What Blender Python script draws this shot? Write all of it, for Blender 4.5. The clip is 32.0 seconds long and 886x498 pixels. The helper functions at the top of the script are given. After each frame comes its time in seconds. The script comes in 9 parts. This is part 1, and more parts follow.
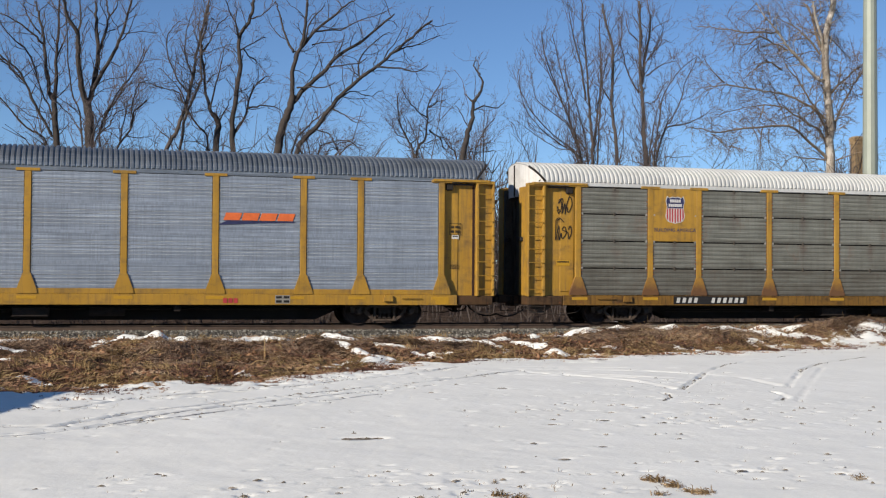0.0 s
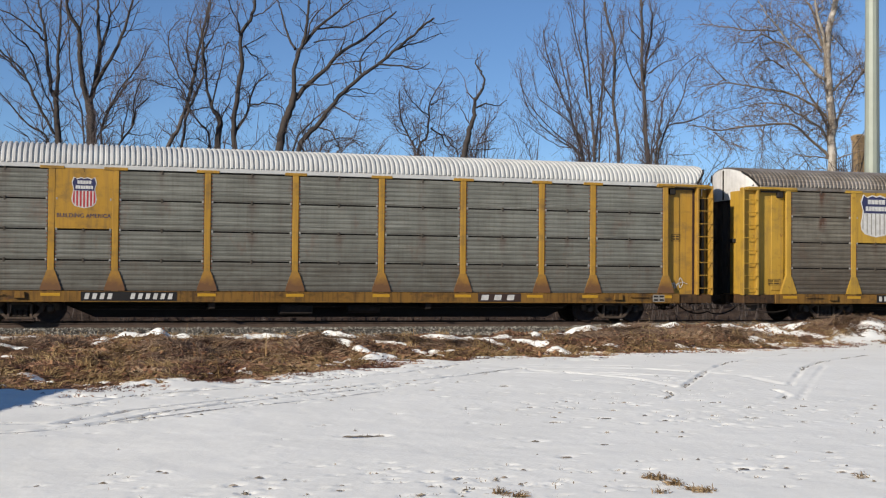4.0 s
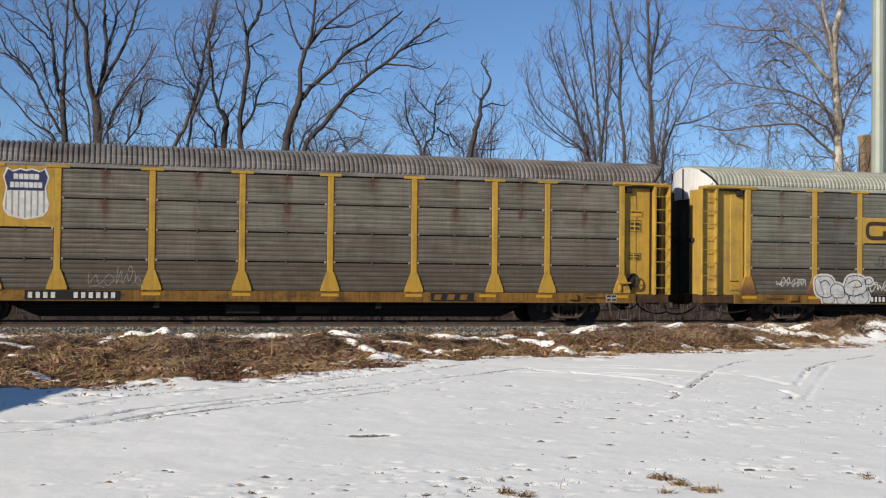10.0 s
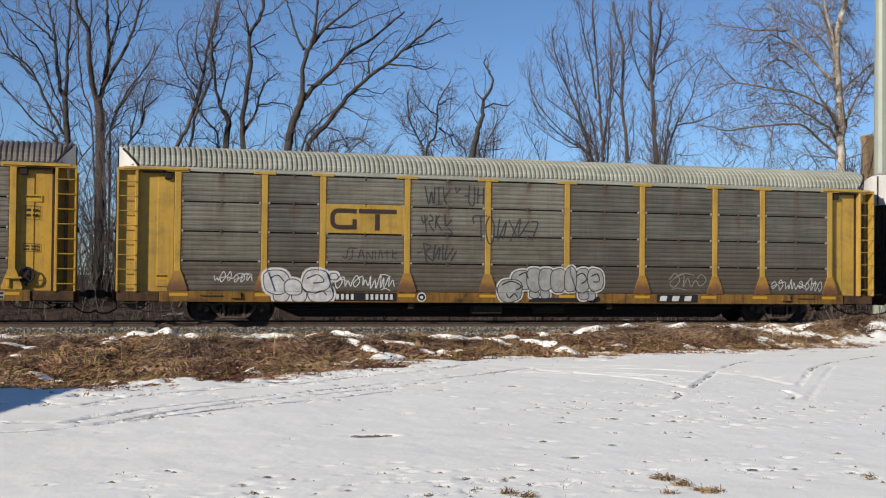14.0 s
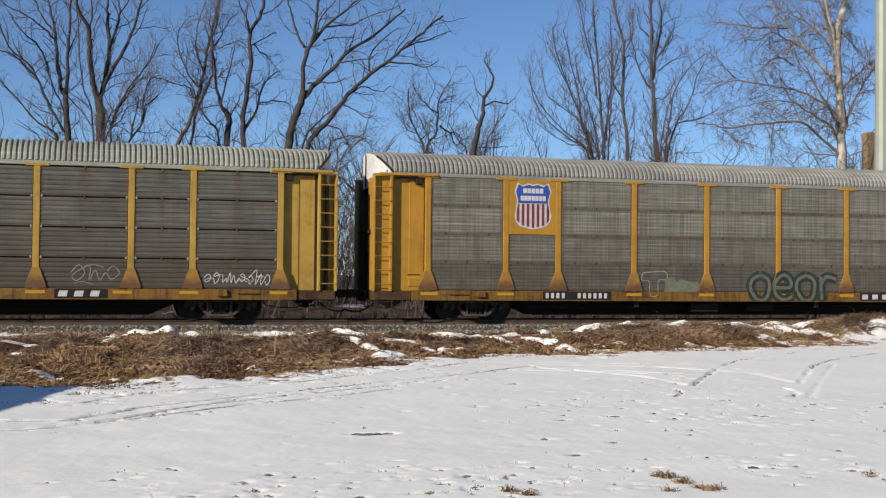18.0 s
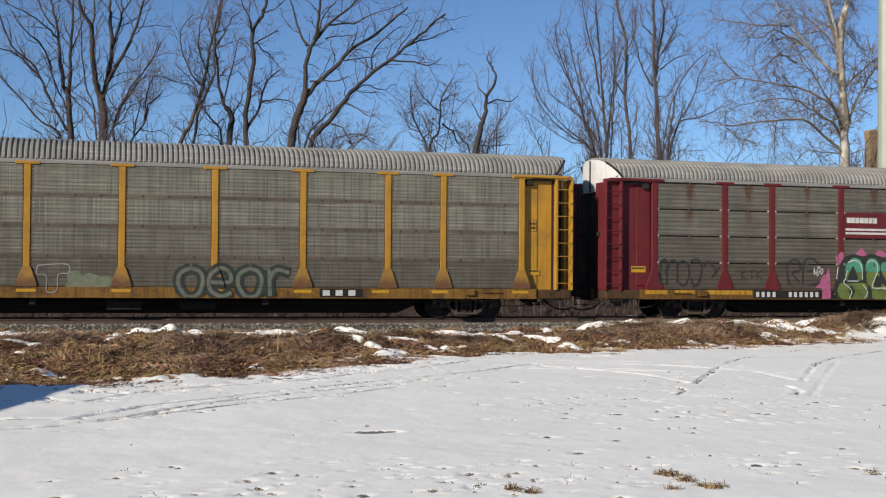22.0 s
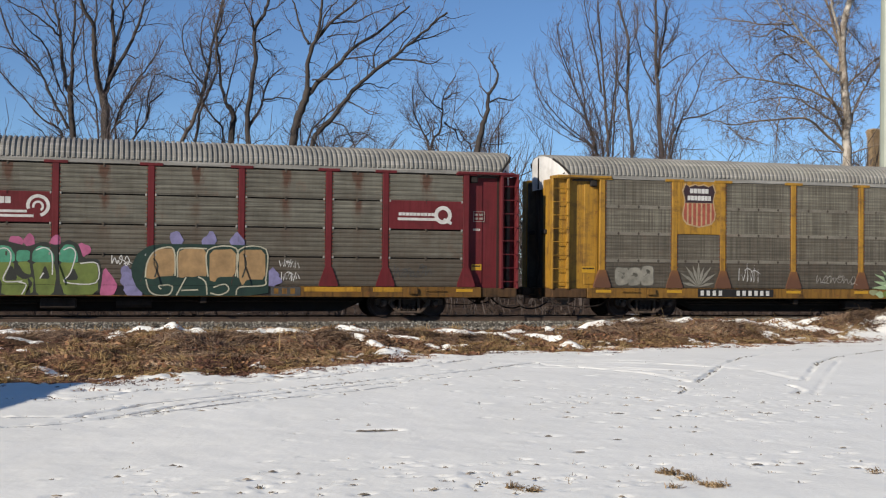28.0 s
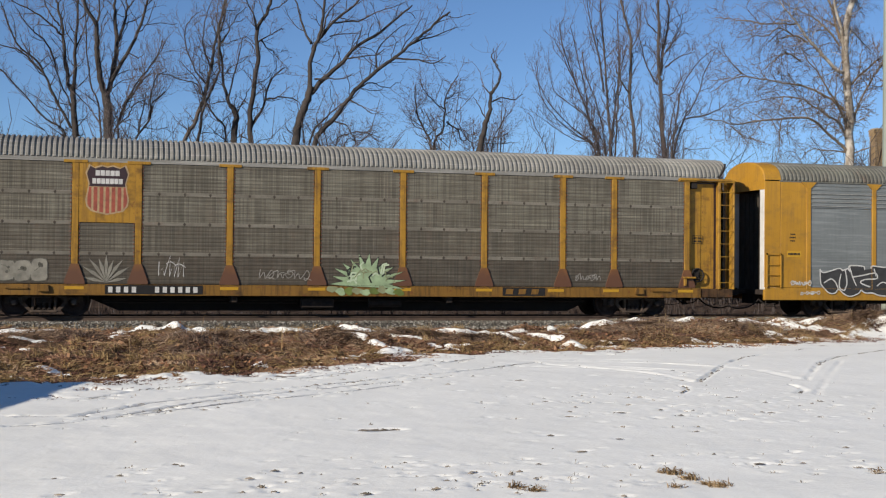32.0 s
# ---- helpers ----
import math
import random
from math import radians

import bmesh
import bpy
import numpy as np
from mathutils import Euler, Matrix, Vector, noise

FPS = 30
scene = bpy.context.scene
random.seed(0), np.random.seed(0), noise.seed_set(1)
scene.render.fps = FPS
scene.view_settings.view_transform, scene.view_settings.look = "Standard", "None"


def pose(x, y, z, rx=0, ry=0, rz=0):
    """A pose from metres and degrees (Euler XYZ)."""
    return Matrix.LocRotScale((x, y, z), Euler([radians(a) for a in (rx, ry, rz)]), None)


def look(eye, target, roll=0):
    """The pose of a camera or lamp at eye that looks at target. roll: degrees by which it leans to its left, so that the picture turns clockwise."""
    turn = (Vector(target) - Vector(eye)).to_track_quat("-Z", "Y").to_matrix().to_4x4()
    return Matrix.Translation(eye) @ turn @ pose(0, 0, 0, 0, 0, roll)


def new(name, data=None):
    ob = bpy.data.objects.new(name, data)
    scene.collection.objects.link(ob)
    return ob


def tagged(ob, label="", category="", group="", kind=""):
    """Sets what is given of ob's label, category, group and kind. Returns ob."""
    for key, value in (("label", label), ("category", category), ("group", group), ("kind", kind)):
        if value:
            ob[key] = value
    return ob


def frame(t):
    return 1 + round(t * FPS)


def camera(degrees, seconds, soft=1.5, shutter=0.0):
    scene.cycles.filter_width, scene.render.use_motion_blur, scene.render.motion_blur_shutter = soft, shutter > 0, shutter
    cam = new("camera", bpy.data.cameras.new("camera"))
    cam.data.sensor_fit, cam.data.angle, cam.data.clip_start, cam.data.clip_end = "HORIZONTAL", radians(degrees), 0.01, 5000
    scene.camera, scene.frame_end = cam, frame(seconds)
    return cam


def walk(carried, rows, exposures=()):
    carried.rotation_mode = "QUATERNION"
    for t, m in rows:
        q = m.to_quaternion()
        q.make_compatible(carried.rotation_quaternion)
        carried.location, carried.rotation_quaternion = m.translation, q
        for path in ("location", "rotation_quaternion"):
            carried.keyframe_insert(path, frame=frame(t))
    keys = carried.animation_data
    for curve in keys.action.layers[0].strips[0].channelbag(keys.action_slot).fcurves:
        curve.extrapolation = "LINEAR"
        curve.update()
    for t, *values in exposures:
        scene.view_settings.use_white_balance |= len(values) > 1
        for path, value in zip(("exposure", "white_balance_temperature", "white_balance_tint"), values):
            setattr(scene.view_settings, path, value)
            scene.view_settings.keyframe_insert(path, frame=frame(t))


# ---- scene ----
# ---------------------------------------------------------------- camera
EYE_Z = 1.51          # eye above the rail tops
TRACK_Y = 41.29       # track centre line, running along x
PITCH = 28.56         # car to car, coupled
cam = camera(39.73, 32.0, soft=1.22)
# seconds, turn to the right of straight across the track, tilt up, lean
VIEW = [
    (0, 16.135, 1.464, 0.40), (0.5, 16.120, 1.445, 0.43), (1, 16.104, 1.420, 0.45), (2, 16.093, 1.405, 0.44),
    (3, 16.090, 1.377, 0.46), (3.5, 16.079, 1.358, 0.47), (5.5, 16.012, 1.358, 0.48), (6, 15.988, 1.351, 0.51),
    (7, 15.922, 1.346, 0.51), (8, 15.879, 1.350, 0.52), (9, 15.837, 1.336, 0.55), (10, 15.795, 1.342, 0.57),
    (11, 15.750, 1.350, 0.58), (12, 15.669, 1.328, 0.59), (13, 15.660, 1.341, 0.58), (14, 15.683, 1.352, 0.56),
    (14.5, 15.690, 1.348, 0.54), (16.5, 15.687, 1.286, 0.48), (17, 15.680, 1.280, 0.48), (18, 15.652, 1.251, 0.51),
    (19, 15.610, 1.217, 0.52), (20, 15.584, 1.207, 0.50), (21, 15.563, 1.189, 0.49), (22, 15.527, 1.166, 0.46),
    (23, 15.497, 1.152, 0.47), (24, 15.462, 1.126, 0.53), (25, 15.434, 1.119, 0.52), (25.5, 15.431, 1.116, 0.52),
    (27.5, 15.455, 1.096, 0.54), (28, 15.446, 1.098, 0.52), (29, 15.422, 1.100, 0.51), (30, 15.385, 1.070, 0.56),
    (31, 15.348, 1.056, 0.57), (32, 15.334, 1.070, 0.55)]
walk(cam, [(t, pose(0, 0, EYE_Z, 90 + up, 0, -turn) @ pose(0, 0, 0, 0, 0, lean)) for t, turn, up, lean in VIEW],
     [(0, 0.24), (32.0, 0.24)])


def travel(t):
    """How far the train has gone at t, from where it stands at 16 s."""
    u = (t - 16) / 16
    return 81.3947 * u + 0.1622 * u * u + 0.0644 * u ** 3


# ---------------------------------------------------------------- daylight
SUN_AZ, SUN_EL = 31.0, 24.0      # the light runs along the track at 31 degrees to it, away from the camera
sun_to = Vector((-math.cos(radians(SUN_AZ)), -math.sin(radians(SUN_AZ)), math.tan(radians(SUN_EL)))).normalized()
world = bpy.data.worlds.new("sky")
scene.world = world
world.use_nodes = True
wn = world.node_tree.nodes
sky = wn.new("ShaderNodeTexSky")
sky.sky_type, sky.sun_disc = "NISHITA", False
sky.sun_elevation = radians(SUN_EL)
sky.sun_rotation = math.atan2(sun_to.x, sun_to.y)
sky.altitude, sky.air_density, sky.dust_density, sky.ozone_density = 900, 0.8, 0.0, 5.2
world.node_tree.links.new(sky.outputs[0], wn["Background"].inputs[0])
wn["Background"].inputs[1].default_value = 0.0915
lamp = bpy.data.lights.new("sun", "SUN")
lamp.energy, lamp.angle, lamp.color = 5.0, radians(0.53), (1.0, 0.90, 0.775)
sun = new("sun", lamp)
sun.matrix_world = look(tuple(sun_to * 200), (0, 0, 0))


# ---------------------------------------------------------------- mesh building
class Mesh:
    """Vertices and faces of one part, gathered and then linked once."""

    def __init__(self):
        self.v, self.f = [], []

    def add(self, verts, faces):
        n = len(self.v)
        self.v.extend(verts)
        self.f.extend([tuple(i + n for i in f) for f in faces])
        return self

    def box(self, x0, x1, y0, y1, z0, z1, c=0.0):
        """A box, its edges cut back by c."""
        if x0 > x1: x0, x1 = x1, x0
        if y0 > y1: y0, y1 = y1, y0
        if z0 > z1: z0, z1 = z1, z0
        c = min(c, (x1 - x0) * 0.4, (y1 - y0) * 0.4, (z1 - z0) * 0.4)
        if c <= 0:
            v = [(x, y, z) for z in (z0, z1) for y in (y0, y1) for x in (x0, x1)]
            return self.add(v, [(0, 2, 3, 1), (4, 5, 7, 6), (0, 1, 5, 4), (2, 6, 7, 3), (0, 4, 6, 2), (1, 3, 7, 5)])
        v, idx = [], {}
        for sx in (0, 1):
            for sy in (0, 1):
                for sz in (0, 1):
                    X, Y, Z = (x0, x1)[sx], (y0, y1)[sy], (z0, z1)[sz]
                    dx, dy, dz = (c, -c)[sx], (c, -c)[sy], (c, -c)[sz]
                    for a, p in (("x", (X, Y + dy, Z + dz)), ("y", (X + dx, Y, Z + dz)), ("z", (X + dx, Y + dy, Z))):
                        idx[a, sx, sy, sz] = len(v)
                        v.append(p)
        f = []
        for a, (b, d) in (("x", ("y", "z")), ("y", ("x", "z")), ("z", ("x", "y"))):
            k = "xyz".index(a)
            for s in (0, 1):
                q = []
                for p in ((0, 0), (1, 0), (1, 1), (0, 1)):
                    t = list(p)
                    t.insert(k, s)
                    q.append(idx[(a, *t)])
                f.append(tuple(q))
        for a, b, k in (("x", "y", 2), ("x", "z", 1), ("y", "z", 0)):
            for p in ((0, 0), (1, 0), (1, 1), (0, 1)):
                q0, q1 = list(p), list(p)
                q0.insert(k, 0)
                q1.insert(k, 1)
                f.append((idx[(a, *q0)], idx[(b, *q0)], idx[(b, *q1)], idx[(a, *q1)]))
        for sx in (0, 1):
            for sy in (0, 1):
                for sz in (0, 1):
                    f.append(tuple(idx[a, sx, sy, sz] for a in "xyz"))
        return self.add(v, f)

    def prism(self, outline, y0, y1):
        """An outline in x and z, drawn out along y."""
        n = len(outline)
        v = [(x, y0, z) for x, z in outline] + [(x, y1, z) for x, z in outline]
        f = [tuple(range(n)), tuple(range(2 * n - 1, n - 1, -1))]
        f += [(i, i + n, (i + 1) % n + n, (i + 1) % n) for i in range(n)]
        return self.add(v, f)

    def tube(self, points, radii, sides=6, cap=True):
        """A round bar along points."""
        pts = [Vector(p) for p in points]
        n = len(self.v)
        for i, p in enumerate(pts):
            d = (pts[min(i + 1, len(pts) - 1)] - pts[max(i - 1, 0)])
            d = d.normalized() if d.length > 1e-9 else Vector((0, 0, 1))
            a = d.orthogonal().normalized() if i == 0 else (a - d * a.dot(d)).normalized()
            b = d.cross(a)
            r = radii[i] if isinstance(radii, (list, tuple)) else radii
            for k in range(sides):
                w = 2 * math.pi * k / sides
                q = p + (a * math.cos(w) + b * math.sin(w)) * r
                self.v.append((q.x, q.y, q.z))
        for i in range(len(pts) - 1):
            for k in range(sides):
                k1 = (k + 1) % sides
                o = n + i * sides
                self.f.append((o + k, o + k1, o + sides + k1, o + sides + k))
        if cap:
            self.f.append(tuple(n + k for k in range(sides - 1, -1, -1)))
            o = n + (len(pts) - 1) * sides
            self.f.append(tuple(o + k for k in range(sides)))
        return self

    def lathe(self, profile, cx, cz, y_sign=1, sides=28, y0=0.0):
        """A wheel-like solid about the y axis: profile of (y, radius)."""
        n = len(self.v)
        for y, r in profile:
            for k in range(sides):
                w = 2 * math.pi * k / sides
                self.v.append((cx + r * math.cos(w), y0 + y * y_sign, cz + r * math.sin(w)))
        for i in range(len(profile) - 1):
            for k in range(sides):
                k1 = (k + 1) % sides
                o = n + i * sides
                self.f.append((o + k, o + k1, o + sides + k1, o + sides + k))
        return self

    def data(self, name, material, smooth=False):
        me = bpy.data.meshes.new(name)
        me.from_pydata(self.v, [], self.f)
        me.materials.append(material)
        if smooth:
            me.polygons.foreach_set("use_smooth", [True] * len(me.polygons))
        me.update()
        bm = bmesh.new()
        bm.from_mesh(me)
        bmesh.ops.recalc_face_normals(bm, faces=bm.faces)
        bm.to_mesh(me)
        bm.free()
        return me


def part(name, mesh, material, parent, label="", smooth=False, at=None):
    """Links a Mesh (or shares finished mesh data) as one object under parent."""
    me = mesh.data(name, material, smooth) if isinstance(mesh, Mesh) else mesh
    ob = new(name, me)
    ob.parent = parent
    if at is not None:
        ob.matrix_basis = at
    if label:
        ob["label"] = label
    return ob


def thing(name, label, category, group="", kind="", at=None):
    ob = new(name)
    ob.empty_display_size = 0.2
    if at is not None:
        ob.matrix_basis = at
    return tagged(ob, label, category, group, kind)


# ---------------------------------------------------------------- materials
class Nodes:
    def __init__(self, name):
        self.m = bpy.data.materials.new(name)
        self.m.use_nodes = True
        self.t = self.m.node_tree
        self.out = self.t.nodes["Principled BSDF"]
        self.co = self.n("ShaderNodeTexCoord").outputs["Object"]

    def n(self, kind, **sets):
        node = self.t.nodes.new(kind)
        for k, v in sets.items():
            setattr(node, k, v)
        return node

    def link(self, a, b):
        self.t.links.new(a, b)

    def put(self, sock, value):
        if hasattr(value, "is_output"):
            self.link(value, sock)
        else:
            sock.default_value = value

    def scaled(self, sx, sy, sz, co=None):
        m = self.n("ShaderNodeMapping")
        m.inputs["Scale"].default_value = (sx, sy, sz)
        self.link(co or self.co, m.inputs[0])
        return m.outputs[0]

    def offset_by_object(self, amount=37.0):
        """Object coordinates moved by a random step for each object."""
        info = self.n("ShaderNodeObjectInfo")
        mul = self.math("MULTIPLY", info.outputs["Random"], amount)
        add = self.n("ShaderNodeVectorMath", operation="ADD")
        self.link(self.co, add.inputs[0])
        comb = self.n("ShaderNodeCombineXYZ")
        for i in range(3):
            self.link(mul, comb.inputs[i])
        self.link(comb.outputs[0], add.inputs[1])
        return add.outputs[0]

    def noise(self, scale, co=None, detail=4.0, rough=0.6):
        t = self.n("ShaderNodeTexNoise")
        t.inputs["Scale"].default_value = scale
        t.inputs["Detail"].default_value = detail
        t.inputs["Roughness"].default_value = rough
        self.link(co or self.co, t.inputs["Vector"])
        return t.outputs["Fac"]

    def ramp(self, fac, stops):
        r = self.n("ShaderNodeValToRGB")
        e = r.color_ramp.elements
        while len(e) < len(stops):
            e.new(0.5)
        for el, (p, c) in zip(e, stops):
            el.position = p
            el.color = (c, c, c, 1) if isinstance(c, (int, float)) else (*c, 1)
        self.link(fac, r.inputs[0])
        return r.outputs[0]

    def math(self, op, a, b=0.0, clamp=False):
        m = self.n("ShaderNodeMath", operation=op, use_clamp=clamp)
        self.put(m.inputs[0], a)
        self.put(m.inputs[1], b)
        return m.outputs[0]

    def mix(self, fac, a, b, kind="MIX"):
        m = self.n("ShaderNodeMix", data_type="RGBA", blend_type=kind)
        self.put(m.inputs[0], fac)
        for s, v in ((m.inputs[6], a), (m.inputs[7], b)):
            self.put(s, (*v, 1) if isinstance(v, tuple) and len(v) == 3 else v)
        return m.outputs[2]

    def done(self, color, rough=0.6, metal=0.0, bump=None, strength=0.3, distance=0.01, spec=0.5):
        o = self.out
        self.put(o.inputs["Base Color"], (*color, 1) if isinstance(color, tuple) else color)
        self.put(o.inputs["Roughness"], rough)
        self.put(o.inputs["Metallic"], metal)
        o.inputs["Specular IOR Level"].default_value = spec
        if bump is not None:
            b = self.n("ShaderNodeBump")
            b.inputs["Strength"].default_value = strength
            b.inputs["Distance"].default_value = distance
            self.link(bump, b.inputs["Height"])
            self.link(b.outputs[0], o.inputs["Normal"])
        return self.m


def paint(name, color, dirt=0.35, dirt_color=(0.10, 0.075, 0.05), rust=0.1, rough=0.45):
    """Weathered enamel on steel: faded patches, grime runs, rust spots."""
    s = Nodes(name)
    co = s.offset_by_object()
    fade = s.noise(0.9, co, 3)
    c = s.mix(s.ramp(fade, [(0.3, 0.0), (0.75, 1.0)]), color, tuple(min(1, k * 1.22 + 0.005) for k in color))
    runs = s.noise(1.0, s.scaled(9, 9, 0.55, co), 5, 0.65)
    c = s.mix(s.math("MULTIPLY", s.ramp(runs, [(0.48, 0.0), (0.78, 1.0)]), dirt), c, dirt_color)
    blotch = s.noise(1.3, s.scaled(1, 1, 1.6, co), 6, 0.7)
    c = s.mix(s.math("MULTIPLY", s.ramp(blotch, [(0.50, 0.0), (0.72, 1.0)]), dirt), c, tuple(0.8 * k for k in dirt_color))
    spots = s.noise(6.0, co, 6, 0.7)
    c = s.mix(s.math("MULTIPLY", s.ramp(spots, [(0.60, 0.0), (0.72, 1.0)]), rust * 4, True), c, (0.13, 0.045, 0.018))
    fine = s.noise(60, co, 3)
    return s.done(c, s.ramp(runs, [(0.3, rough), (0.8, rough + 0.3)]), 0, fine, 0.12, 0.004, 0.3)


def galvanised(name, light, dark, streak=0.4, rusty=0.3, plaid=0.0, rough=0.68, metal=0.0, band=0.0, weep=0.0, mud=0.0):
    """Weathered galvanised sheet: spangle, horizontal tide marks, vertical grime runs, a little rust."""
    if band:
        light, dark = tuple(0.93 * k for k in light), tuple(0.93 * k for k in dark)
    s = Nodes(name)
    co = s.offset_by_object()
    big = s.noise(0.8, s.scaled(1, 1, 0.7, co), 5, 0.65)
    c = s.mix(s.ramp(big, [(0.36, 0.0), (0.62, 1.0)]), dark, light)
    # pale lines: scratches, and the shine along ridges painted into the colour
    pale = s.noise(1.0, s.scaled(0.5, 0.5, 13, co), 3, 0.6)
    c = s.mix(s.ramp(pale, [(0.52, 0.0), (0.68, 0.75)]), c, tuple(min(1, 1.42 * k) for k in light))
    scratch_glint = s.noise(1.0, s.scaled(1.1, 1.1, 42, co), 4, 0.7)
    c = s.mix(s.ramp(scratch_glint, [(0.60, 0.0), (0.72, 0.6)]), c, tuple(min(1, 1.8 * k + 0.02) for k in light))
    tide = s.noise(1.0, s.scaled(0.5, 0.5, 11, co), 4, 0.7)
    c = s.mix(s.math("MULTIPLY", s.ramp(tide, [(0.42, 0.0), (0.7, 1.0)]), streak), c, tuple(k * 0.55 for k in dark))
    runs = s.noise(1.0, s.scaled(11, 11, 0.35, co), 5, 0.7)
    c = s.mix(s.math("MULTIPLY", s.ramp(runs, [(0.50, 0.0), (0.72, 1.0)]), streak * 0.55), c, (0.075, 0.060, 0.042))
    if band:
        # grime gathered along the laps of the sheets
        sep = s.n("ShaderNodeSeparateXYZ")
        s.link(s.co, sep.inputs[0])
        lap = s.math("ADD", s.ramp(sep.outputs[2], [(0.0, 1.0), (0.17, 0.0)]), s.ramp(sep.outputs[2], [(0.72, 0.0), (0.92, 1.0)]))
        patch = s.ramp(s.noise(2.6, s.scaled(1, 1, 0.4, co), 4, 0.7), [(0.30, 0.15), (0.65, 1.0)])
        c = s.mix(s.math("MULTIPLY", s.math("MULTIPLY", lap, patch), band, True), c, (0.052, 0.040, 0.028))
    rust = s.noise(1.0, s.scaled(1.5, 1.5, 0.8, co), 6, 0.75)
    c = s.mix(s.math("MULTIPLY", s.ramp(rust, [(0.56, 0.0), (0.70, 1.0)]), rusty), c, (0.13, 0.062, 0.035))
    if weep:
        # rust that has run down from the middle clip and from the posts
        sep = s.n("ShaderNodeSeparateXYZ")
        s.link(s.co, sep.inputs[0])
        wob = s.math("MULTIPLY", s.math("SUBTRACT", s.noise(1.0, s.scaled(6, 6, 2.2, co), 5, 0.7), 0.5), 0.5)
        away = s.math("ABSOLUTE", s.math("ADD", sep.outputs[0], wob))
        run = s.math("MULTIPLY", s.ramp(away, [(0.02, 1.0), (0.20, 0.0)]), s.ramp(sep.outputs[2], [(0.25, 0.12), (0.9, 1.0)]))
        some = s.ramp(s.noise(0.9, co, 2), [(0.26, 0.0), (0.40, 1.0)] if weep > 1.5 else [(0.36, 0.0), (0.54, 1.0)])
        c = s.mix(s.math("MULTIPLY", s.math("MULTIPLY", run, some), weep * 1.3, True), c, (0.070, 0.034, 0.020))
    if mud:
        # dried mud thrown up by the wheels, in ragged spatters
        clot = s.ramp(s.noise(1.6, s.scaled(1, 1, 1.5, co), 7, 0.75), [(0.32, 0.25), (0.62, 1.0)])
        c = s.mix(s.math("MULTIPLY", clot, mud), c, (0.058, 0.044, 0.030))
    height = s.noise(30, co, 4)
    if plaid:
        # upright bars of the perforated sheet, uneven in pitch and strength
        bar = s.ramp(s.noise(1.0, s.scaled(13, 0.01, 0.06, co), 2, 0.5), [(0.46, 0.0), (0.56, 1.0)])
        thin = s.ramp(s.noise(1.0, s.scaled(31, 0.01, 0.10, co), 1, 0.5), [(0.48, 0.0), (0.58, 1.0)])
        soft = s.ramp(s.noise(1.4, co, 4), [(0.3, 0.35), (0.7, 1.0)])
        both = s.math("MULTIPLY", s.math("MAXIMUM", bar, s.math("MULTIPLY", thin, 0.6)), soft)
        c = s.mix(s.math("MULTIPLY", both, plaid), c, tuple(k * 0.40 for k in dark))
        line = s.ramp(s.noise(1.0, s.scaled(0.05, 0.01, 26, co), 2, 0.5), [(0.46, 0.0), (0.60, 1.0)])
        c = s.mix(s.math("MULTIPLY", s.math("MULTIPLY", line, soft), plaid * 0.7), c, tuple(k * 0.45 for k in dark))
    return s.done(c, s.ramp(runs, [(0.3, rough), (0.8, rough + 0.25)]), metal, height, 0.10, 0.004)


def rusted_foot(name, color, reach, amount):
    """Post feet whose paint has gone to rust from the sill upwards in ragged patches."""
    s = Nodes(name)
    co = s.offset_by_object()
    sep = s.n("ShaderNodeSeparateXYZ")
    s.link(s.co, sep.inputs[0])
    lift = s.math("ADD", sep.outputs[2], s.math("MULTIPLY", s.math("SUBTRACT", s.noise(5.0, co, 5, 0.7), 0.5), 0.5))
    k = s.n("ShaderNodeMapRange")
    k.inputs["From Min"].default_value, k.inputs["From Max"].default_value = 1.03 + reach, 1.03 + reach * 0.35
    s.link(lift, k.inputs["Value"])
    grime = s.ramp(s.noise(2.0, co, 5, 0.7), [(0.4, 0.0), (0.75, 0.5)])
    c = s.mix(grime, color, (0.10, 0.062, 0.035))
    c = s.mix(s.math("MULTIPLY", k.outputs[0], amount), c, (0.085, 0.036, 0.020))
    return s.done(c, 0.7, 0, s.noise(50, co, 3), 0.15, 0.004)


def plain(name, color, rough=0.6, metal=0.0, vary=0.25, scale=3.0, bump=0.2):
    s = Nodes(name)
    co = s.offset_by_object()
    a = s.noise(scale, co, 5, 0.65)
    c = s.mix(s.ramp(a, [(0.3, 0.0), (0.7, 1.0)]), tuple(k * (1 - vary) for k in color), tuple(min(1, k * (1 + vary)) for k in color))
    return s.done(c, rough, metal, s.noise(scale * 15, co, 4), bump, 0.005)


YELLOW = paint("yellow_paint", (0.325, 0.180, 0.022), 0.62)
YELLOW_NEW = paint("fresh_yellow_paint", (0.335, 0.172, 0.015), 0.42, rust=0.10)
YELLOW_OLD = paint("faded_yellow_paint", (0.355, 0.213, 0.026), 0.48, rust=0.16)
YELLOW_PALE = paint("pale_yellow_paint", (0.345, 0.216, 0.036), 0.45)
ORANGE = paint("orange_yellow_paint", (0.285, 0.152, 0.016), 0.85, (0.085, 0.045, 0.022), rust=0.28)
RED = paint("oxide_red_paint", (0.096, 0.0085, 0.0118), 0.42, (0.030, 0.012, 0.010), rust=0.04, rough=0.6)
FOOT_YELLOW = rusted_foot("rusting_yellow_feet", (0.30, 0.155, 0.020), 0.42, 0.85)
FOOT_BROWN = rusted_foot("brown_rusting_feet", (0.30, 0.155, 0.020), 0.52, 0.80)
FOOT_RUST = rusted_foot("rusted_brown_feet", (0.22, 0.09, 0.015), 0.95, 0.9)
SILL_YELLOW = paint("grimy_yellow_sill_paint", (0.165, 0.085, 0.014), 1.0, (0.030, 0.018, 0.012), 0.34)
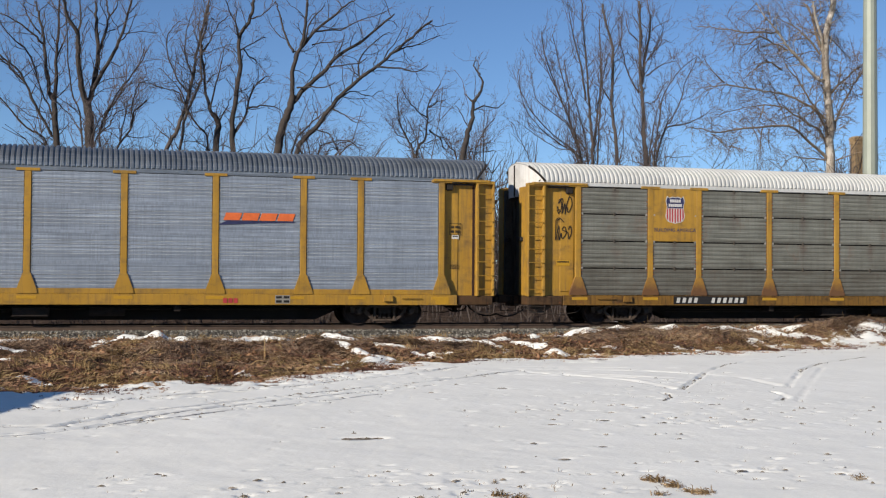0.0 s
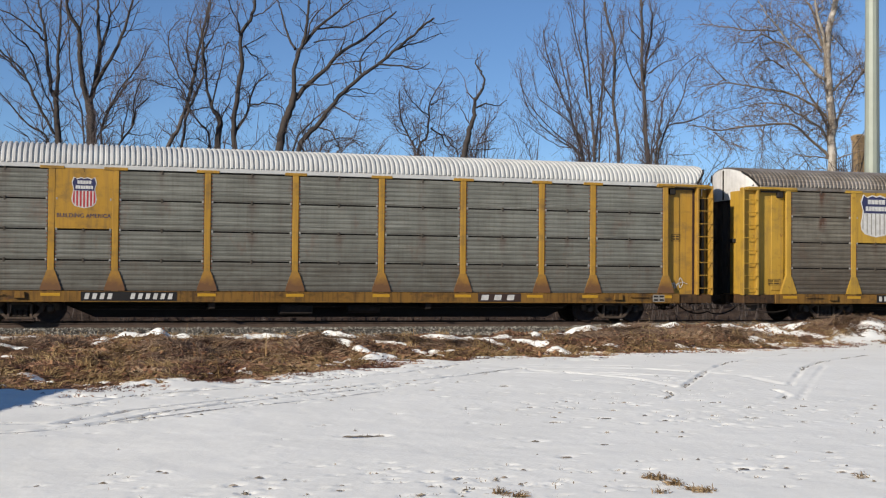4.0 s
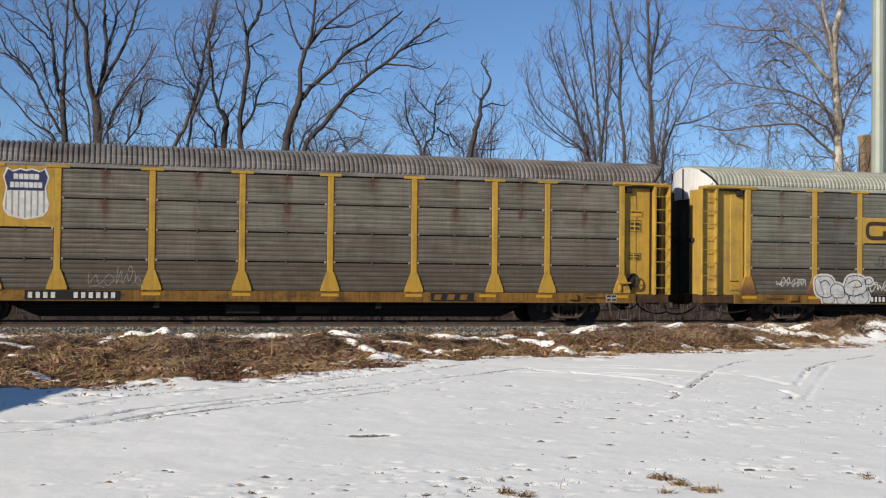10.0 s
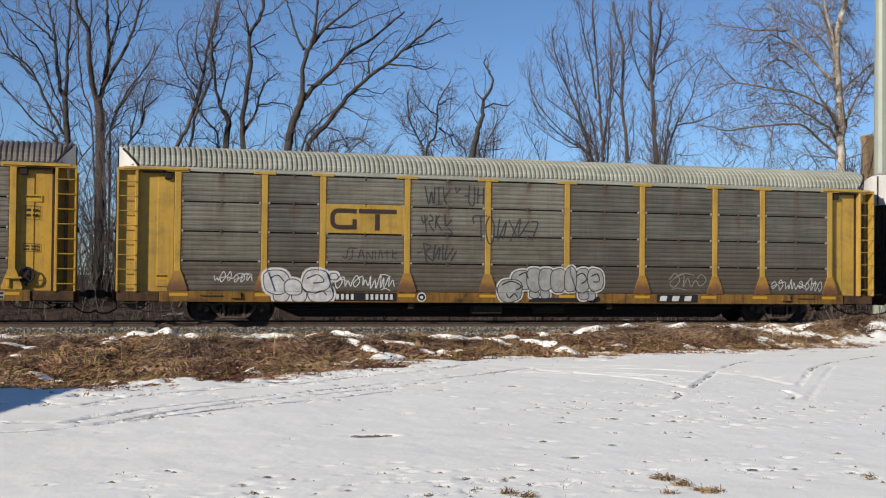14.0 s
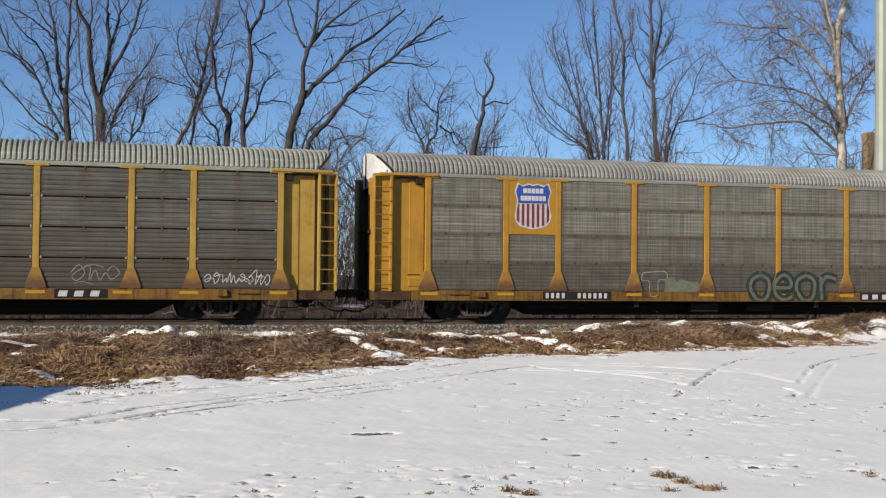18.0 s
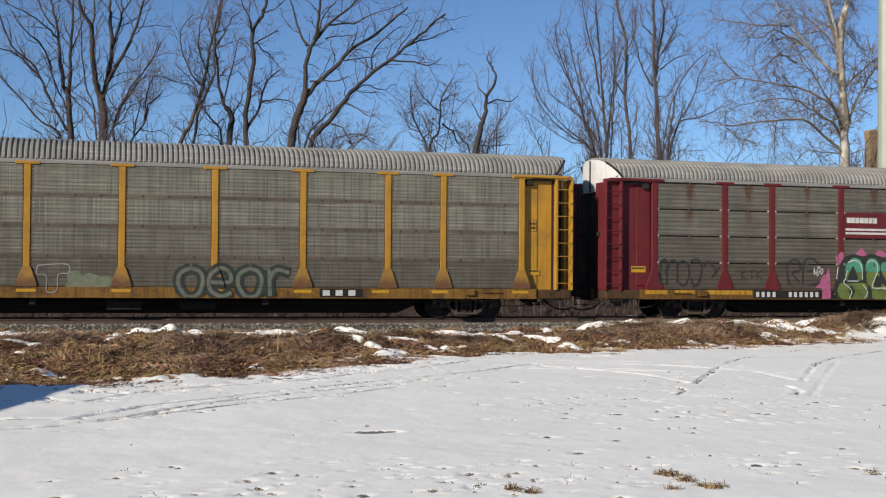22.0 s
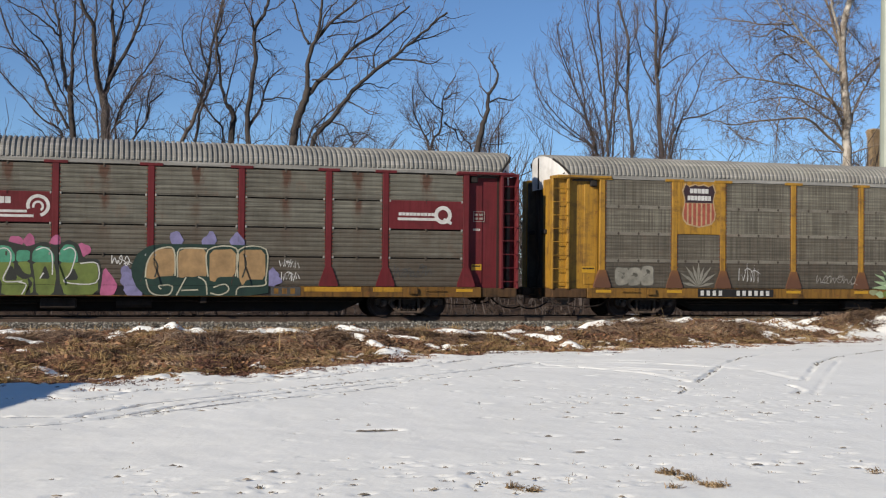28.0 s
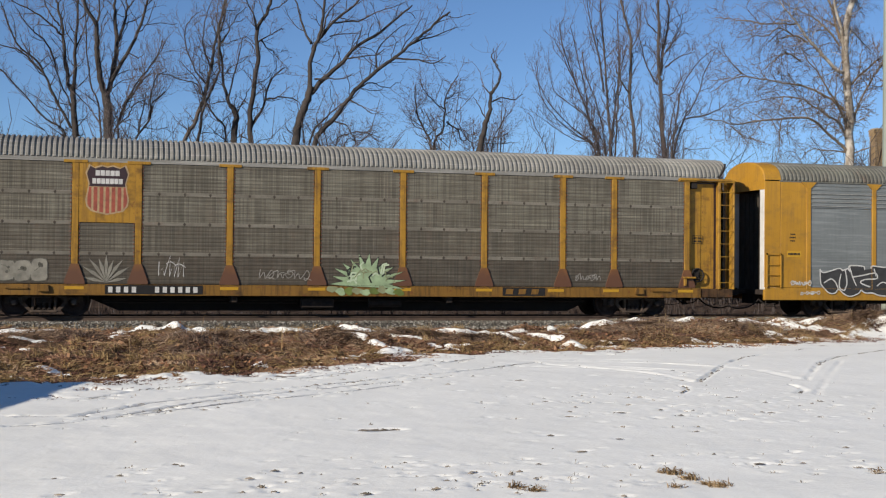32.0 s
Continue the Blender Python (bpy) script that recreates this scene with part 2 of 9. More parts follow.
SILL_DARK = paint("blackened_yellow_sill_paint", (0.120, 0.060, 0.011), 1.0, (0.016, 0.011, 0.009), 0.4)
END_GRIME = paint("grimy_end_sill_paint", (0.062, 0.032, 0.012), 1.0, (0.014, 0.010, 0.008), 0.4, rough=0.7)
GAP_SHADE = plain("dark_red_brown_gap_shade", (0.022, 0.007, 0.005), 0.9)
GALV_NEW = galvanised("clean_galvanised_sheet", (0.228, 0.268, 0.326), (0.188, 0.223, 0.276), 0.14, 0.03, 0.36, rough=0.5)
GALV_GREY = galvanised("weathered_galvanised_sheet", (0.174, 0.178, 0.154), (0.113, 0.115, 0.097), 0.42, 0.35, band=0.35, weep=0.35)
GALV_DIM = galvanised("dim_weathered_sheet", (0.104, 0.103, 0.083), (0.063, 0.062, 0.050), 0.4, 0.4, band=0.35, weep=0.7)
GALV_BROWN = galvanised("brown_weathered_sheet", (0.158, 0.145, 0.115), (0.084, 0.075, 0.057), 0.45, 0.5, band=0.40, weep=1.25)
GALV_OLIVE = galvanised("olive_weathered_sheet", (0.172, 0.167, 0.133), (0.105, 0.101, 0.079), 0.42, 0.3, band=0.3, weep=0.7)
GALV_DARK = galvanised("dark_olive_weathered_sheet", (0.138, 0.132, 0.104), (0.078, 0.073, 0.056), 0.42, 0.4, band=0.35, weep=1.1)
GALV_MID = galvanised("middling_weathered_sheet", (0.128, 0.122, 0.098), (0.078, 0.074, 0.059), 0.42, 0.35, band=0.3, weep=0.9)
GALV_PLAID = galvanised("perforated_olive_sheet", (0.212, 0.209, 0.165), (0.150, 0.144, 0.111), 0.22, 0.12, 0.66, band=0.35)
GALV_PLAID_B = galvanised("perforated_brown_sheet", (0.185, 0.172, 0.132), (0.118, 0.105, 0.078), 0.30, 0.22, 0.74, band=0.45)
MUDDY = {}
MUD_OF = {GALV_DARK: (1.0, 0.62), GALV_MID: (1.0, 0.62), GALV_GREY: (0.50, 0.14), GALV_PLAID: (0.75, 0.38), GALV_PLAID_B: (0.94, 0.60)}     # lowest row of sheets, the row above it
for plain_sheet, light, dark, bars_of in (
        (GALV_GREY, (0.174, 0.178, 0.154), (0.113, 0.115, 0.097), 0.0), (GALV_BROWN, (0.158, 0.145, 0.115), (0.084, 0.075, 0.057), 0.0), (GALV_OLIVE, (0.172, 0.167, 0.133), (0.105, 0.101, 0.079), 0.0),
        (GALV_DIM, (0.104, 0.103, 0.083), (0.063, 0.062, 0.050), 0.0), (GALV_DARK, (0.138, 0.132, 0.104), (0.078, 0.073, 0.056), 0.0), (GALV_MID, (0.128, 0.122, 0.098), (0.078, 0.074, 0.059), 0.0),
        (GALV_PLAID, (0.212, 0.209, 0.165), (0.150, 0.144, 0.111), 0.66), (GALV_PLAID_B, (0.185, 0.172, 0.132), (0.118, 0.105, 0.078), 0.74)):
    low = 0.9 if plain_sheet is GALV_GREY else 0.78      # base colours scaled darker for the lowest row of sheets
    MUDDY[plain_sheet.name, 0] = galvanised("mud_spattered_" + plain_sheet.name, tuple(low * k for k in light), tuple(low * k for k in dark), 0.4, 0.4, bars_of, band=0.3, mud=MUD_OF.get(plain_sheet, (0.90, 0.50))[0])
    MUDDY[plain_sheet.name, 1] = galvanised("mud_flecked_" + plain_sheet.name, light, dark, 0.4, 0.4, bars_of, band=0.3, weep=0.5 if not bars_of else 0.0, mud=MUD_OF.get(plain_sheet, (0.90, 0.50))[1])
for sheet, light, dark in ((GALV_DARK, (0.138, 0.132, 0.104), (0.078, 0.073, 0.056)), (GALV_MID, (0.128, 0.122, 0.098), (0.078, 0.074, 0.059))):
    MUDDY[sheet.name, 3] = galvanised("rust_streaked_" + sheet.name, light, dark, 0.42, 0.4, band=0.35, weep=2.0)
STRIP_DARK = galvanised("dark_lap_strip", (0.095, 0.080, 0.058), (0.062, 0.050, 0.036), 0.3, 0.5)
STRIP_PALE = galvanised("pale_lap_strip", (0.168, 0.155, 0.124), (0.112, 0.099, 0.077), 0.35, 0.35)
GALV_SLATE = galvanised("plain_slate_grey_sheet", (0.150, 0.165, 0.165), (0.122, 0.135, 0.135), 0.2, 0.05)
SPRAY_TAR = plain("thin_black_spray_paint", (0.030, 0.030, 0.030), 0.7, 0, 0.4, 4)
ROOF_STEEL = galvanised("bluish_galvanised_roof", (0.25, 0.275, 0.30), (0.18, 0.20, 0.22), 0.2, 0.1, rough=0.34, metal=0.7)
ROOF_WHITE = paint("white_roof_paint", (0.44, 0.445, 0.43), 0.16, rust=0.02)
ROOF_BROWN = galvanised("browned_galvanised_roof", (0.31, 0.28, 0.245), (0.16, 0.13, 0.10), 0.4, 0.4, rough=0.38, metal=0.55)
ROOF_CREAM = galvanised("cream_galvanised_roof", (0.30, 0.305, 0.255), (0.23, 0.235, 0.19), 0.2, 0.55, metal=0.1)
ROOF_TAN = galvanised("tan_grey_galvanised_roof", (0.240, 0.234, 0.212), (0.176, 0.171, 0.154), 0.2, 0.12, metal=0.1)
WHITE = paint("white_paint", (0.50, 0.495, 0.475), 0.25, rust=0.04)
# grimy black parts; also the painted-in shade of seams and roof edges
BLACK = plain("black_grime_and_shade", (0.012, 0.009, 0.007), 0.9)
IRON = plain("rusty_black_iron", (0.022, 0.015, 0.011), 0.9, 0.0, 0.5, 5)
WHEEL = plain("rolled_wheel_steel", (0.030, 0.018, 0.014), 0.8, 0.0, 0.4, 5)
WHEEL_DUST = plain("dusty_grey_iron", (0.040, 0.030, 0.024), 0.8, 0.0, 0.45, 6)
DECAL_WHITE = plain("white_lettering_paint", (0.48, 0.475, 0.45), 0.6, 0, 0.2, 5, 0.05)
DECAL_BLACK = plain("black_lettering_paint", (0.009, 0.0085, 0.009), 0.95, 0, 0.3, 5, 0.05)
DECAL_BROWN = plain("dark_brown_lettering_paint", (0.032, 0.016, 0.010), 0.6, 0, 0.2, 5, 0.05)
DECAL_NAVY = plain("navy_lettering_paint", (0.022, 0.024, 0.075), 0.5, 0, 0.2, 5, 0.05)
DECAL_BLUE = plain("blue_lettering_paint", (0.025, 0.06, 0.28), 0.5, 0, 0.2, 5, 0.05)
DECAL_RED = plain("red_lettering_paint", (0.36, 0.035, 0.035), 0.5, 0, 0.25, 5, 0.05)
DECAL_MAROON = plain("maroon_lettering_paint", (0.15, 0.022, 0.032), 0.5, 0, 0.25, 5, 0.05)
DECAL_PLUM = plain("dark_plum_lettering_paint", (0.026, 0.011, 0.014), 0.6, 0, 0.3, 6, 0.05)
DECAL_SAND = plain("faded_sand_lettering_paint", (0.33, 0.235, 0.125), 0.6, 0, 0.3, 6, 0.05)
DECAL_FADED = plain("faded_red_lettering_paint", (0.26, 0.060, 0.035), 0.6, 0, 0.3, 6, 0.05)
DECAL_ORANGE = plain("orange_lettering_paint", (0.62, 0.13, 0.03), 0.5, 0, 0.15, 5, 0.05)
DECAL_GREY = plain("grey_lettering_paint", (0.24, 0.225, 0.195), 0.6, 0, 0.3, 6, 0.05)
# dark latches and bolts; on end doors it paints in shade
DARK_FITTING_SHADE = plain("dark_fittings_and_door_shade", (0.045, 0.036, 0.026), 0.8, 0, 0.4, 4)
BOLT_RUST = plain("rusty_bolt_ends", (0.15, 0.055, 0.03), 0.8, 0, 0.3, 9)
TRUCK_DUST = plain("dusty_truck_iron", (0.060, 0.042, 0.030), 0.9, 0, 0.55, 4)
BEAD_ZINC = plain("bright_zinc_beads", (0.33, 0.355, 0.37), 0.5, 0.1, 0.35, 3)
CLIP_ZINC = plain("pale_zinc_clips", (0.25, 0.245, 0.225), 0.6, 0.1, 0.3, 9)
REFLECTOR = plain("yellow_reflector", (0.42, 0.23, 0.010), 0.5, 0, 0.1, 8, 0.05)


# ---------------------------------------------------------------- the train
HALF = 13.675                       # half the body length
POSTS = (-11.80, -9.05, -7.14, -4.29, -1.46, 1.42, 4.26, 7.10, 9.01, 11.80)
ROWS = (1.03, 1.99, 2.94, 3.885, 4.82)
SIDE = 1.57                         # half the width over the posts
ARCH = ((1.53, 4.95), (1.52, 5.04), (1.46, 5.205), (1.33, 5.36), (1.12, 5.495), (0.82, 5.60), (0.42, 5.67), (0.0, 5.70))
shared = {}


def once(key, make):
    """Mesh data that alike parts share."""
    if key not in shared:
        shared[key] = make()
    return shared[key]


def roof_end(y, square=False):
    ys, zs = [a for a, _ in reversed(ARCH)], [b for _, b in reversed(ARCH)]
    z = float(np.interp(abs(y), ys, zs))
    k = min(1, max(0, (5.66 - z) / 0.69))
    return HALF - 0.05 - (0.0 if square else 0.60 * k)


def arch_points():
    return [(-y, z) for y, z in ARCH] + [(y, z) for y, z in reversed(ARCH[:-1])]


def ribbed_roof(x_from, x_to, square, pitch=0.161, rib=0.052):
    """A vaulted roof of sheets with ribs across the car."""
    m = Mesh()
    pts = arch_points()
    n = int((x_to - x_from) / pitch)
    xs = []
    for i in range(n + 1):
        x = x_from + (x_to - x_from) * i / n
        xs += [(x, 0), (x + pitch * 0.30, 0), (x + pitch * 0.44, 1), (x + pitch * 0.86, 1)]
    for x, up in xs:
        for i, (y, z) in enumerate(pts):
            e = roof_end(y, square)
            out = rib * up if abs(x) < e - 0.05 else 0
            k = out / math.hypot(abs(y) * 0.6, 1.0)
            m.v.append((min(max(x, -e, x_from), e, x_to), y + y * 0.6 * k, z + k))
    w = len(pts)
    for i in range(len(xs) - 1):
        for j in range(w - 1):
            m.f.append((i * w + j, i * w + j + 1, (i + 1) * w + j + 1, (i + 1) * w + j))
    return m


def ridged_panel(width, height, ridges, depth=0.014):
    """A steel sheet with horizontal ridges, closed at the back; its foot is at the origin, its face towards -y."""
    m = Mesh()
    prof = [(0.0, 0.0)]
    step = height / ridges
    for i in range(ridges):
        z = i * step
        prof += [(0.0, z + step * 0.18), (-depth, z + step * 0.34), (-depth, z + step * 0.78), (0.0, z + step * 0.94)]
    prof.append((0.0, height))
    n = len(prof)
    h = width / 2
    for x in (-h, h):
        m.v += [(x, y, z) for y, z in prof]
    m.v += [(-h, 0.03, 0), (-h, 0.03, height), (h, 0.03, 0), (h, 0.03, height)]
    for i in range(n - 1):
        m.f.append((i, i + 1, n + i + 1, n + i))
    b = 2 * n
    m.f += [(b, b + 2, b + 3, b + 1), tuple(range(n)) + (b + 1, b), tuple(range(2 * n - 1, n - 1, -1)) + (b + 2, b + 3)]
    m.f += [(0, n, b + 2, b), (n - 1, b + 1, b + 3, 2 * n - 1)]
    return m


def seam_bolts(w):
    """Dark bolt heads along a lap of the side sheets, with the stains they have left."""
    m = Mesh()
    for f in (-0.30, 0.0, 0.30):
        m.box(f * w - 0.045, f * w + 0.045, -1.553, -1.53, -0.03, 0.03, 0.012)
        m.box(f * w - 0.02, f * w + 0.02, -1.550, -1.53, -0.06, 0.05, 0.004)
    return m.data("bolt_strip", DARK_FITTING_SHADE)


WHEEL_R = 0.457


def make_truck(car, x):
    """A four-wheel truck with cast side frames and two turning wheelsets."""
    truck = part("truck", once("bolster", lambda: Mesh().box(-0.24, 0.24, -1.12, 1.12, 0.40, 0.66, 0.03)
                               .box(-0.12, 0.12, -0.9, 0.9, 0.30, 0.42, 0.02).data("truck", IRON)), IRON, car, "rusty black iron truck", at=pose(x, 0, 0))

    def frame_mesh():
        m = Mesh()
        top = [(-1.16, 0.40), (-1.16, 0.60), (-0.98, 0.645), (-0.66, 0.62), (-0.45, 0.70), (0.45, 0.70), (0.66, 0.62), (0.98, 0.645), (1.16, 0.60), (1.16, 0.40)]
        m.prism(top + [(1.04, 0.40), (1.00, 0.52), (0.76, 0.52), (0.62, 0.47), (0.47, 0.58), (-0.47, 0.58), (-0.62, 0.47), (-0.76, 0.52), (-1.00, 0.52), (-1.04, 0.40)], -0.07, 0.07)
        for s in (-1, 1):                                   # the diagonal that hangs the spring seat under the arch
            m.prism([(0.70 * s, 0.54), (0.60 * s, 0.46), (0.30 * s, 0.15), (0.40 * s, 0.13), (0.74 * s, 0.44)], -0.09, 0.06)
            m.box(0.29 * s, 0.38 * s, -0.09, 0.08, 0.16, 0.62, 0.02)
            m.box(0.62 * s, 0.70 * s, -0.11, -0.06, 0.40, 0.58, 0.01)
        m.box(-0.40, 0.40, -0.13, 0.12, 0.12, 0.20, 0.02)
        return m.data("side_frame", TRUCK_DUST)

    def bearing_mesh():
        return Mesh().tube([(0, -0.20, 0), (0, -0.17, 0), (0, 0.10, 0)], [0.075, 0.105, 0.115], 12).box(-0.13, 0.13, -0.1, 0.08, 0.06, 0.13, 0.02).data("bearing", WHEEL_DUST)
    for s in (-1, 1):
        side = part("side_frame", once("side_frame", frame_mesh), IRON, truck, at=pose(0, 1.06 * s, 0, 0, 0, 0 if s < 0 else 180))
        for e in (-1, 1):
            part("bearing", once("bearing", bearing_mesh), IRON, truck, at=pose(0.89 * e, 1.06 * s, WHEEL_R, 0, 0, 0 if s < 0 else 180))

    def spring_mesh():
        m = Mesh()
        for k in range(3):
            turns = [(0.16 * (k - 1) + 0.062 * math.cos(a * 0.9), 0.062 * math.sin(a * 0.9), 0.20 + 0.0070 * a) for a in range(0, 36)]
            m.tube(turns, 0.016, 4)
        return m.data("spring", WHEEL_DUST)
    for s in (-1, 1):
        part("spring", once("spring", spring_mesh), IRON, truck, at=pose(0, 1.06 * s, 0))

    def wheel_mesh():
        m = Mesh()
        R = WHEEL_R
        for s in (-1, 1):
            m.lathe([(0.06, 0.0), (0.10, 0.08), (0.075, 0.14), (0.02, 0.19), (0.0, R - 0.115), (0.02, R - 0.065), (0.065, R - 0.05), (0.065, R - 0.01), (0.0, R),
                     (-0.045, R + 0.003), (-0.05, R + 0.03), (-0.075, R + 0.03), (-0.075, R - 0.055), (-0.03, R - 0.075), (-0.03, 0.16), (-0.07, 0.1)], 0, 0, s, 32, 0.79 * s)
            for k in range(4):
                w = k * math.pi / 2
                m.box(0.26 * math.cos(w) - 0.03, 0.26 * math.cos(w) + 0.03, s * 0.79, s * 0.81, 0.26 * math.sin(w) - 0.03, 0.26 * math.sin(w) + 0.03, 0.01)
        m.tube([(0, -1.12, 0), (0, -0.72, 0), (0, 0, 0), (0, 0.72, 0), (0, 1.12, 0)], [0.065, 0.085, 0.075, 0.085, 0.065], 10)
        return m.data("wheelset", WHEEL)
    for s in (-1, 1):
        wheels.append((part("wheelset", once("wheelset", wheel_mesh), WHEEL, truck, at=pose(0.89 * s, 0, WHEEL_R)), 0.89 * s))
    return truck


wheels = []      # each wheelset, and where it sits on its truck
cars = []        # each car, and where its centre stands at 16 s


def bars(m, x, z, w, h, counts, y, gap=0.22, slant=0.0):
    """Plain blocks in the place of characters; 0 leaves a space."""
    n = len(counts)
    step = w / n
    for i, c in enumerate(counts):
        if c:
            a, b = x + step * i, x + step * (i + 1 - gap)
            k = slant * h
            m.prism([(a, z), (b, z), (b + k, z + h), (a + k, z + h)], y, y + 0.004)
    return m


def shield_outline(w, h, n=7):
    """A crest: a notched top, waisted flanks, a bowed foot with a point."""
    half = [(0.0, 0.46), (0.13, 0.49), (0.30, 0.44), (0.42, 0.50), (0.50, 0.33), (0.43, 0.12), (0.46, -0.05), (0.50, -0.20), (0.47, -0.33), (0.37, -0.43), (0.18, -0.47), (0.0, -0.50)]
    pts = half + [(-x, z) for x, z in reversed(half[1:-1])]
    return [(x * w, z * h) for x, z in pts]


def clip_band(outline, z0, z1):
    """The part of an outline between two heights."""
    for level, keep in ((z0, 1), (z1, -1)):
        got = []
        for (xa, za), (xb, zb) in zip(outline, outline[1:] + outline[:1]):
            ia, ib = (za - level) * keep >= 0, (zb - level) * keep >= 0
            if ia:
                got.append((xa, za))
            if ia != ib:
                k = (level - za) / (zb - za)
                got.append((xa + (xb - xa) * k, level))
        outline = got
    return outline


def crest(parent, x, z, w, h, y, top, stripe, ground_mat, broad=0.074):
    """A railway crest: rim, dark head with plain blocks for its words, upright stripes."""
    rim = part("emblem", Mesh().prism([(x + a, z + b) for a, b in shield_outline(w, h)], y, y + 0.004), ground_mat, parent, "painted railway crest with stripes")
    inner = shield_outline(w * 0.93, h * 0.94)
    head = clip_band(inner, 0.06 * h, h)
    part("emblem_head", Mesh().prism([(x + a, z + b) for a, b in head], y - 0.004, y), top, rim)
    m = Mesh()
    swap = [(b, a) for a, b in clip_band(inner, -h, 0.05 * h)]
    for i in range(7):
        lo = -0.445 * w + i * 0.136 * w
        band = [(b, a) for a, b in clip_band(swap, lo, lo + broad * w)]
        if len(band) > 2:
            m.prism([(x + a, z + b) for a, b in band], y - 0.004, y)
    tagged(part("emblem_striping", m, stripe, rim), kind="stuff")
    m = Mesh()
    bars(m, x - 0.27 * w, z + 0.275 * h, 0.56 * w, 0.105 * h, [1] * 5, y - 0.008, 0.14)
    bars(m, x - 0.34 * w, z + 0.115 * h, 0.70 * w, 0.105 * h, [1] * 7, y - 0.008, 0.14)
    tagged(part("emblem_text", m, DECAL_WHITE, rim), kind="stuff")
    return rim


def ribbon(m, pts, width, y, thick=0.004):
    """A painted stroke along points in x and z."""
    P = [Vector(p) for p in pts]
    L, R = [], []
    for i, p in enumerate(P):
        d = P[min(i + 1, len(P) - 1)] - P[max(i - 1, 0)]
        if d.length < 1e-6:
            d = Vector((1, 0))
        n = Vector((-d.y, d.x)).normalized() * width / 2
        L.append(p + n)
        R.append(p - n)
    k = len(P)
    m.add([(q.x, y - 0.0002 * (i % k), q.y) for i, q in enumerate(L + R)], [(i, i + 1, k + i + 1, k + i) for i in range(k - 1)])
    return m


def lay_on(m, ref, posts=POSTS, feet=True):
    """Lays sprayed shapes on the car's side: on the sheets, over posts and their feet, and down over the sill."""
    zones = [(-20, 20, 0.70, 1.022, -1.587)]
    taper = [(1.03, 1.12, 0.31, -1.5945)] + [(1.12 + 0.045 * k, 1.165 + 0.045 * k, 0.31 - 0.195 * (k + 0.6) / 12, -1.5945) for k in range(12)]
    if not feet:
        taper = [(1.03, 1.66, 0.09, -1.5725)]
    for z0, z1, half, depth in taper + [(1.66, 4.78, 0.10, -1.5725)]:
        edges = [-20.0]
        for px in posts:
            zones.append((px - half, px + half, z0, z1, depth))
            zones.append((edges[-1], px - half, z0, z1, -1.5505))
            edges.append(px + half)
        zones.append((edges[-1], 20, z0, z1, -1.5505))
    out = Mesh()
    for f in m.f:
        pts = [m.v[i] for i in f]
        layer = 0.25 * (ref - pts[0][1])
        x_lo, x_hi = min(p[0] for p in pts), max(p[0] for p in pts)
        z_lo, z_hi = min(p[2] for p in pts), max(p[2] for p in pts)
        for x0, x1, z0, z1, depth in zones:
            if x1 <= x_lo or x0 >= x_hi or z1 <= z_lo or z0 >= z_hi:
                continue
            poly = clip_band([(p[0], p[2]) for p in pts], z0, z1)
            if len(poly) > 2:
                poly = [(b, a) for a, b in clip_band([(b, a) for a, b in poly], x0, x1)]
            if len(poly) > 2:
                out.add([(a, depth - layer, b) for a, b in poly], [tuple(range(len(poly)))])
    return out


def flat(m, outline, y):
    """One painted patch."""
    return m.add([(a, y, b) for a, b in outline], [tuple(range(len(outline)))])


def smooth_path(pts, steps=5):
    """A Catmull-Rom curve through points."""
    out = []
    P = [pts[0]] + list(pts) + [pts[-1]]
    for i in range(1, len(P) - 2):
        for s in range(steps):
            t = s / steps
            out.append(tuple(0.5 * (2 * b + (c - a) * t + (2 * a - 5 * b + 4 * c - d) * t * t + (3 * b - a - 3 * c + d) * t ** 3)
                             for a, b, c, d in zip(P[i - 1], P[i], P[i + 1], P[i + 2])))
    out.append(pts[-1])
    return out


def scribble(parent, mat, x0, x1, z0, z1, seed, marks=4, width=0.035, y=-SIDE - 0.004, name="graffiti_tag", loops=1.0):
    """A quick sprayed flourish: one running line of loops and hooks that spells nothing, with a stroke or two across it."""
    r = random.Random(seed)
    m = Mesh()
    step = (x1 - x0) / marks
    h = z1 - z0
    pts = []
    for i in range(marks):
        a = x0 + step * i
        lo, hi = z0 + h * r.uniform(0.05, 0.25), z0 + h * r.uniform(0.65, 1.0)
        if loops and r.random() < 0.6:
            c, rx = a + step * 0.5, step * r.uniform(0.30, 0.46)
            turn = r.choice((-1, 1))
            pts += [(c - rx, (lo + hi) / 2), (c, hi if turn > 0 else lo), (c + rx, (lo + hi) / 2), (c, lo if turn > 0 else hi), (c - rx * 0.6, (lo + hi) / 2 - 0.1 * h * turn)]
        else:
            pts += [(a + step * 0.1, hi), (a + step * r.uniform(0.2, 0.4), lo), (a + step * r.uniform(0.5, 0.7), hi - 0.2 * h), (a + step * 0.9, lo)]
    pts = [(u + r.gauss(0, 0.015) + 0.12 * (v - z0), v) for u, v in pts]
    ribbon(m, smooth_path(pts, 4) if loops else pts, width * 0.85, y)
    for _ in range(1 + marks // 3):
        u = r.uniform(x0, x1 - step * 0.5)
        v = z0 + h * r.uniform(0.0, 0.9)
        ribbon(m, smooth_path([(u, v), (u + step * 0.5, v + 0.08 * h), (u + step * r.uniform(0.8, 1.3), v - 0.05 * h)]), width * 0.7, y - 0.012)
    if y < -SIDE:
        m = lay_on(m, -SIDE)
    return tagged(part(name, m, mat, parent), kind="stuff")


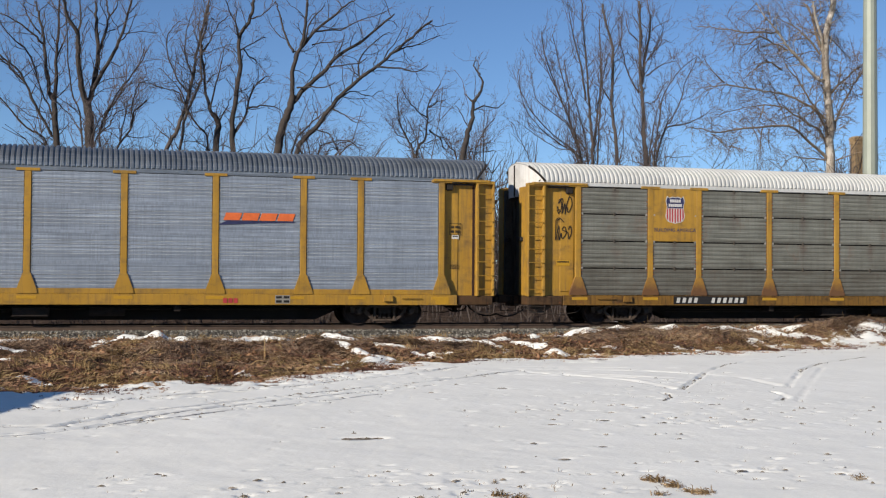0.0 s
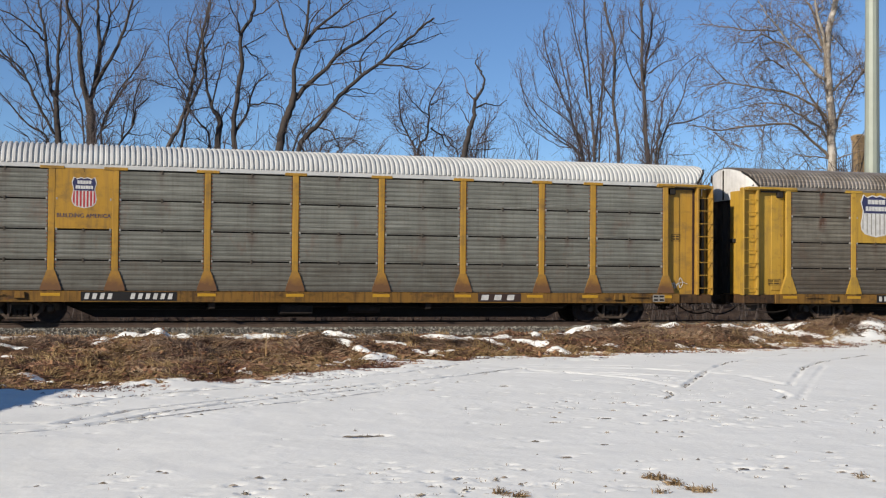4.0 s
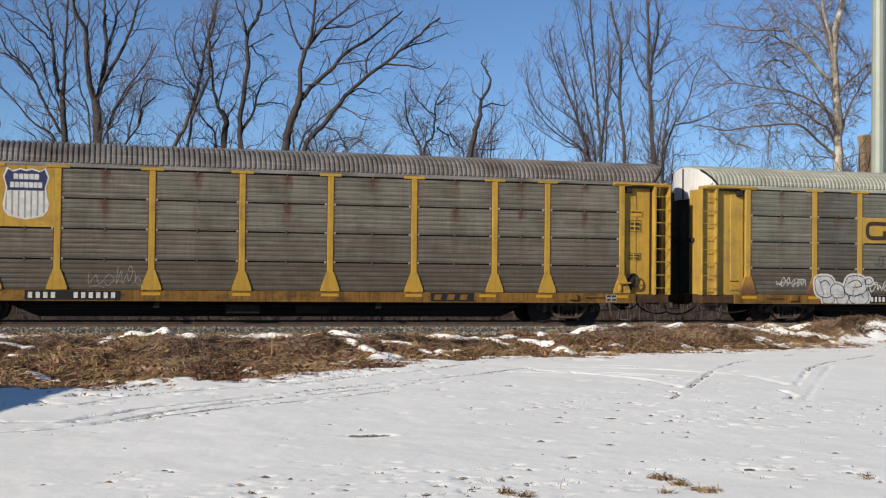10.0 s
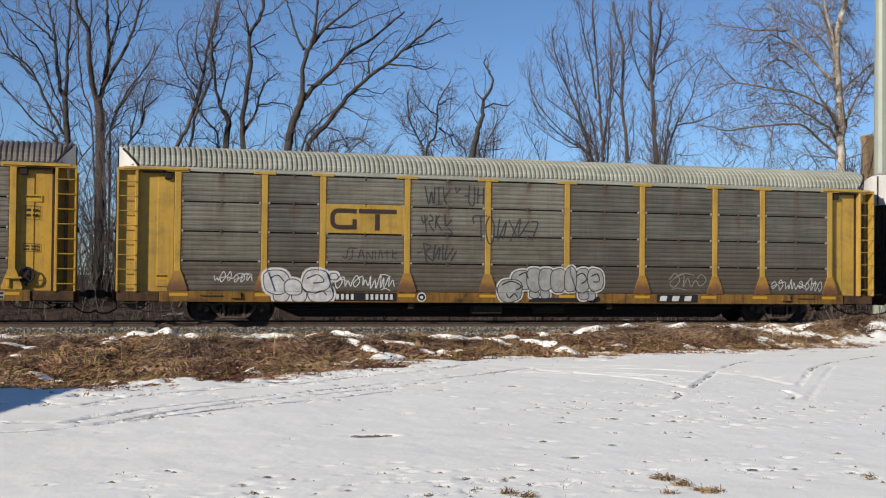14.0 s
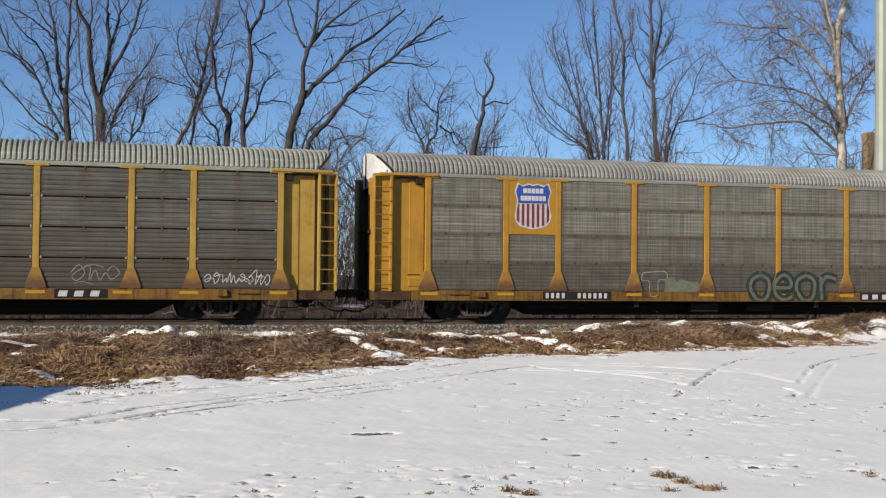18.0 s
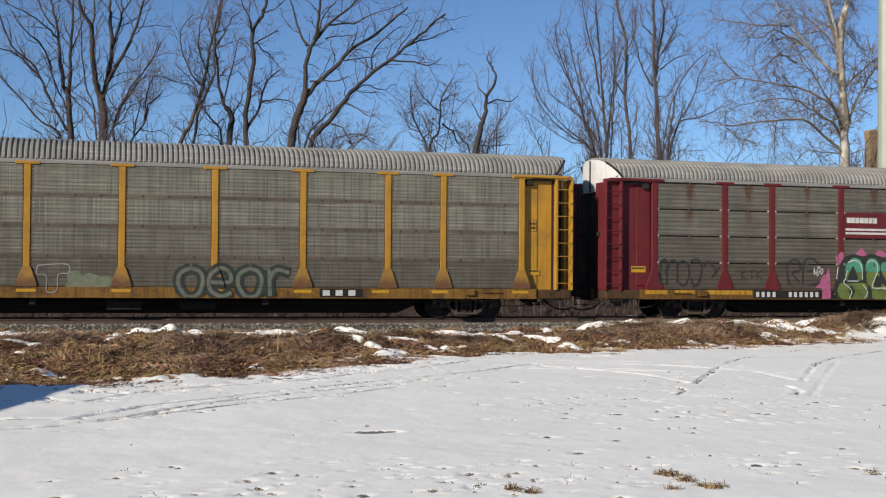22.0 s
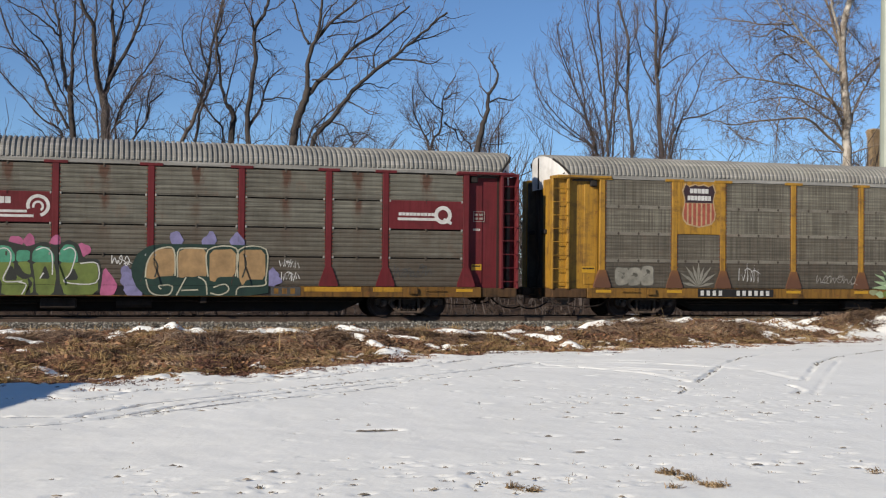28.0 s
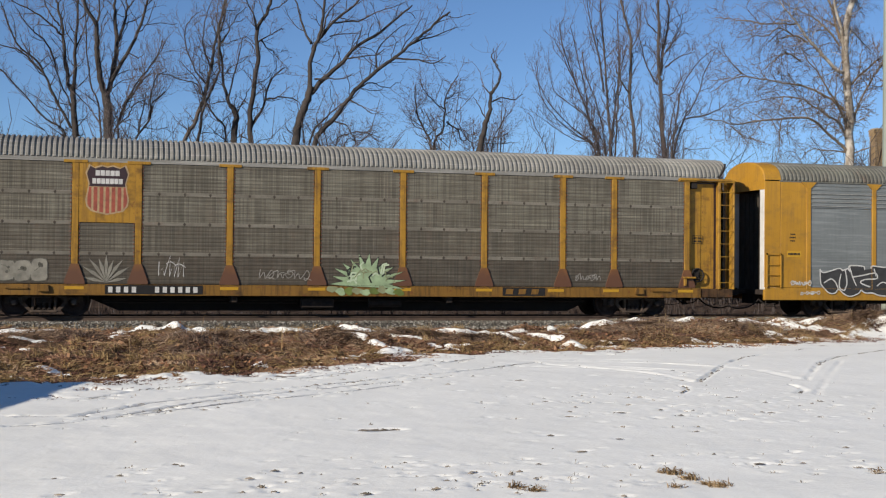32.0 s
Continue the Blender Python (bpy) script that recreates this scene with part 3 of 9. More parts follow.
def blob(cx, cz, rx, rz, seed, n=22, wob=0.12, power=2.6):
    r = random.Random(seed)
    ph = [r.uniform(0, 6.28) for _ in range(3)]
    out = []
    for i in range(n):
        a = 2 * math.pi * i / n
        c, s = math.cos(a), math.sin(a)
        k = (abs(c) ** power + abs(s) ** power) ** (-1 / power)
        k *= 1 + wob * (0.5 * math.sin(2 * a + ph[0]) + 0.35 * math.sin(3 * a + ph[1]) + 0.2 * math.sin(5 * a + ph[2]))
        out.append((cx + rx * k * c, cz + rz * k * s))
    return out


def throw_up(parent, x0, x1, z0, z1, letters, fill, line, seed, shine=None, y=-SIDE - 0.004, wob=0.14, rim=0.05, name="graffiti_piece", lean=0.0, power=2.6, posts=POSTS):
    """Fat overlapping letter-like bubbles: an outline, a fill, counters and a few shine marks."""
    r = random.Random(seed)
    step = (x1 - x0) / letters
    cz, rz = (z0 + z1) / 2, (z1 - z0) / 2
    outer, inner, holes, glints = Mesh(), Mesh(), Mesh(), Mesh()
    for i in range(letters):
        cx = x0 + step * (i + 0.5)
        rr = rz * r.uniform(0.86, 1.0)
        dy = 0.0012 * (i % 2)
        big = blob(cx, cz + (rz - rr) * r.choice((-1, 1)), step * 0.56, rr, seed + i, wob=wob, power=power)
        sh = [(a + lean * (b - cz), b) for a, b in big]
        flat(outer, sh, y - dy)
        mx = sum(a for a, _ in sh) / len(sh)
        kx, kz = 1 - rim / (step * 0.56), 1 - rim / rr
        flat(inner, [(mx + (a - mx) * kx, cz + (b - cz) * kz) for a, b in sh], y - 0.003 - dy)
        for _ in range(r.choice((1, 2, 2))):
            hx, hz = mx + step * r.uniform(-0.16, 0.16), cz + rz * r.uniform(-0.45, 0.45)
            flat(holes, blob(hx, hz, step * r.uniform(0.05, 0.12), rz * r.uniform(0.10, 0.22), seed + 31 + i, 10), y - 0.006)
        ribbon(holes, smooth_path([(mx - step * 0.3, cz + rz * r.uniform(-0.5, 0.5)), (mx, cz + rz * r.uniform(-0.3, 0.3)), (mx + step * 0.25, cz + rz * r.uniform(-0.6, 0.6))]), rim * 0.7, y - 0.006)
        if shine:
            ribbon(glints, smooth_path([(mx - step * 0.32, cz + rz * 0.35), (mx - step * 0.22, cz + rz * 0.68), (mx - step * 0.02, cz + rz * 0.78)]), rim * 0.8, y - 0.007)
    outer, inner, holes, glints = [lay_on(q, -SIDE, posts) for q in (outer, inner, holes, glints)]
    piece = tagged(part(name, outer, line, parent), kind="stuff")
    tagged(part("fill", inner, fill, piece), kind="stuff")
    tagged(part("line_work", holes, line, piece), kind="stuff")
    if shine:
        tagged(part("shine", glints, shine, piece), kind="stuff")
    return piece


def bubbles(parent, lobes, fill, ink, rim_mat, seed, y=-SIDE - 0.026, rim=0.07, line=0.028, posts=POSTS, feet=True):
    """Swollen overlapping forms: a pale rim round all of them, a dark line and a fill on each."""
    back = Mesh()
    for i, (cx, cz, rx, rz) in enumerate(lobes):
        flat(back, blob(cx, cz, rx + rim, rz + rim, seed + i, 20, 0.08), -0.001 * i)
    piece = tagged(part("graffiti_piece", lay_on(back, 0.0, posts, feet), rim_mat, parent), kind="stuff")
    for i, (cx, cz, rx, rz) in enumerate(lobes):
        d = -0.016 - 0.004 * i
        tagged(part("bubble_line", lay_on(flat(Mesh(), blob(cx, cz, rx, rz, seed + i, 20, 0.08), d), 0.0, posts, feet), ink, piece), kind="stuff")
        tagged(part("bubble_fill", lay_on(flat(Mesh(), blob(cx, cz, rx - line, rz - line, seed + i, 20, 0.08), d - 0.002), 0.0, posts, feet), fill, piece), kind="stuff")
    return piece


def sprayed(parent, mat, layer, *pts, posts=POSTS, feet=True):
    """One flat fill with rounded corners, laid on the side over what was sprayed before."""
    ring = []
    for i, (x, z) in enumerate(pts):
        (xa, za), (xb, zb) = pts[i - 1], pts[(i + 1) % len(pts)]
        ring += [(x + (xa - x) * 0.16, z + (za - z) * 0.16), (x + (xb - x) * 0.16, z + (zb - z) * 0.16)]
    return tagged(part("graffiti_fill", lay_on(flat(Mesh(), ring, -0.004 * layer * 0.3), 0.0, posts, feet), mat, parent), kind="stuff")


def dab(parent, mat, layer, at, rx, rz):
    """One round puff of colour."""
    return tagged(part("graffiti_dab", lay_on(flat(Mesh(), blob(at[0], at[1], rx * 1.15, rz * 1.25, layer, 16, 0.30, 1.5), -0.004 * layer * 0.3), 0.0), mat, parent), kind="stuff")


def line_of(parent, mat, layer, width, *pts, posts=POSTS, feet=True):
    """One sprayed line."""
    return tagged(part("graffiti_line", lay_on(ribbon(Mesh(), smooth_path(list(pts), 4), width, -0.004 * layer * 0.3), 0.0, posts, feet), mat, parent), kind="stuff")


def starburst(parent, mat, cx, z0, rx, rz, rays, seed, width=0.10, name="graffiti_burst"):
    """Leaf-like strokes that spread from one foot."""
    r = random.Random(seed)
    first = None
    for i in range(rays):
        m = Mesh()
        a = math.pi * (0.06 + 0.88 * i / (rays - 1))
        k = r.uniform(0.75, 1.0)
        tip = (cx + rx * k * math.cos(a), z0 + rz * k * math.sin(a))
        mid = (cx + 0.55 * (tip[0] - cx), z0 + 0.62 * (tip[1] - z0))
        n = Vector((-(tip[1] - z0), tip[0] - cx)).normalized() * width
        flat(m, [(cx, z0), (mid[0] - n.x, mid[1] - n.y), tip, (mid[0] + n.x, mid[1] + n.y)], -SIDE - 0.004 - 0.001 * (i % 2))
        m = lay_on(m, -SIDE)
        if first is None:
            first = part(name, m, mat, parent)
        else:
            part("stroke", m, mat, first)
    return first


GLYPHS = {
    "hook": [[(0.92, 0.82), (0.6, 1.0), (0.15, 0.85), (0.05, 0.5), (0.15, 0.12), (0.6, 0.0), (0.95, 0.16), (0.95, 0.45), (0.6, 0.45)]],
    "arch": [[(0.05, 0.0), (0.08, 0.7), (0.28, 1.0), (0.72, 1.0), (0.92, 0.7), (0.95, 0.0)], [(0.10, 0.40), (0.90, 0.40)]],
    "snake": [[(0.95, 0.88), (0.5, 1.0), (0.10, 0.80), (0.25, 0.55), (0.8, 0.45), (0.92, 0.18), (0.5, 0.0), (0.05, 0.10)]],
    "flag": [[(0.10, 0.0), (0.10, 0.95), (0.7, 1.0), (0.95, 0.76), (0.7, 0.52), (0.12, 0.48)], [(0.1, 0.03), (0.95, 0.05)]],
    "cup": [[(0.05, 1.0), (0.08, 0.25), (0.5, 0.0), (0.92, 0.25), (0.95, 1.0)]],
    "ring": [[(0.5, 1.0), (0.1, 0.8), (0.05, 0.4), (0.35, 0.0), (0.75, 0.05), (0.95, 0.5), (0.85, 0.85), (0.5, 1.0)]],
    "eye": [[(0.12, 0.5), (0.85, 0.52), (0.8, 0.88), (0.45, 1.0), (0.08, 0.7), (0.1, 0.25), (0.5, 0.0), (0.92, 0.14)]],
    "sprout": [[(0.15, 0.0), (0.12, 0.95)], [(0.12, 0.6), (0.4, 0.95), (0.9, 0.85)]]}


def wild_letters(parent, glyphs, x0, x1, z0, z1, fill, line, width, rim, y=-SIDE - 0.004, shine=None, lean=0.0, edge_mat=None, posts=POSTS, feet=True):
    """Fat painted strokes in letter-like forms: an outline colour under a fill colour."""
    step = (x1 - x0) / len(glyphs)
    back, front, top, edge_line = Mesh(), Mesh(), Mesh(), Mesh()
    n_stroke = 0
    for i, g in enumerate(glyphs):
        a, w = x0 + step * i + width / 2, step * 1.02 - width
        for stroke in GLYPHS[g]:
            path = [(a + w * u + lean * (v - 0.5), z0 + width / 2 + (z1 - z0 - width) * v) for u, v in stroke]
            path = smooth_path(path, 6) if len(path) > 2 else path
            n_stroke += 1
            ribbon(back, path, width + 2 * rim, y - 0.001 * n_stroke)
            ribbon(edge_line, path, width + 0.035, y - 0.012 - 0.0015 * n_stroke)
            ribbon(front, path, width, y - 0.0127 - 0.0015 * n_stroke)
            if shine:
                n = len(path)
                ribbon(top, [(p, q + 0.2 * width) for p, q in path[n // 5: n // 2]], width * 0.16, y - 0.035)
    back, front, top, edge_line = [lay_on(q, -SIDE, posts, feet) for q in (back, front, top, edge_line)]
    piece = tagged(part("graffiti_piece", back, line, parent), kind="stuff")
    tagged(part("fill", front, fill, piece), kind="stuff")
    tagged(part("edge_line", edge_line, edge_mat or line, piece), kind="stuff")
    if shine and top.f:
        tagged(part("shine", top, shine, piece), kind="stuff")
    return piece


def lettering(parent, text, x, z, height, mat, y=-SIDE - 0.004, name="lettering"):
    cu = bpy.data.curves.new("words", "FONT")
    cu.body, cu.size, cu.align_x, cu.extrude = text, height * 1.4, "CENTER", 0.001
    tmp = bpy.data.objects.new("words", cu)
    scene.collection.objects.link(tmp)
    me = bpy.data.meshes.new_from_object(tmp.evaluated_get(bpy.context.evaluated_depsgraph_get()))
    bpy.data.objects.remove(tmp)
    me.materials.clear()
    me.materials.append(mat)
    return part(name, me, mat, parent, at=pose(x, y, z, 90, 0, 0))


def make_car(x16, label, paint_mat, sheet, roof_mat, end_mat, door_mat=None, ridges=6, sill_mat=None, swap=(), plates=(), handbrake=True, seams=True, sheet_swap=None, feet=None, deep=True):
    """An enclosed car carrier: flat car, posts, ridged side sheets, vaulted roof, end doors, ladders, trucks."""
    car = thing("autorack_car", label, "freight car", "cars of the train")
    cars.append((car, x16))
    tag = paint_mat.name
    # end doors default to near-black: the shade between cars put into the colour
    door_mat = door_mat or DARK_FITTING_SHADE
    foot_mat = feet or paint_mat
    sill_mat = sill_mat or SILL_YELLOW
    bay = 1.09 if deep else 1.34      # how far in the ladder bay at the +x end is closed
    for s in (-1, 1):
        turn = pose(0, 0, 0, 0, 0, 0 if s < 0 else 180)      # the far side is the near one turned round
        sill = part("side_sill", once("sill" + sill_mat.name, lambda: Mesh().box(-12.35, 12.35, -1.57, -1.47, 0.70, 1.02, 0.012)
                    .box(-12.35, 12.35, -1.59, -1.40, 0.675, 0.71, 0.008).data("side_sill", sill_mat)), sill_mat, car, at=turn)
        eave = part("eave_rail", once("eave" + roof_mat.name, lambda: Mesh().box(-HALF + 0.7, HALF - 0.7, -1.562, -1.46, 4.832, 4.965, 0.010)
                    .data("eave_rail", roof_mat)), roof_mat, car, at=turn)
        # black sheet added behind the panels to put shade in the seams
        backing = part("side_lining", once("backing_sheet", lambda: Mesh().box(-11.8, 11.8, -1.445, -1.40, 1.0, 4.9).data("side_lining", BLACK)), BLACK, car, at=turn)

        def post_mesh():
            m = Mesh()
            m.box(-0.10, 0.10, -SIDE, -1.45, 1.0, 4.84, 0.012)
            m.box(-0.36, 0.36, -SIDE - 0.012, -1.45, 4.80, 4.895, 0.010)
            return m.data("post", paint_mat)

        def foot_mesh():
            m = Mesh().prism([(-0.31, 1.03), (0.31, 1.03), (0.31, 1.12), (0.115, 1.66), (-0.115, 1.66), (-0.31, 1.12)], -SIDE - 0.022, -1.46)
            return m.data("post_foot", foot_mat)
        for px in POSTS:
            post = part("post", once("post" + tag, post_mesh), paint_mat, car, at=turn @ pose(px, 0, 0))
            part("post_foot", once("foot" + foot_mat.name, foot_mesh), foot_mat, post)
        for i in range(9):
            a, b = POSTS[i] + 0.10, POSTS[i + 1] - 0.10
            w, mid = b - a, (a + b) / 2
            for j in range(4):
                if s < 0 and (i, j) in swap:
                    continue
                mat = sheet_swap[1] if (s < 0 and sheet_swap and i in sheet_swap[0]) else sheet
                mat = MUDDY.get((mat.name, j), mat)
                key = ("panel", round(w, 2), j, mat.name, ridges)
                hgt = ROWS[j + 1] - ROWS[j] - (0.048 if seams else 0.012)
                me = once(key, lambda: ridged_panel(w - 0.03, hgt, ridges, 0.014 if seams else 0.007).data("side_panel", mat))
                part("side_panel", me, mat, car, at=turn @ pose(mid, -1.535, ROWS[j] + 0.01))
            if seams:
                clip = once("panel_clip", lambda: Mesh().box(-0.03, 0.03, -1.566, -1.48, -0.045, 0.035, 0.012).data("panel_clip", CLIP_ZINC))
                for z in ROWS[1:4]:
                    for e in (-w / 2 + 0.05, w / 2 - 0.05):
                        part("panel_clip", clip, CLIP_ZINC, car, at=turn @ pose(mid + e, 0, z))
                latch = once("panel_latch", lambda: Mesh().box(-0.032, 0.032, -1.560, -1.48, -0.085, 0.055, 0.01).data("panel_latch", DARK_FITTING_SHADE))
                for z in ROWS[1:4] + (ROWS[4] - 0.03,):
                    part("panel_latch", latch, DARK_FITTING_SHADE, car, at=turn @ pose(mid, 0, z))
            else:
                strip = GALV_NEW if sheet is GALV_NEW else (STRIP_DARK if sheet is GALV_PLAID else STRIP_PALE)
                me = once(("strip", round(w, 2), strip.name), lambda: Mesh().box(-w / 2 + 0.02, w / 2 - 0.02, -1.547, -1.53, -0.055, 0.055, 0.004).data("seam_strip", strip))
                for z in ROWS[1:4]:
                    if s < 0 and (i, ROWS.index(z)) in swap:
                        continue
                    part("seam_strip", me, strip, car, at=turn @ pose(mid, 0, z))
                    if sheet is not GALV_NEW:
                        tagged(part("bolt_strip", once(("bolt_strip", round(w, 2)), lambda: seam_bolts(w)), DARK_FITTING_SHADE, car, at=turn @ pose(mid, 0, z)), kind="stuff")
        def pad_mesh():
            return Mesh().prism([(-0.16, 0.80), (0.16, 0.80), (0.13, 1.0), (-0.13, 1.0)], -1.66, -1.565).data("jacking_pad", sill_mat)

        def grab_mesh():
            return Mesh().tube([(-0.32, -1.56, 0.90), (-0.32, -1.63, 0.90), (0.32, -1.63, 0.90), (0.32, -1.56, 0.90)], 0.016, 5).data("grab_iron", sill_mat)
        for e in (-1, 1):
            part("jacking_pad", once("pad" + sill_mat.name, pad_mesh), sill_mat, car, at=turn @ pose(9.95 * e, 0, 0))
            part("grab_iron", once("grab" + sill_mat.name, grab_mesh), sill_mat, car, at=turn @ pose(10.75 * e, 0, 0))
        # rows of bolt ends beside the posts, the yellow reflectors on the sill
        def bolts_mesh():
            m = Mesh()
            for px in POSTS:
                for e in (-0.135, 0.135):
                    if abs(px) > 11 and e * px > 0:
                        continue
                    for k in range(24):
                        m.box(px + e - 0.015, px + e + 0.012, -1.556, -1.5, 1.75 + k * 0.128, 1.80 + k * 0.128)
            return m.data("bolt_line", CLIP_ZINC if sheet is GALV_NEW else BOLT_RUST)
        tagged(part("bolt_line", once("bolts%d" % (sheet is GALV_NEW), bolts_mesh), IRON, car, at=turn), kind="stuff")

        def reflect_mesh():
            return Mesh().box(-0.29, 0.29, -1.577, -1.565, 0.86, 0.955, 0.003).data("reflector", REFLECTOR)
        for rx in (-11.75, -9.05, -4.29, -1.46, 1.42, 4.26, 6.85, 8.90, 11.75):
            part("reflector", once("reflector", reflect_mesh), REFLECTOR, car, at=turn @ pose(rx, 0, 0))
    # flat car under the rack
    part("deck", once("deck", lambda: Mesh().box(-HALF + 0.3, HALF - 0.3, -1.46, 1.46, 0.86, 0.98).data("deck", IRON)), IRON, car)
    part("center_sill", once("centre_sill", lambda: Mesh().prism([(-13.4, 0.86), (-13.4, 0.66), (-8.75, 0.62), (-7.7, 0.165), (7.7, 0.165), (8.75, 0.62), (13.4, 0.66), (13.4, 0.86)], -0.42, 0.42)
         .data("center_sill", BLACK)), BLACK, car, "black fish-bellied centre sill")

    def gear_mesh():
        m = Mesh()
        m.box(-1.9, -0.8, -1.2, -0.75, 0.28, 0.60, 0.04)
        m.tube([(0.4, -0.95, 0.45), (1.5, -0.95, 0.45)], 0.15, 12)
        m.tube([(-8.2, -0.8, 0.52), (8.2, -0.8, 0.52)], 0.03, 6)
        m.tube([(-8.2, -1.0, 0.44), (-2.0, -1.0, 0.44)], 0.02, 6)
        m.box(3.0, 3.2, -1.4, 1.4, 0.46, 0.86, 0.02).box(-4.2, -4.0, -1.4, 1.4, 0.46, 0.86, 0.02)
        return m.data("brake_gear", IRON)
    part("brake_gear", once("gear", gear_mesh), IRON, car)
    for x in (-9.95, 9.95):
        make_truck(car, x)
    # roof
    part("roof", once(("roof", roof_mat.name), lambda: ribbed_roof(-HALF, HALF, False).data("roof", roof_mat)), roof_mat, car)
    # ends
    for e in (-1, 1):
        turn = pose(0, 0, 0, 0, 0, 0 if e < 0 else 180)      # built for the -x end

        def cap_mesh():
            m = Mesh()
            pts = arch_points()
            fine = []
            for (ya, za), (yb, zb) in zip(pts, pts[1:]):
                fine += [(ya + (yb - ya) * k / 3, za + (zb - za) * k / 3) for k in range(3)]
            fine.append(pts[-1])
            for y, z in fine:
                x = -roof_end(y) + 0.02
                low = 4.50 if abs(y) < 1.2 else 4.90
                m.v += [(x, y, z - 0.01), (x, y, low), (x + 0.04, y, z - 0.01), (x + 0.04, y, low)]
            n = len(fine)
            for i in range(n - 1):
                a, b = i * 4, i * 4 + 4
                m.f += [(a, a + 1, b + 1, b), (a + 2, b + 2, b + 3, a + 3), (a, b, b + 2, a + 2), (a + 1, a + 3, b + 3, b + 1)]
            return m.data("end_cap", end_mat)
        part("end_cap", once(("cap", end_mat.name), cap_mesh), end_mat, car, "pale sheet metal roof end", at=turn)

        # black tube and wedge stand in for the shaded gap at the roof edge
        def edge_shade_mesh(sgn):
            m = Mesh()
            run = [(y, z) for y, z in ARCH if y > 1.0]
            m.tube([(-roof_end(y) - 0.015, y * sgn * 1.01, z + 0.012) for y, z in run], 0.038, 6)
            m.prism([(-roof_end(1.53) + 0.01, 4.97), (-roof_end(1.53) - 0.24, 4.97), (-roof_end(1.53) - 0.02, 5.14)], 1.44 * sgn, 1.47 * sgn)
            return m.data("roof_edge_seal", BLACK)
        part("cap_joint", once("cap_joint", lambda: Mesh().box(-HALF + 0.028, -HALF + 0.07, -0.02, 0.02, 4.52, 5.63).data("cap_joint", BLACK)), BLACK, car, at=turn)
        for sgn in (1, -1):
            part("roof_edge_seal", once(("edge_shade", sgn), lambda: edge_shade_mesh(sgn)), BLACK, car, at=turn)

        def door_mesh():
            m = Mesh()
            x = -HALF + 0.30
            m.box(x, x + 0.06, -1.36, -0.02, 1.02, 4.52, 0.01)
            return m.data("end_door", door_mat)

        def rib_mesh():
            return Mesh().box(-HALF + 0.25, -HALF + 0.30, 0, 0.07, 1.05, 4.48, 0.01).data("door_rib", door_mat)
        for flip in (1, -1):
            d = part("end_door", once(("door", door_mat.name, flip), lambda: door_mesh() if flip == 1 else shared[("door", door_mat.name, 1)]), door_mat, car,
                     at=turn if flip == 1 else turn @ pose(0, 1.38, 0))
            for k in range(4):
                part("door_rib", once(("rib", door_mat.name), rib_mesh), door_mat, d, at=pose(0, -1.30 + 0.40 * k, 0))
            part("door_latch", once("latch", lambda: Mesh().box(-HALF - 0.05, -HALF + 0.10, -0.98, -0.62, 2.9, 3.05, 0.02).data("door_latch", BLACK)), BLACK, d)

        def corner_mesh(sgn):
            m = Mesh()
            ys = lambda a, b: (a * sgn, b * sgn)
            m.box(-HALF + 0.04, -13.04, *(ys(-1.42, -1.34) if sgn > 0 else ys(-bay - 0.06, -bay)), 1.0, 4.80)
            m.box(-13.06, -11.85, *ys(-1.36, -1.30), 1.0, 4.84)
            m.box(-12.42, -11.90, *ys(-1.385, -1.355), 1.15, 4.74, 0.01)
            return m.data("corner_panel", paint_mat)

        def stile_mesh(sgn):
            m = Mesh()
            back = -1.345 if sgn > 0 else -bay - 0.005
            m.box(-HALF, -HALF + 0.06, -1.575 * sgn, back * sgn, 0.98, 4.84, 0.010)
            m.box(-13.12, -13.03, -1.575 * sgn, back * sgn, 0.98, 4.84, 0.012)
            return m.data("ladder_stile", paint_mat)

        def header_mesh(sgn):
            m = Mesh()
            m.box(-13.50, -11.48, -1.615 * sgn, -1.36 * sgn, 4.84, 4.93, 0.015)
            m.box(-HALF, -13.0, -1.585 * sgn, -1.30 * sgn, 4.80, 4.90, 0.012)
            return m.data("header_beam", paint_mat)

        def rung_mesh(sgn):
            m = Mesh()
            m.tube([(-HALF + 0.05, -1.56 * sgn, 0), (-HALF + 0.05, -1.60 * sgn, 0), (-13.07, -1.60 * sgn, 0), (-13.07, -1.56 * sgn, 0)], 0.016, 5)
            return m.data("rung", paint_mat)

        def step_mesh(sgn):
            m = Mesh()
            for x in (-HALF + 0.08, -13.02):
                m.tube([(x, -1.5 * sgn, 0.8), (x, -1.5 * sgn, 0.42)], 0.018, 5)
            m.box(-HALF + 0.05, -13.0, -1.54 * sgn, -1.46 * sgn, 0.40, 0.425)
            m.box(-HALF + 0.05, -13.0, -1.54 * sgn, -1.46 * sgn, 0.62, 0.645)
            return m.data("sill_step", IRON)
        # raised dark strip paints in the shaded gap beside the ladder
        part("door_slit", once("door_slit", lambda: Mesh().box(-13.028, -12.94, 1.355, 1.374, 1.0, 4.80, 0.004).data("door_slit", GAP_SHADE)), GAP_SHADE, car, at=turn)
        for sgn in (1, -1):
            part("corner_panel", once(("corner", tag, sgn, bay), lambda: corner_mesh(sgn)), paint_mat, car, at=turn)
            lad = part("ladder", once(("stile", tag, sgn, bay), lambda: stile_mesh(sgn)), paint_mat, car, at=turn)
            for k in range(8):
                part("rung", once(("rung", tag, sgn), lambda: rung_mesh(sgn)), paint_mat, lad, at=pose(0, 0, 1.22 + 0.462 * k))
            part("header_beam", once(("header", tag, sgn), lambda: header_mesh(sgn)), paint_mat, car, at=turn)
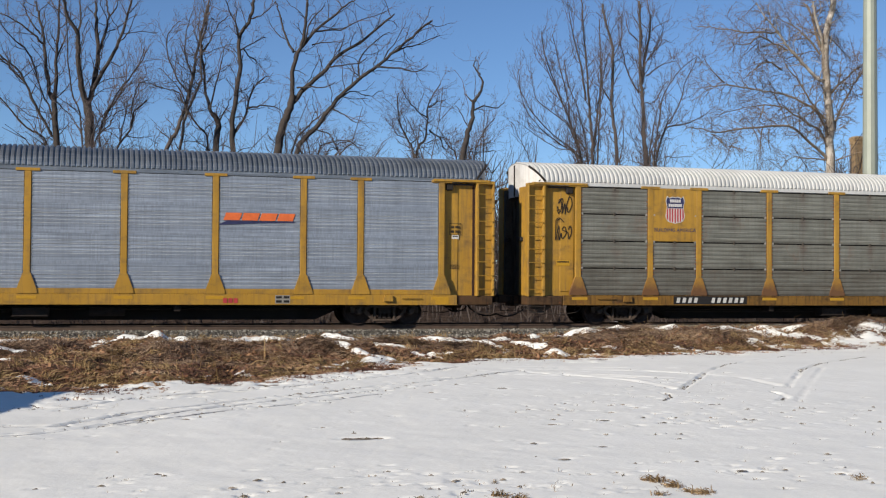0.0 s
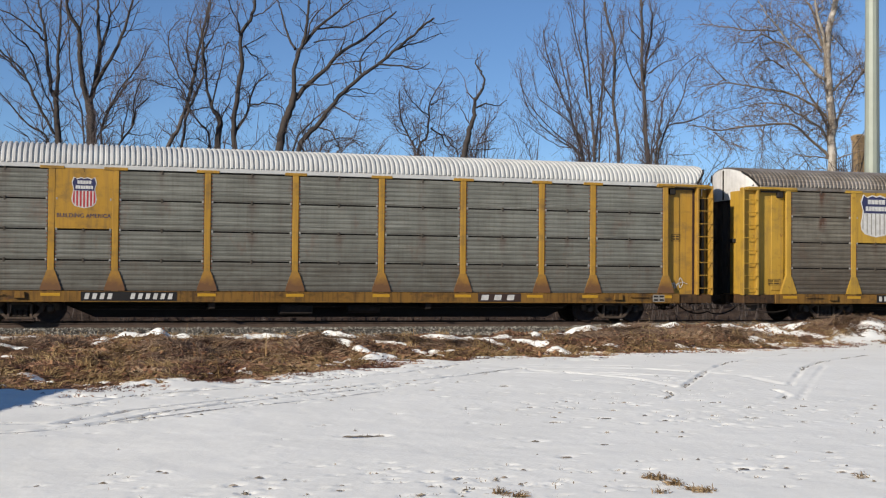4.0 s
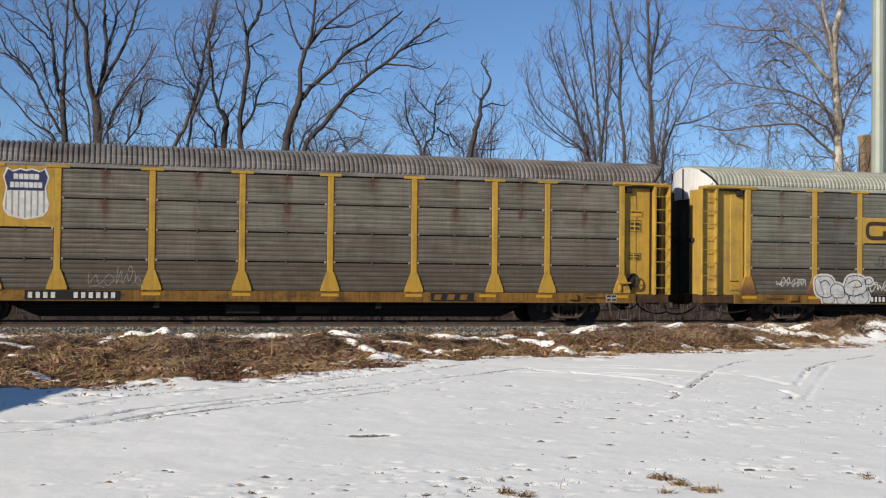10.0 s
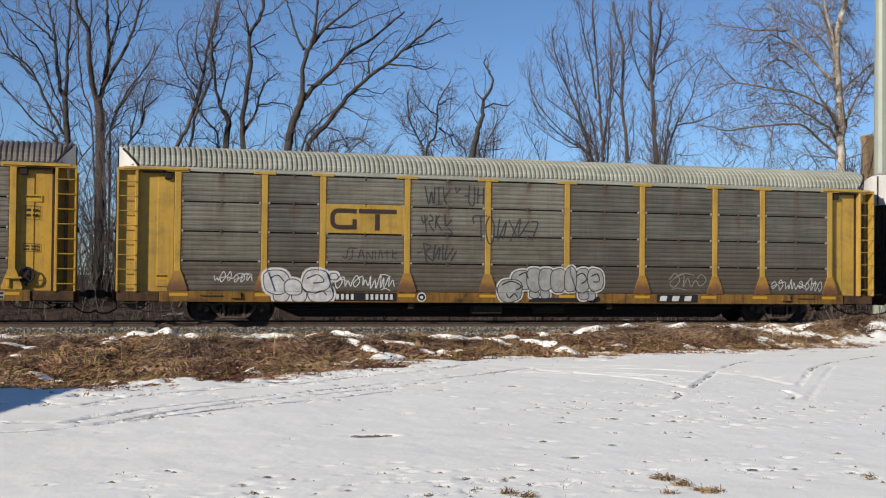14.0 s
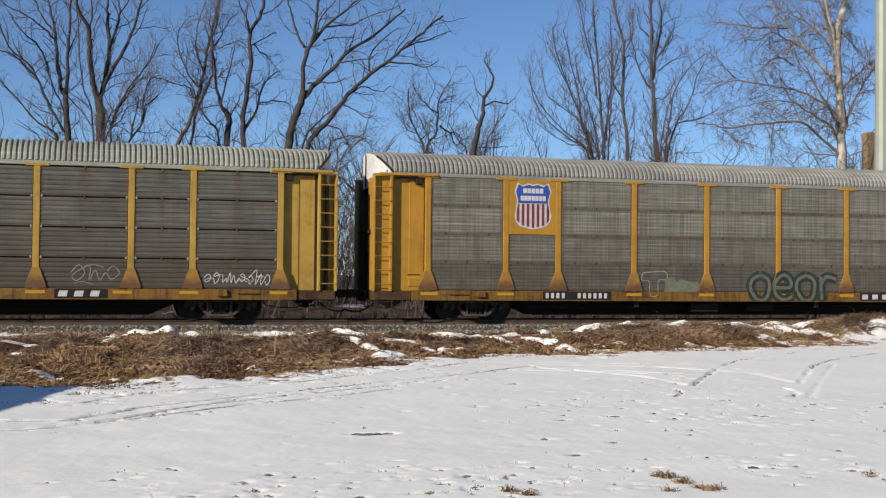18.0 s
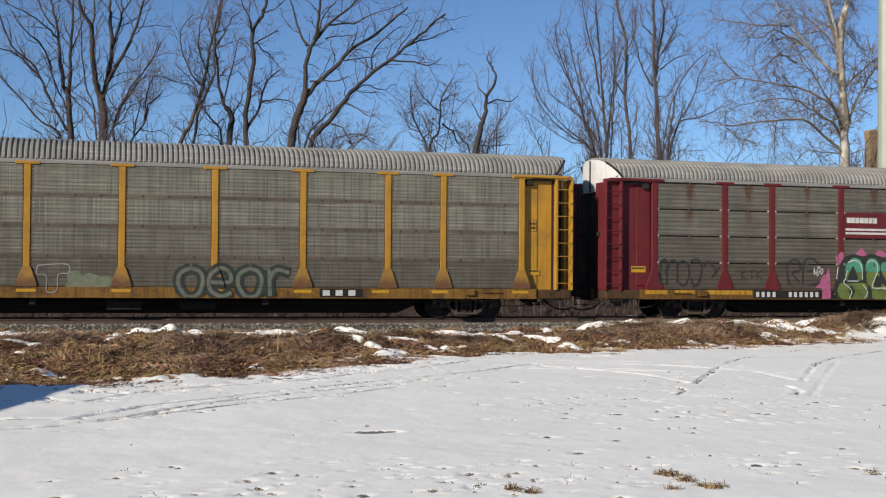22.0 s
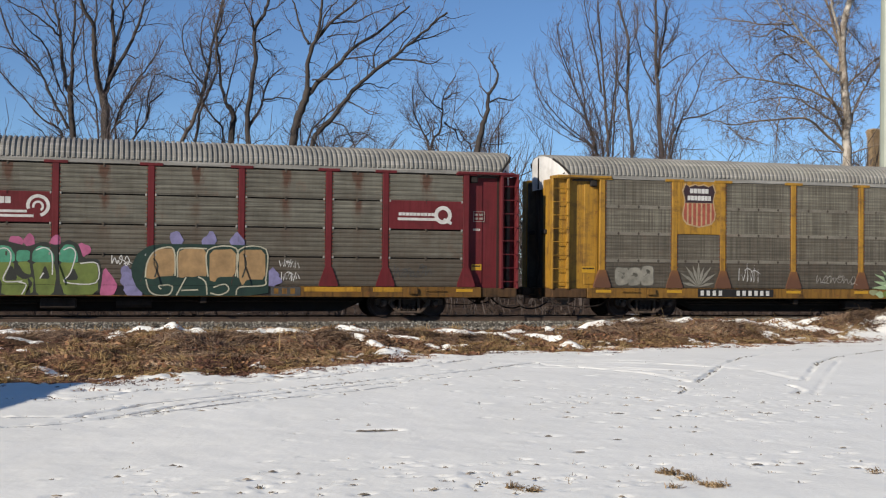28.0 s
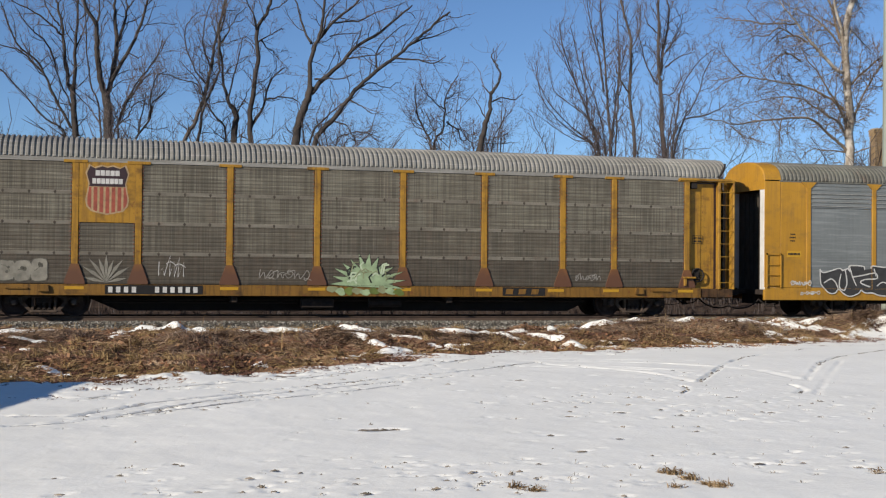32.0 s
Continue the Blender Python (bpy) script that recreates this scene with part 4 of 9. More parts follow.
            # the far post takes the door's painted-in shade
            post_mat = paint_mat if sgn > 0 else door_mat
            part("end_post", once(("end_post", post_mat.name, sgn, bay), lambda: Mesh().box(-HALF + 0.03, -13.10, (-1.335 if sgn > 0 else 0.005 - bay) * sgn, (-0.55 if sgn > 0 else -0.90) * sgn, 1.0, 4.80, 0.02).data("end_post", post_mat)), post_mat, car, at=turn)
            part("door_roller", once(("roller", sgn), lambda: Mesh().box(-12.22, -11.98, -1.52 * sgn, -1.33 * sgn, 4.56, 4.78, 0.03)
                 .box(-12.9, -12.0, -1.5 * sgn, -1.44 * sgn, 4.74, 4.80).data("door_roller", BLACK)), BLACK, car, at=turn)
            part("sill_step", once(("step", sgn), lambda: step_mesh(sgn)), IRON, car, at=turn)

        def end_sill_mesh():
            m = Mesh()
            m.box(-HALF + 0.04, -12.36, -1.52, 1.52, 0.68, 0.995, 0.02)
            m.box(-HALF - 0.1, -HALF + 0.04, -0.5, 0.5, 0.62, 1.0, 0.02)
            return m.data("end_sill", END_GRIME)
        part("end_sill", once("end_sill", end_sill_mesh), IRON, car, at=turn)

        def coupler_mesh():
            m = Mesh()
            m.box(-14.1, -13.5, -0.09, 0.09, 0.79, 0.95, 0.03)
            m.prism([(-14.24, 0.74), (-14.02, 0.74), (-13.95, 0.80), (-13.95, 0.96), (-14.02, 1.02), (-14.24, 1.02)], -0.16, 0.10)
            m.box(-14.27, -14.14, 0.06, 0.20, 0.78, 1.0, 0.03)
            return m.data("coupler", IRON)
        part("coupler", once("coupler", coupler_mesh), IRON, car, at=turn)

        def hose_mesh():
            m = Mesh()
            m.tube(smooth_path([(-13.45, -0.75, 0.62), (-13.6, -0.72, 0.46), (-13.85, -0.5, 0.30), (-14.1, -0.2, 0.27), (-14.27, 0.0, 0.34)]), 0.028, 7)
            m.tube(smooth_path([(-12.6, -1.0, 0.62), (-12.95, -1.0, 0.42), (-13.3, -0.9, 0.46), (-13.45, -0.75, 0.62)]), 0.02, 6)
            return m.data("air_hose", BLACK)
        part("air_hose", once("hose", hose_mesh), BLACK, car, at=turn)

        def lever_mesh():
            m = Mesh()
            m.tube([(-13.72, -1.45, 0.50), (-13.72, -1.30, 0.66), (-13.76, -0.3, 0.70), (-13.95, -0.05, 0.74)], 0.014, 5)
            return m.data("cut_lever", IRON)

        def chain_mesh():
            return Mesh().tube(smooth_path([(-11.6, -1.3, 0.62), (-11.75, -1.3, 0.44), (-12.3, -1.3, 0.36), (-12.9, -1.25, 0.40), (-13.1, -1.2, 0.62)]), 0.016, 5).data("brake_pipe", IRON)

        def bracket_mesh():
            return Mesh().prism([(-13.45, 0.70), (-12.7, 0.70), (-12.8, 0.52), (-13.3, 0.50)], -1.30, -1.22).box(-13.2, -13.0, -1.28, -1.24, 0.36, 0.55, 0.01).data("end_bracket", TRUCK_DUST)
        part("brake_pipe", once("pipe", chain_mesh), IRON, car, at=turn)
        part("end_bracket", once("bracket", bracket_mesh), TRUCK_DUST, car, at=turn)
        part("cut_lever", once("lever", lever_mesh), IRON, car, at=turn)
    if handbrake:
        def brake_mesh():
            m = Mesh()
            m.lathe([(0.0, 0.23), (-0.03, 0.26), (-0.06, 0.23), (-0.03, 0.205), (0.0, 0.23)], 0, 0, 1, 18)
            for k in range(5):
                a = 2 * math.pi * k / 5
                m.tube([(0, -0.03, 0), (0.23 * math.cos(a), -0.03, 0.23 * math.sin(a))], 0.014, 5)
            m.box(-0.14, 0.14, 0.02, 0.16, -0.18, 0.22, 0.03)
            m.tube([(0, 0.1, -0.1), (0, 0.1, -0.35)], 0.03, 6)
            return m.data("hand_brake", BLACK)
        part("hand_brake", brake_mesh(), BLACK, car, "black hand brake wheel and gear box", at=pose(12.22, -1.52, 1.48))
        part("brake_shelf", Mesh().box(11.62, 12.1, -1.70, -1.4, 1.36, 1.42, 0.01).box(11.66, 11.75, -1.66, -1.5, 1.1, 1.36, 0.01), paint_mat, car)
    for i, j0, j1, mat in plates:
        a, b = POSTS[i] + 0.10, POSTS[i + 1] - 0.10
        m = Mesh().box(a, b, -1.560, -1.49, ROWS[j0] + 0.01, ROWS[j1] + 0.02, 0.008)
        part("sign_plate", m, mat, car, "flat painted plate between two posts")
    return car


def number_board(car, x0, x1, chars, z0=0.715, z1=1.005, slant=0.0, back=DECAL_BLACK, ink=DECAL_WHITE):
    """The dark board on the sill; its marks are plain blocks."""
    b = part("number_board", Mesh().box(x0, x1, -1.579, -1.565, z0, z1, 0.002), back, car)
    h = (z1 - z0) * 0.62
    tagged(part("marking", bars(Mesh(), x0 + 0.10, (z0 + z1) / 2 - h / 2, x1 - x0 - 0.16, h, chars, -1.584, 0.45, slant), ink, b), kind="stuff")


def stencil_box(car, x0, x1, z0, z1):
    """A small test record on the sill: a pale frame round four black cells."""
    b = part("test_record", Mesh().box(x0, x1, -1.579, -1.565, z0, z1, 0.002), DECAL_GREY, car)
    w, h = (x1 - x0) / 2, (z1 - z0) / 2
    for i in (0, 1):
        for j in (0, 1):
            part("cell", Mesh().box(x0 + w * i + 0.03, x0 + w * (i + 1) - 0.03, -1.583, -1.578, z0 + h * j + 0.03, z0 + h * (j + 1) - 0.03), DECAL_BLACK, b)


def small_boxes(car, spots):
    """Stencilled notices that cannot be read: a thin outline and lines of bars."""
    for x, z, w, h, mat, filled in spots:
        m = Mesh()
        y = -1.392
        if filled:
            m.prism([(x, z), (x + w, z), (x + w, z + h), (x, z + h)], y, y + 0.003)
            part("notice", m, mat, car)
            tagged(part("notice_text", bars(Mesh(), x + 0.03, z + h * 0.55, w - 0.06, h * 0.25, [1] * 8, y - 0.004), DECAL_BLACK, car), kind="stuff")
        else:
            for a, b, c, d in ((x, x + w, z, z + 0.015), (x, x + w, z + h - 0.015, z + h), (x, x + 0.015, z, z + h), (x + w - 0.015, x + w, z, z + h)):
                m.prism([(a, c), (b, c), (b, d), (a, d)], y, y + 0.003)
            for k in range(2):
                bars(m, x + 0.05, z + h * (0.2 + 0.38 * k), w - 0.1, h * 0.2, [1, 1, 1, 0, 1, 1, 1, 1], y)
            part("notice", m, mat, car)


# ---------------------------------------------------------------- the eight cars, from the front of the train to its end
X0 = -81.65
N7 = [1, 1, 1, 1, 0, 0, 1, 1, 1, 1, 1, 1]
TTX = [1, 1, 1]
Y_SIDE = -SIDE - 0.004

# 1: clean silver sheets, yellow posts, orange and black mark
car = make_car(X0, "silver galvanised car carrier with yellow posts, steel roof, clean", YELLOW, GALV_NEW, ROOF_STEEL, ROOF_STEEL, handbrake=False, seams=False, ridges=7, sill_mat=YELLOW, deep=False)
for i in range(9):
    a, b = POSTS[i] + 0.11, POSTS[i + 1] - 0.11
    part("lower_rail", Mesh().box(a, b, -1.566, -1.48, 1.022, 1.19, 0.008), YELLOW, car)
    bead = once(("bright_bead", round(b - a, 2)), lambda: Mesh().box(-(b - a) / 2 + 0.03, (b - a) / 2 - 0.03, -1.549, -1.53, -0.009, 0.009, 0.003).data("panel_bead", BEAD_ZINC))
    for z in ROWS[:4]:
        for k in range(5):
            part("panel_bead", bead, BEAD_ZINC, car, at=pose((a + b) / 2, 0, z + 0.27 + 0.105 * k))
logo = part("emblem_text", bars(Mesh(), 4.50, 3.40, 2.30, 0.24, [1, 1, 1, 1], -1.560, 0.10, 0.35), DECAL_ORANGE, car, "orange slanted blocks over a dark swoosh")
logo["kind"] = "stuff"
part("swoosh", Mesh().prism([(4.32, 3.24), (5.6, 3.31), (6.80, 3.345), (6.86, 3.375), (4.62, 3.385)], -1.560, -1.555), DECAL_NAVY, logo)
tagged(part("marking", bars(Mesh(), 4.52, 0.74, 0.50, 0.15, TTX, -1.584), DECAL_RED, car), kind="stuff")
stencil_box(car, 6.19, 6.68, 0.72, 0.99)
small_boxes(car, [(12.12, 3.05, 0.42, 0.40, DECAL_BLACK, False), (12.2, 2.92, 0.25, 0.13, DECAL_WHITE, True), (12.15, 1.9, 0.3, 0.14, DECAL_BLACK, False)])
part("notice", Mesh().box(11.60, 12.05, -1.579, -1.57, 0.69, 0.92), REFLECTOR, car)

# 2: grey sheets, white roof, crest on a yellow plate with two words under it
car = make_car(X0 + PITCH, "grey weathered car carrier with white roof and yellow posts", YELLOW, GALV_GREY, ROOF_WHITE, WHITE, swap=((1, 2), (1, 3)), plates=((1, 2, 4, YELLOW),), handbrake=False, feet=FOOT_BROWN)
crest(car, -8.09, 4.08, 0.76, 0.98, -1.566, DECAL_NAVY, DECAL_RED, DECAL_WHITE)
lettering(car, "BUILDING AMERICA", -8.09, 3.30, 0.13, DECAL_NAVY, -1.566)
number_board(car, -8.15, -5.22, N7, slant=0.25)
number_board(car, 4.80, 6.34, TTX, slant=0.25, back=DECAL_BROWN)
stencil_box(car, 11.3, 11.75, 0.73, 0.98)
scribble(car, DECAL_BLACK, -12.70, -12.02, 2.75, 3.75, 5, 3, 0.04, -1.395)
scribble(car, DECAL_BLACK, -12.60, -12.05, 3.75, 4.55, 9, 3, 0.035, -1.395)
small_boxes(car, [(-12.55, 2.05, 0.50, 0.20, REFLECTOR, True), (12.1, 2.9, 0.35, 0.25, DECAL_BLACK, False)])
scribble(car, DECAL_WHITE, 11.75, 12.55, 1.15, 1.65, 12, 3, 0.03, -1.395)

# 3: browned sheets and roof, large crest
car = make_car(X0 + 2 * PITCH, "brown-stained grey car carrier with browned roof and yellow posts", YELLOW_OLD, GALV_BROWN, ROOF_BROWN, WHITE, swap=((1, 2), (1, 3)), plates=((1, 2, 4, YELLOW_OLD),))
crest(car, -8.08, 3.97, 1.36, 1.60, -1.566, DECAL_NAVY, DECAL_GREY, DECAL_WHITE, 0.035)
number_board(car, -8.07, -5.22, N7)
number_board(car, 4.85, 6.37, TTX, slant=0.25, back=DECAL_BLACK, ink=SILL_YELLOW)
stencil_box(car, 11.2, 11.6, 0.73, 0.98)
scribble(car, DECAL_GREY, -5.4, -4.6, 1.15, 1.85, 21, 3, 0.02)
scribble(car, DECAL_GREY, -6.3, -5.4, 1.10, 1.6, 23, 2, 0.018)
small_boxes(car, [(12.15, 3.75, 0.50, 0.22, REFLECTOR, True), (12.15, 3.2, 0.45, 0.42, DECAL_BLACK, False), (12.1, 2.2, 0.5, 0.25, DECAL_BLACK, False), (-12.55, 1.35, 0.5, 0.22, DECAL_BLACK, False)])

# 4: olive sheets with darker ones among them, cream roof, block mark, much graffiti
car = make_car(X0 + 3 * PITCH, "olive-grey graffitied car carrier with cream roof and yellow posts", YELLOW_PALE, GALV_OLIVE, ROOF_CREAM, WHITE, swap=((2, 2),), plates=((2, 2, 3, YELLOW_PALE),), handbrake=False, feet=FOOT_YELLOW,
               sheet_swap=((1, 5, 6, 7, 8), GALV_DIM))
part("emblem", ribbon(ribbon(Mesh(), smooth_path([(-6.02, 3.68), (-6.62, 3.69), (-6.80, 3.60), (-6.83, 3.42), (-6.80, 3.24), (-6.62, 3.15), (-6.02, 3.16)]), 0.15, -1.566), [(-5.95, 3.69), (-4.66, 3.69)], 0.15, -1.566), DECAL_BROWN, car, "dark square-cut block mark")
part("emblem_bar", ribbon(Mesh(), [(-6.09, 3.16), (-6.09, 3.42)], 0.14, -1.566), DECAL_BROWN, car)
part("emblem_bar", ribbon(Mesh(), [(-5.32, 3.06), (-5.32, 3.60)], 0.16, -1.566), DECAL_BROWN, car)
number_board(car, -6.78, -4.64, N7)
number_board(car, 4.82, 6.41, TTX, slant=0.25)
part("emblem_disc", Mesh().prism(blob(-3.78, 0.86, 0.16, 0.16, 1, 18, 0.0, 2.0), -1.584, -1.578), DECAL_WHITE, car)
part("emblem_disc", Mesh().prism(blob(-3.78, 0.86, 0.12, 0.12, 1, 18, 0.0, 2.0), -1.588, -1.580), DECAL_BLACK, car)
part("emblem_disc", Mesh().prism(blob(-3.78, 0.85, 0.06, 0.05, 1, 10, 0.0, 2.0), -1.592, -1.584), DECAL_WHITE, car)
SPRAY_SILVER = plain("silver_spray_paint", (0.25, 0.25, 0.235), 0.6, 0.0, 0.3, 4)
SPRAY_BLACK = plain("thin_black_spray_paint", (0.045, 0.045, 0.042), 0.7, 0, 0.4, 6)
SPRAY_PALE_GREY = plain("pale_grey_spray_paint", (0.41, 0.41, 0.40), 0.6, 0.0, 0.3, 4)
bubbles(car, ((-8.50, 0.90, 0.27, 0.23), (-8.65, 1.33, 0.45, 0.40), (-7.90, 0.88, 0.26, 0.22), (-8.10, 1.16, 0.30, 0.28), (-7.20, 0.97, 0.42, 0.32), (-7.35, 1.36, 0.48, 0.38), (-6.76, 1.52, 0.15, 0.13)), SPRAY_PALE_GREY, DECAL_BLACK, DECAL_WHITE, 41)
for k, pts in enumerate((((-8.85, 1.45), (-8.6, 1.55), (-8.4, 1.35)), ((-7.65, 1.45), (-7.3, 1.58), (-7.1, 1.36), (-7.45, 1.30)), ((-7.4, 0.95), (-7.15, 1.05), (-7.0, 0.9)))):
    part("graffiti_line", lay_on(ribbon(Mesh(), smooth_path(pts), 0.035, -0.06), 0.0), DECAL_BLACK, car)
part("graffiti_piece", lay_on(flat(Mesh(), smooth_path([(0.0, 0.70), (0.3, 0.86), (2.3, 0.86), (2.55, 0.95), (2.45, 0.70), (0.0, 0.70)], 3)[:-1], -0.002), 0.0), DECAL_BLACK, car)
bubbles(car, ((0.22, 0.99, 0.19, 0.17), (0.61, 0.99, 0.19, 0.17), (2.30, 0.93, 0.19, 0.19), (2.03, 0.97, 0.21, 0.19), (-0.22, 1.46, 0.40, 0.36), (-0.66, 1.10, 0.46, 0.40), (0.22, 1.48, 0.30, 0.42), (0.66, 1.50, 0.30, 0.40),
              (1.10, 1.46, 0.30, 0.44), (1.99, 1.46, 0.30, 0.44), (1.55, 1.50, 0.25, 0.46), (2.48, 1.50, 0.32, 0.40)), SPRAY_SILVER, DECAL_BLACK, DECAL_WHITE, 47, rim=0.05)
for k, pts in enumerate((((-0.95, 1.3), (-0.6, 1.42), (-0.25, 1.25), (-0.45, 1.12)), ((-0.35, 1.62), (-0.1, 1.72), (0.0, 1.5)), ((1.75, 1.6), (2.0, 1.72), (2.15, 1.5), (1.95, 1.35)), ((2.3, 1.6), (2.55, 1.7), (2.62, 1.45), (2.4, 1.42)), ((-0.8, 1.0), (-0.7, 0.85), (-0.5, 1.0), (-0.4, 0.85)))):
    part("graffiti_line", lay_on(ribbon(Mesh(), smooth_path(pts), 0.04, -0.075), 0.0), DECAL_BLACK, car)
scribble(car, DECAL_WHITE, -6.8, -4.7, 1.08, 1.66, 51, 7, 0.04)
scribble(car, DECAL_WHITE, -10.7, -9.45, 1.26, 1.66, 52, 6, 0.03)
scribble(car, DECAL_GREY, 5.2, 6.75, 1.15, 1.78, 53, 3, 0.03)
scribble(car, DECAL_WHITE, 9.3, 11.5, 1.12, 1.66, 54, 8, 0.03)
for i, pts in enumerate((((-3.69, 4.58), (-3.55, 3.97), (-3.48, 4.41), (-3.38, 3.97), (-3.35, 4.59)), ((-3.22, 4.56), (-3.20, 3.98)), ((-3.30, 4.54), (-3.11, 4.56)), ((-3.31, 3.98), (-3.08, 4.00)), ((-3.06, 4.60), (-3.01, 4.17), (-2.92, 3.99)), ((-3.01, 4.20), (-2.81, 4.50)), ((-2.62, 4.58), (-2.58, 4.39), (-2.45, 4.57)), ((-2.31, 4.29), (-2.15, 4.30)), ((-2.13, 4.66), (-2.15, 4.08), (-1.97, 4.01), (-1.95, 4.63)), ((-1.82, 4.60), (-1.84, 4.05)), ((-1.63, 4.60), (-1.64, 4.02)), ((-1.84, 4.31), (-1.61, 4.35)))):
    line_of(car, SPRAY_TAR, 1 + i % 3, 0.050, *pts)
for i, pts in enumerate((((-3.81, 3.57), (-3.73, 3.35), (-3.59, 3.54)), ((-3.70, 3.61), (-3.62, 3.03)), ((-3.51, 3.65), (-3.40, 3.47), (-3.55, 3.36), (-3.36, 3.07)), ((-3.29, 3.62), (-3.32, 3.18)), ((-3.17, 3.62), (-3.28, 3.40), (-3.09, 3.11)), ((-2.99, 3.66), (-2.95, 3.26), (-2.76, 3.48)), ((-2.87, 3.19), (-2.72, 3.01), (-2.98, 3.01)))):
    line_of(car, SPRAY_TAR, 1 + i % 3, 0.050, *pts)
for i, pts in enumerate((((-1.96, 3.36), (-1.97, 3.61), (-1.50, 3.63)), ((-1.72, 3.62), (-1.70, 2.78)), ((-1.42, 3.62), (-1.55, 3.28), (-1.46, 2.74), (-1.30, 2.75), (-1.24, 3.30), (-1.38, 3.62)), ((-1.05, 3.56), (-1.12, 2.80), (-0.80, 3.48), (-0.92, 2.84)), ((-0.72, 3.52), (-0.40, 2.90)), ((-0.66, 2.78), (-0.30, 3.58), (-0.36, 2.96), (0.02, 3.50)), ((-0.22, 3.16), (0.22, 3.12)), ((0.10, 3.48), (0.34, 3.42), (0.12, 2.82)))):
    line_of(car, SPRAY_TAR, 1 + i % 3, 0.050, *pts)
for i, pts in enumerate((((-3.94, 2.34), (-3.76, 2.38)), ((-3.73, 2.67), (-3.61, 2.02)), ((-3.73, 2.67), (-3.46, 2.57), (-3.65, 2.35), (-3.38, 2.06)), ((-3.31, 2.64), (-3.38, 2.10), (-3.16, 2.54), (-3.20, 2.10)), ((-3.05, 2.65), (-3.05, 2.10)), ((-2.90, 2.61), (-2.97, 2.10), (-2.68, 2.54)), ((-2.56, 2.44), (-2.78, 2.07)))):
    line_of(car, SPRAY_TAR, 1 + i % 3, 0.050, *pts)
for i, pts in enumerate((((-6.49, 2.20), (-6.35, 2.13), (-6.28, 2.45), (-5.99, 2.45)), ((-6.14, 2.42), (-6.17, 2.13), (-6.28, 2.10)), ((-5.95, 2.10), (-5.85, 2.42), (-5.74, 2.10)), ((-5.92, 2.24), (-5.76, 2.24)), ((-5.66, 2.10), (-5.65, 2.35), (-5.48, 2.11), (-5.47, 2.39)), ((-5.38, 2.39), (-5.37, 2.11)), ((-5.26, 2.11), (-5.20, 2.43), (-5.12, 2.11)), ((-4.98, 2.43), (-4.97, 2.11)), ((-5.08, 2.33), (-4.87, 2.35)), ((-4.79, 2.12), (-4.79, 2.44)), ((-4.65, 2.33), (-4.79, 2.26), (-4.67, 2.12)))):
    line_of(car, SPRAY_TAR, 1 + i % 3, 0.035, *pts)
small_boxes(car, [(-12.45, 1.35, 0.40, 0.2, REFLECTOR, True)])

# 5: perforated olive sheets, blue crest
car = make_car(X0 + 4 * PITCH, "perforated olive-grey car carrier with tan roof and yellow posts", YELLOW_NEW, GALV_PLAID, ROOF_TAN, WHITE, swap=((1, 2), (1, 3)), plates=((1, 2, 4, YELLOW_NEW),), seams=False, ridges=8, handbrake=False, feet=FOOT_YELLOW)
crest(car, -8.08, 3.93, 1.34, 1.60, -1.566, DECAL_BLUE, DECAL_MAROON, DECAL_WHITE)
number_board(car, -7.70, -5.18, N7)
number_board(car, 4.82, 6.26, TTX)
SPRAY_GREEN = plain("dark_green_spray_paint", (0.019, 0.026, 0.020), 0.6, 0, 0.3, 4)
SPRAY_MIST = plain("thin_green_spray_mist", (0.105, 0.115, 0.085), 0.7, 0, 0.3, 4)
SPRAY_MOSS = plain("faded_green_spray_paint", (0.125, 0.138, 0.09), 0.7, 0, 0.3, 4)
wild_letters(car, ("ring", "eye", "ring", "sprout"), 0.20, 3.95, 0.68, 1.70, SPRAY_MIST, SPRAY_GREEN, 0.12, 0.115, -SIDE - 0.026)
part("graffiti_tag", lay_on(ribbon(Mesh(), smooth_path([(-3.95, 1.68), (-3.1, 1.72), (-3.05, 1.45), (-3.35, 1.40), (-3.38, 0.92), (-3.68, 0.88), (-3.70, 1.36), (-3.98, 1.42), (-3.95, 1.68)]), 0.035, Y_SIDE), -SIDE), DECAL_GREY, car)
for i, a in enumerate((-2.85, -2.4, -1.95)):
    part("graffiti_haze", Mesh().prism(blob(a, 1.18, 0.30, 0.30 - 0.05 * i, 77 + i, 16, 0.3), -1.5525 - 0.001 * i, -1.545), SPRAY_MOSS, car)
small_boxes(car, [(-12.5, 1.4, 0.5, 0.2, REFLECTOR, True), (12.1, 3.0, 0.3, 0.4, DECAL_BLACK, False), (12.1, 1.5, 0.4, 0.2, REFLECTOR, True)])

# 6: dark red posts and ends, two red plates, colourful graffiti
car = make_car(X0 + 5 * PITCH, "dark red and olive car carrier with bright graffiti", RED, GALV_DARK, ROOF_TAN, WHITE, swap=((3, 2), (8, 2)), plates=((3, 2, 3, RED), (8, 2, 3, RED)), handbrake=False, sheet_swap=((0, 1), GALV_MID), sill_mat=SILL_DARK)
logo = part("emblem_text", bars(Mesh(), -4.05, 3.52, 1.30, 0.20, [1] * 7, -1.566, 0.12), DECAL_WHITE, car, "white blocks, lines and a wheel mark")
logo["kind"] = "stuff"
m = Mesh().prism([(-4.10, 3.24), (-2.3, 3.24), (-2.3, 3.32), (-4.10, 3.32)], -1.566, -1.562).prism([(-4.10, 3.10), (-2.1, 3.10), (-2.1, 3.18), (-4.10, 3.18)], -1.566, -1.562)
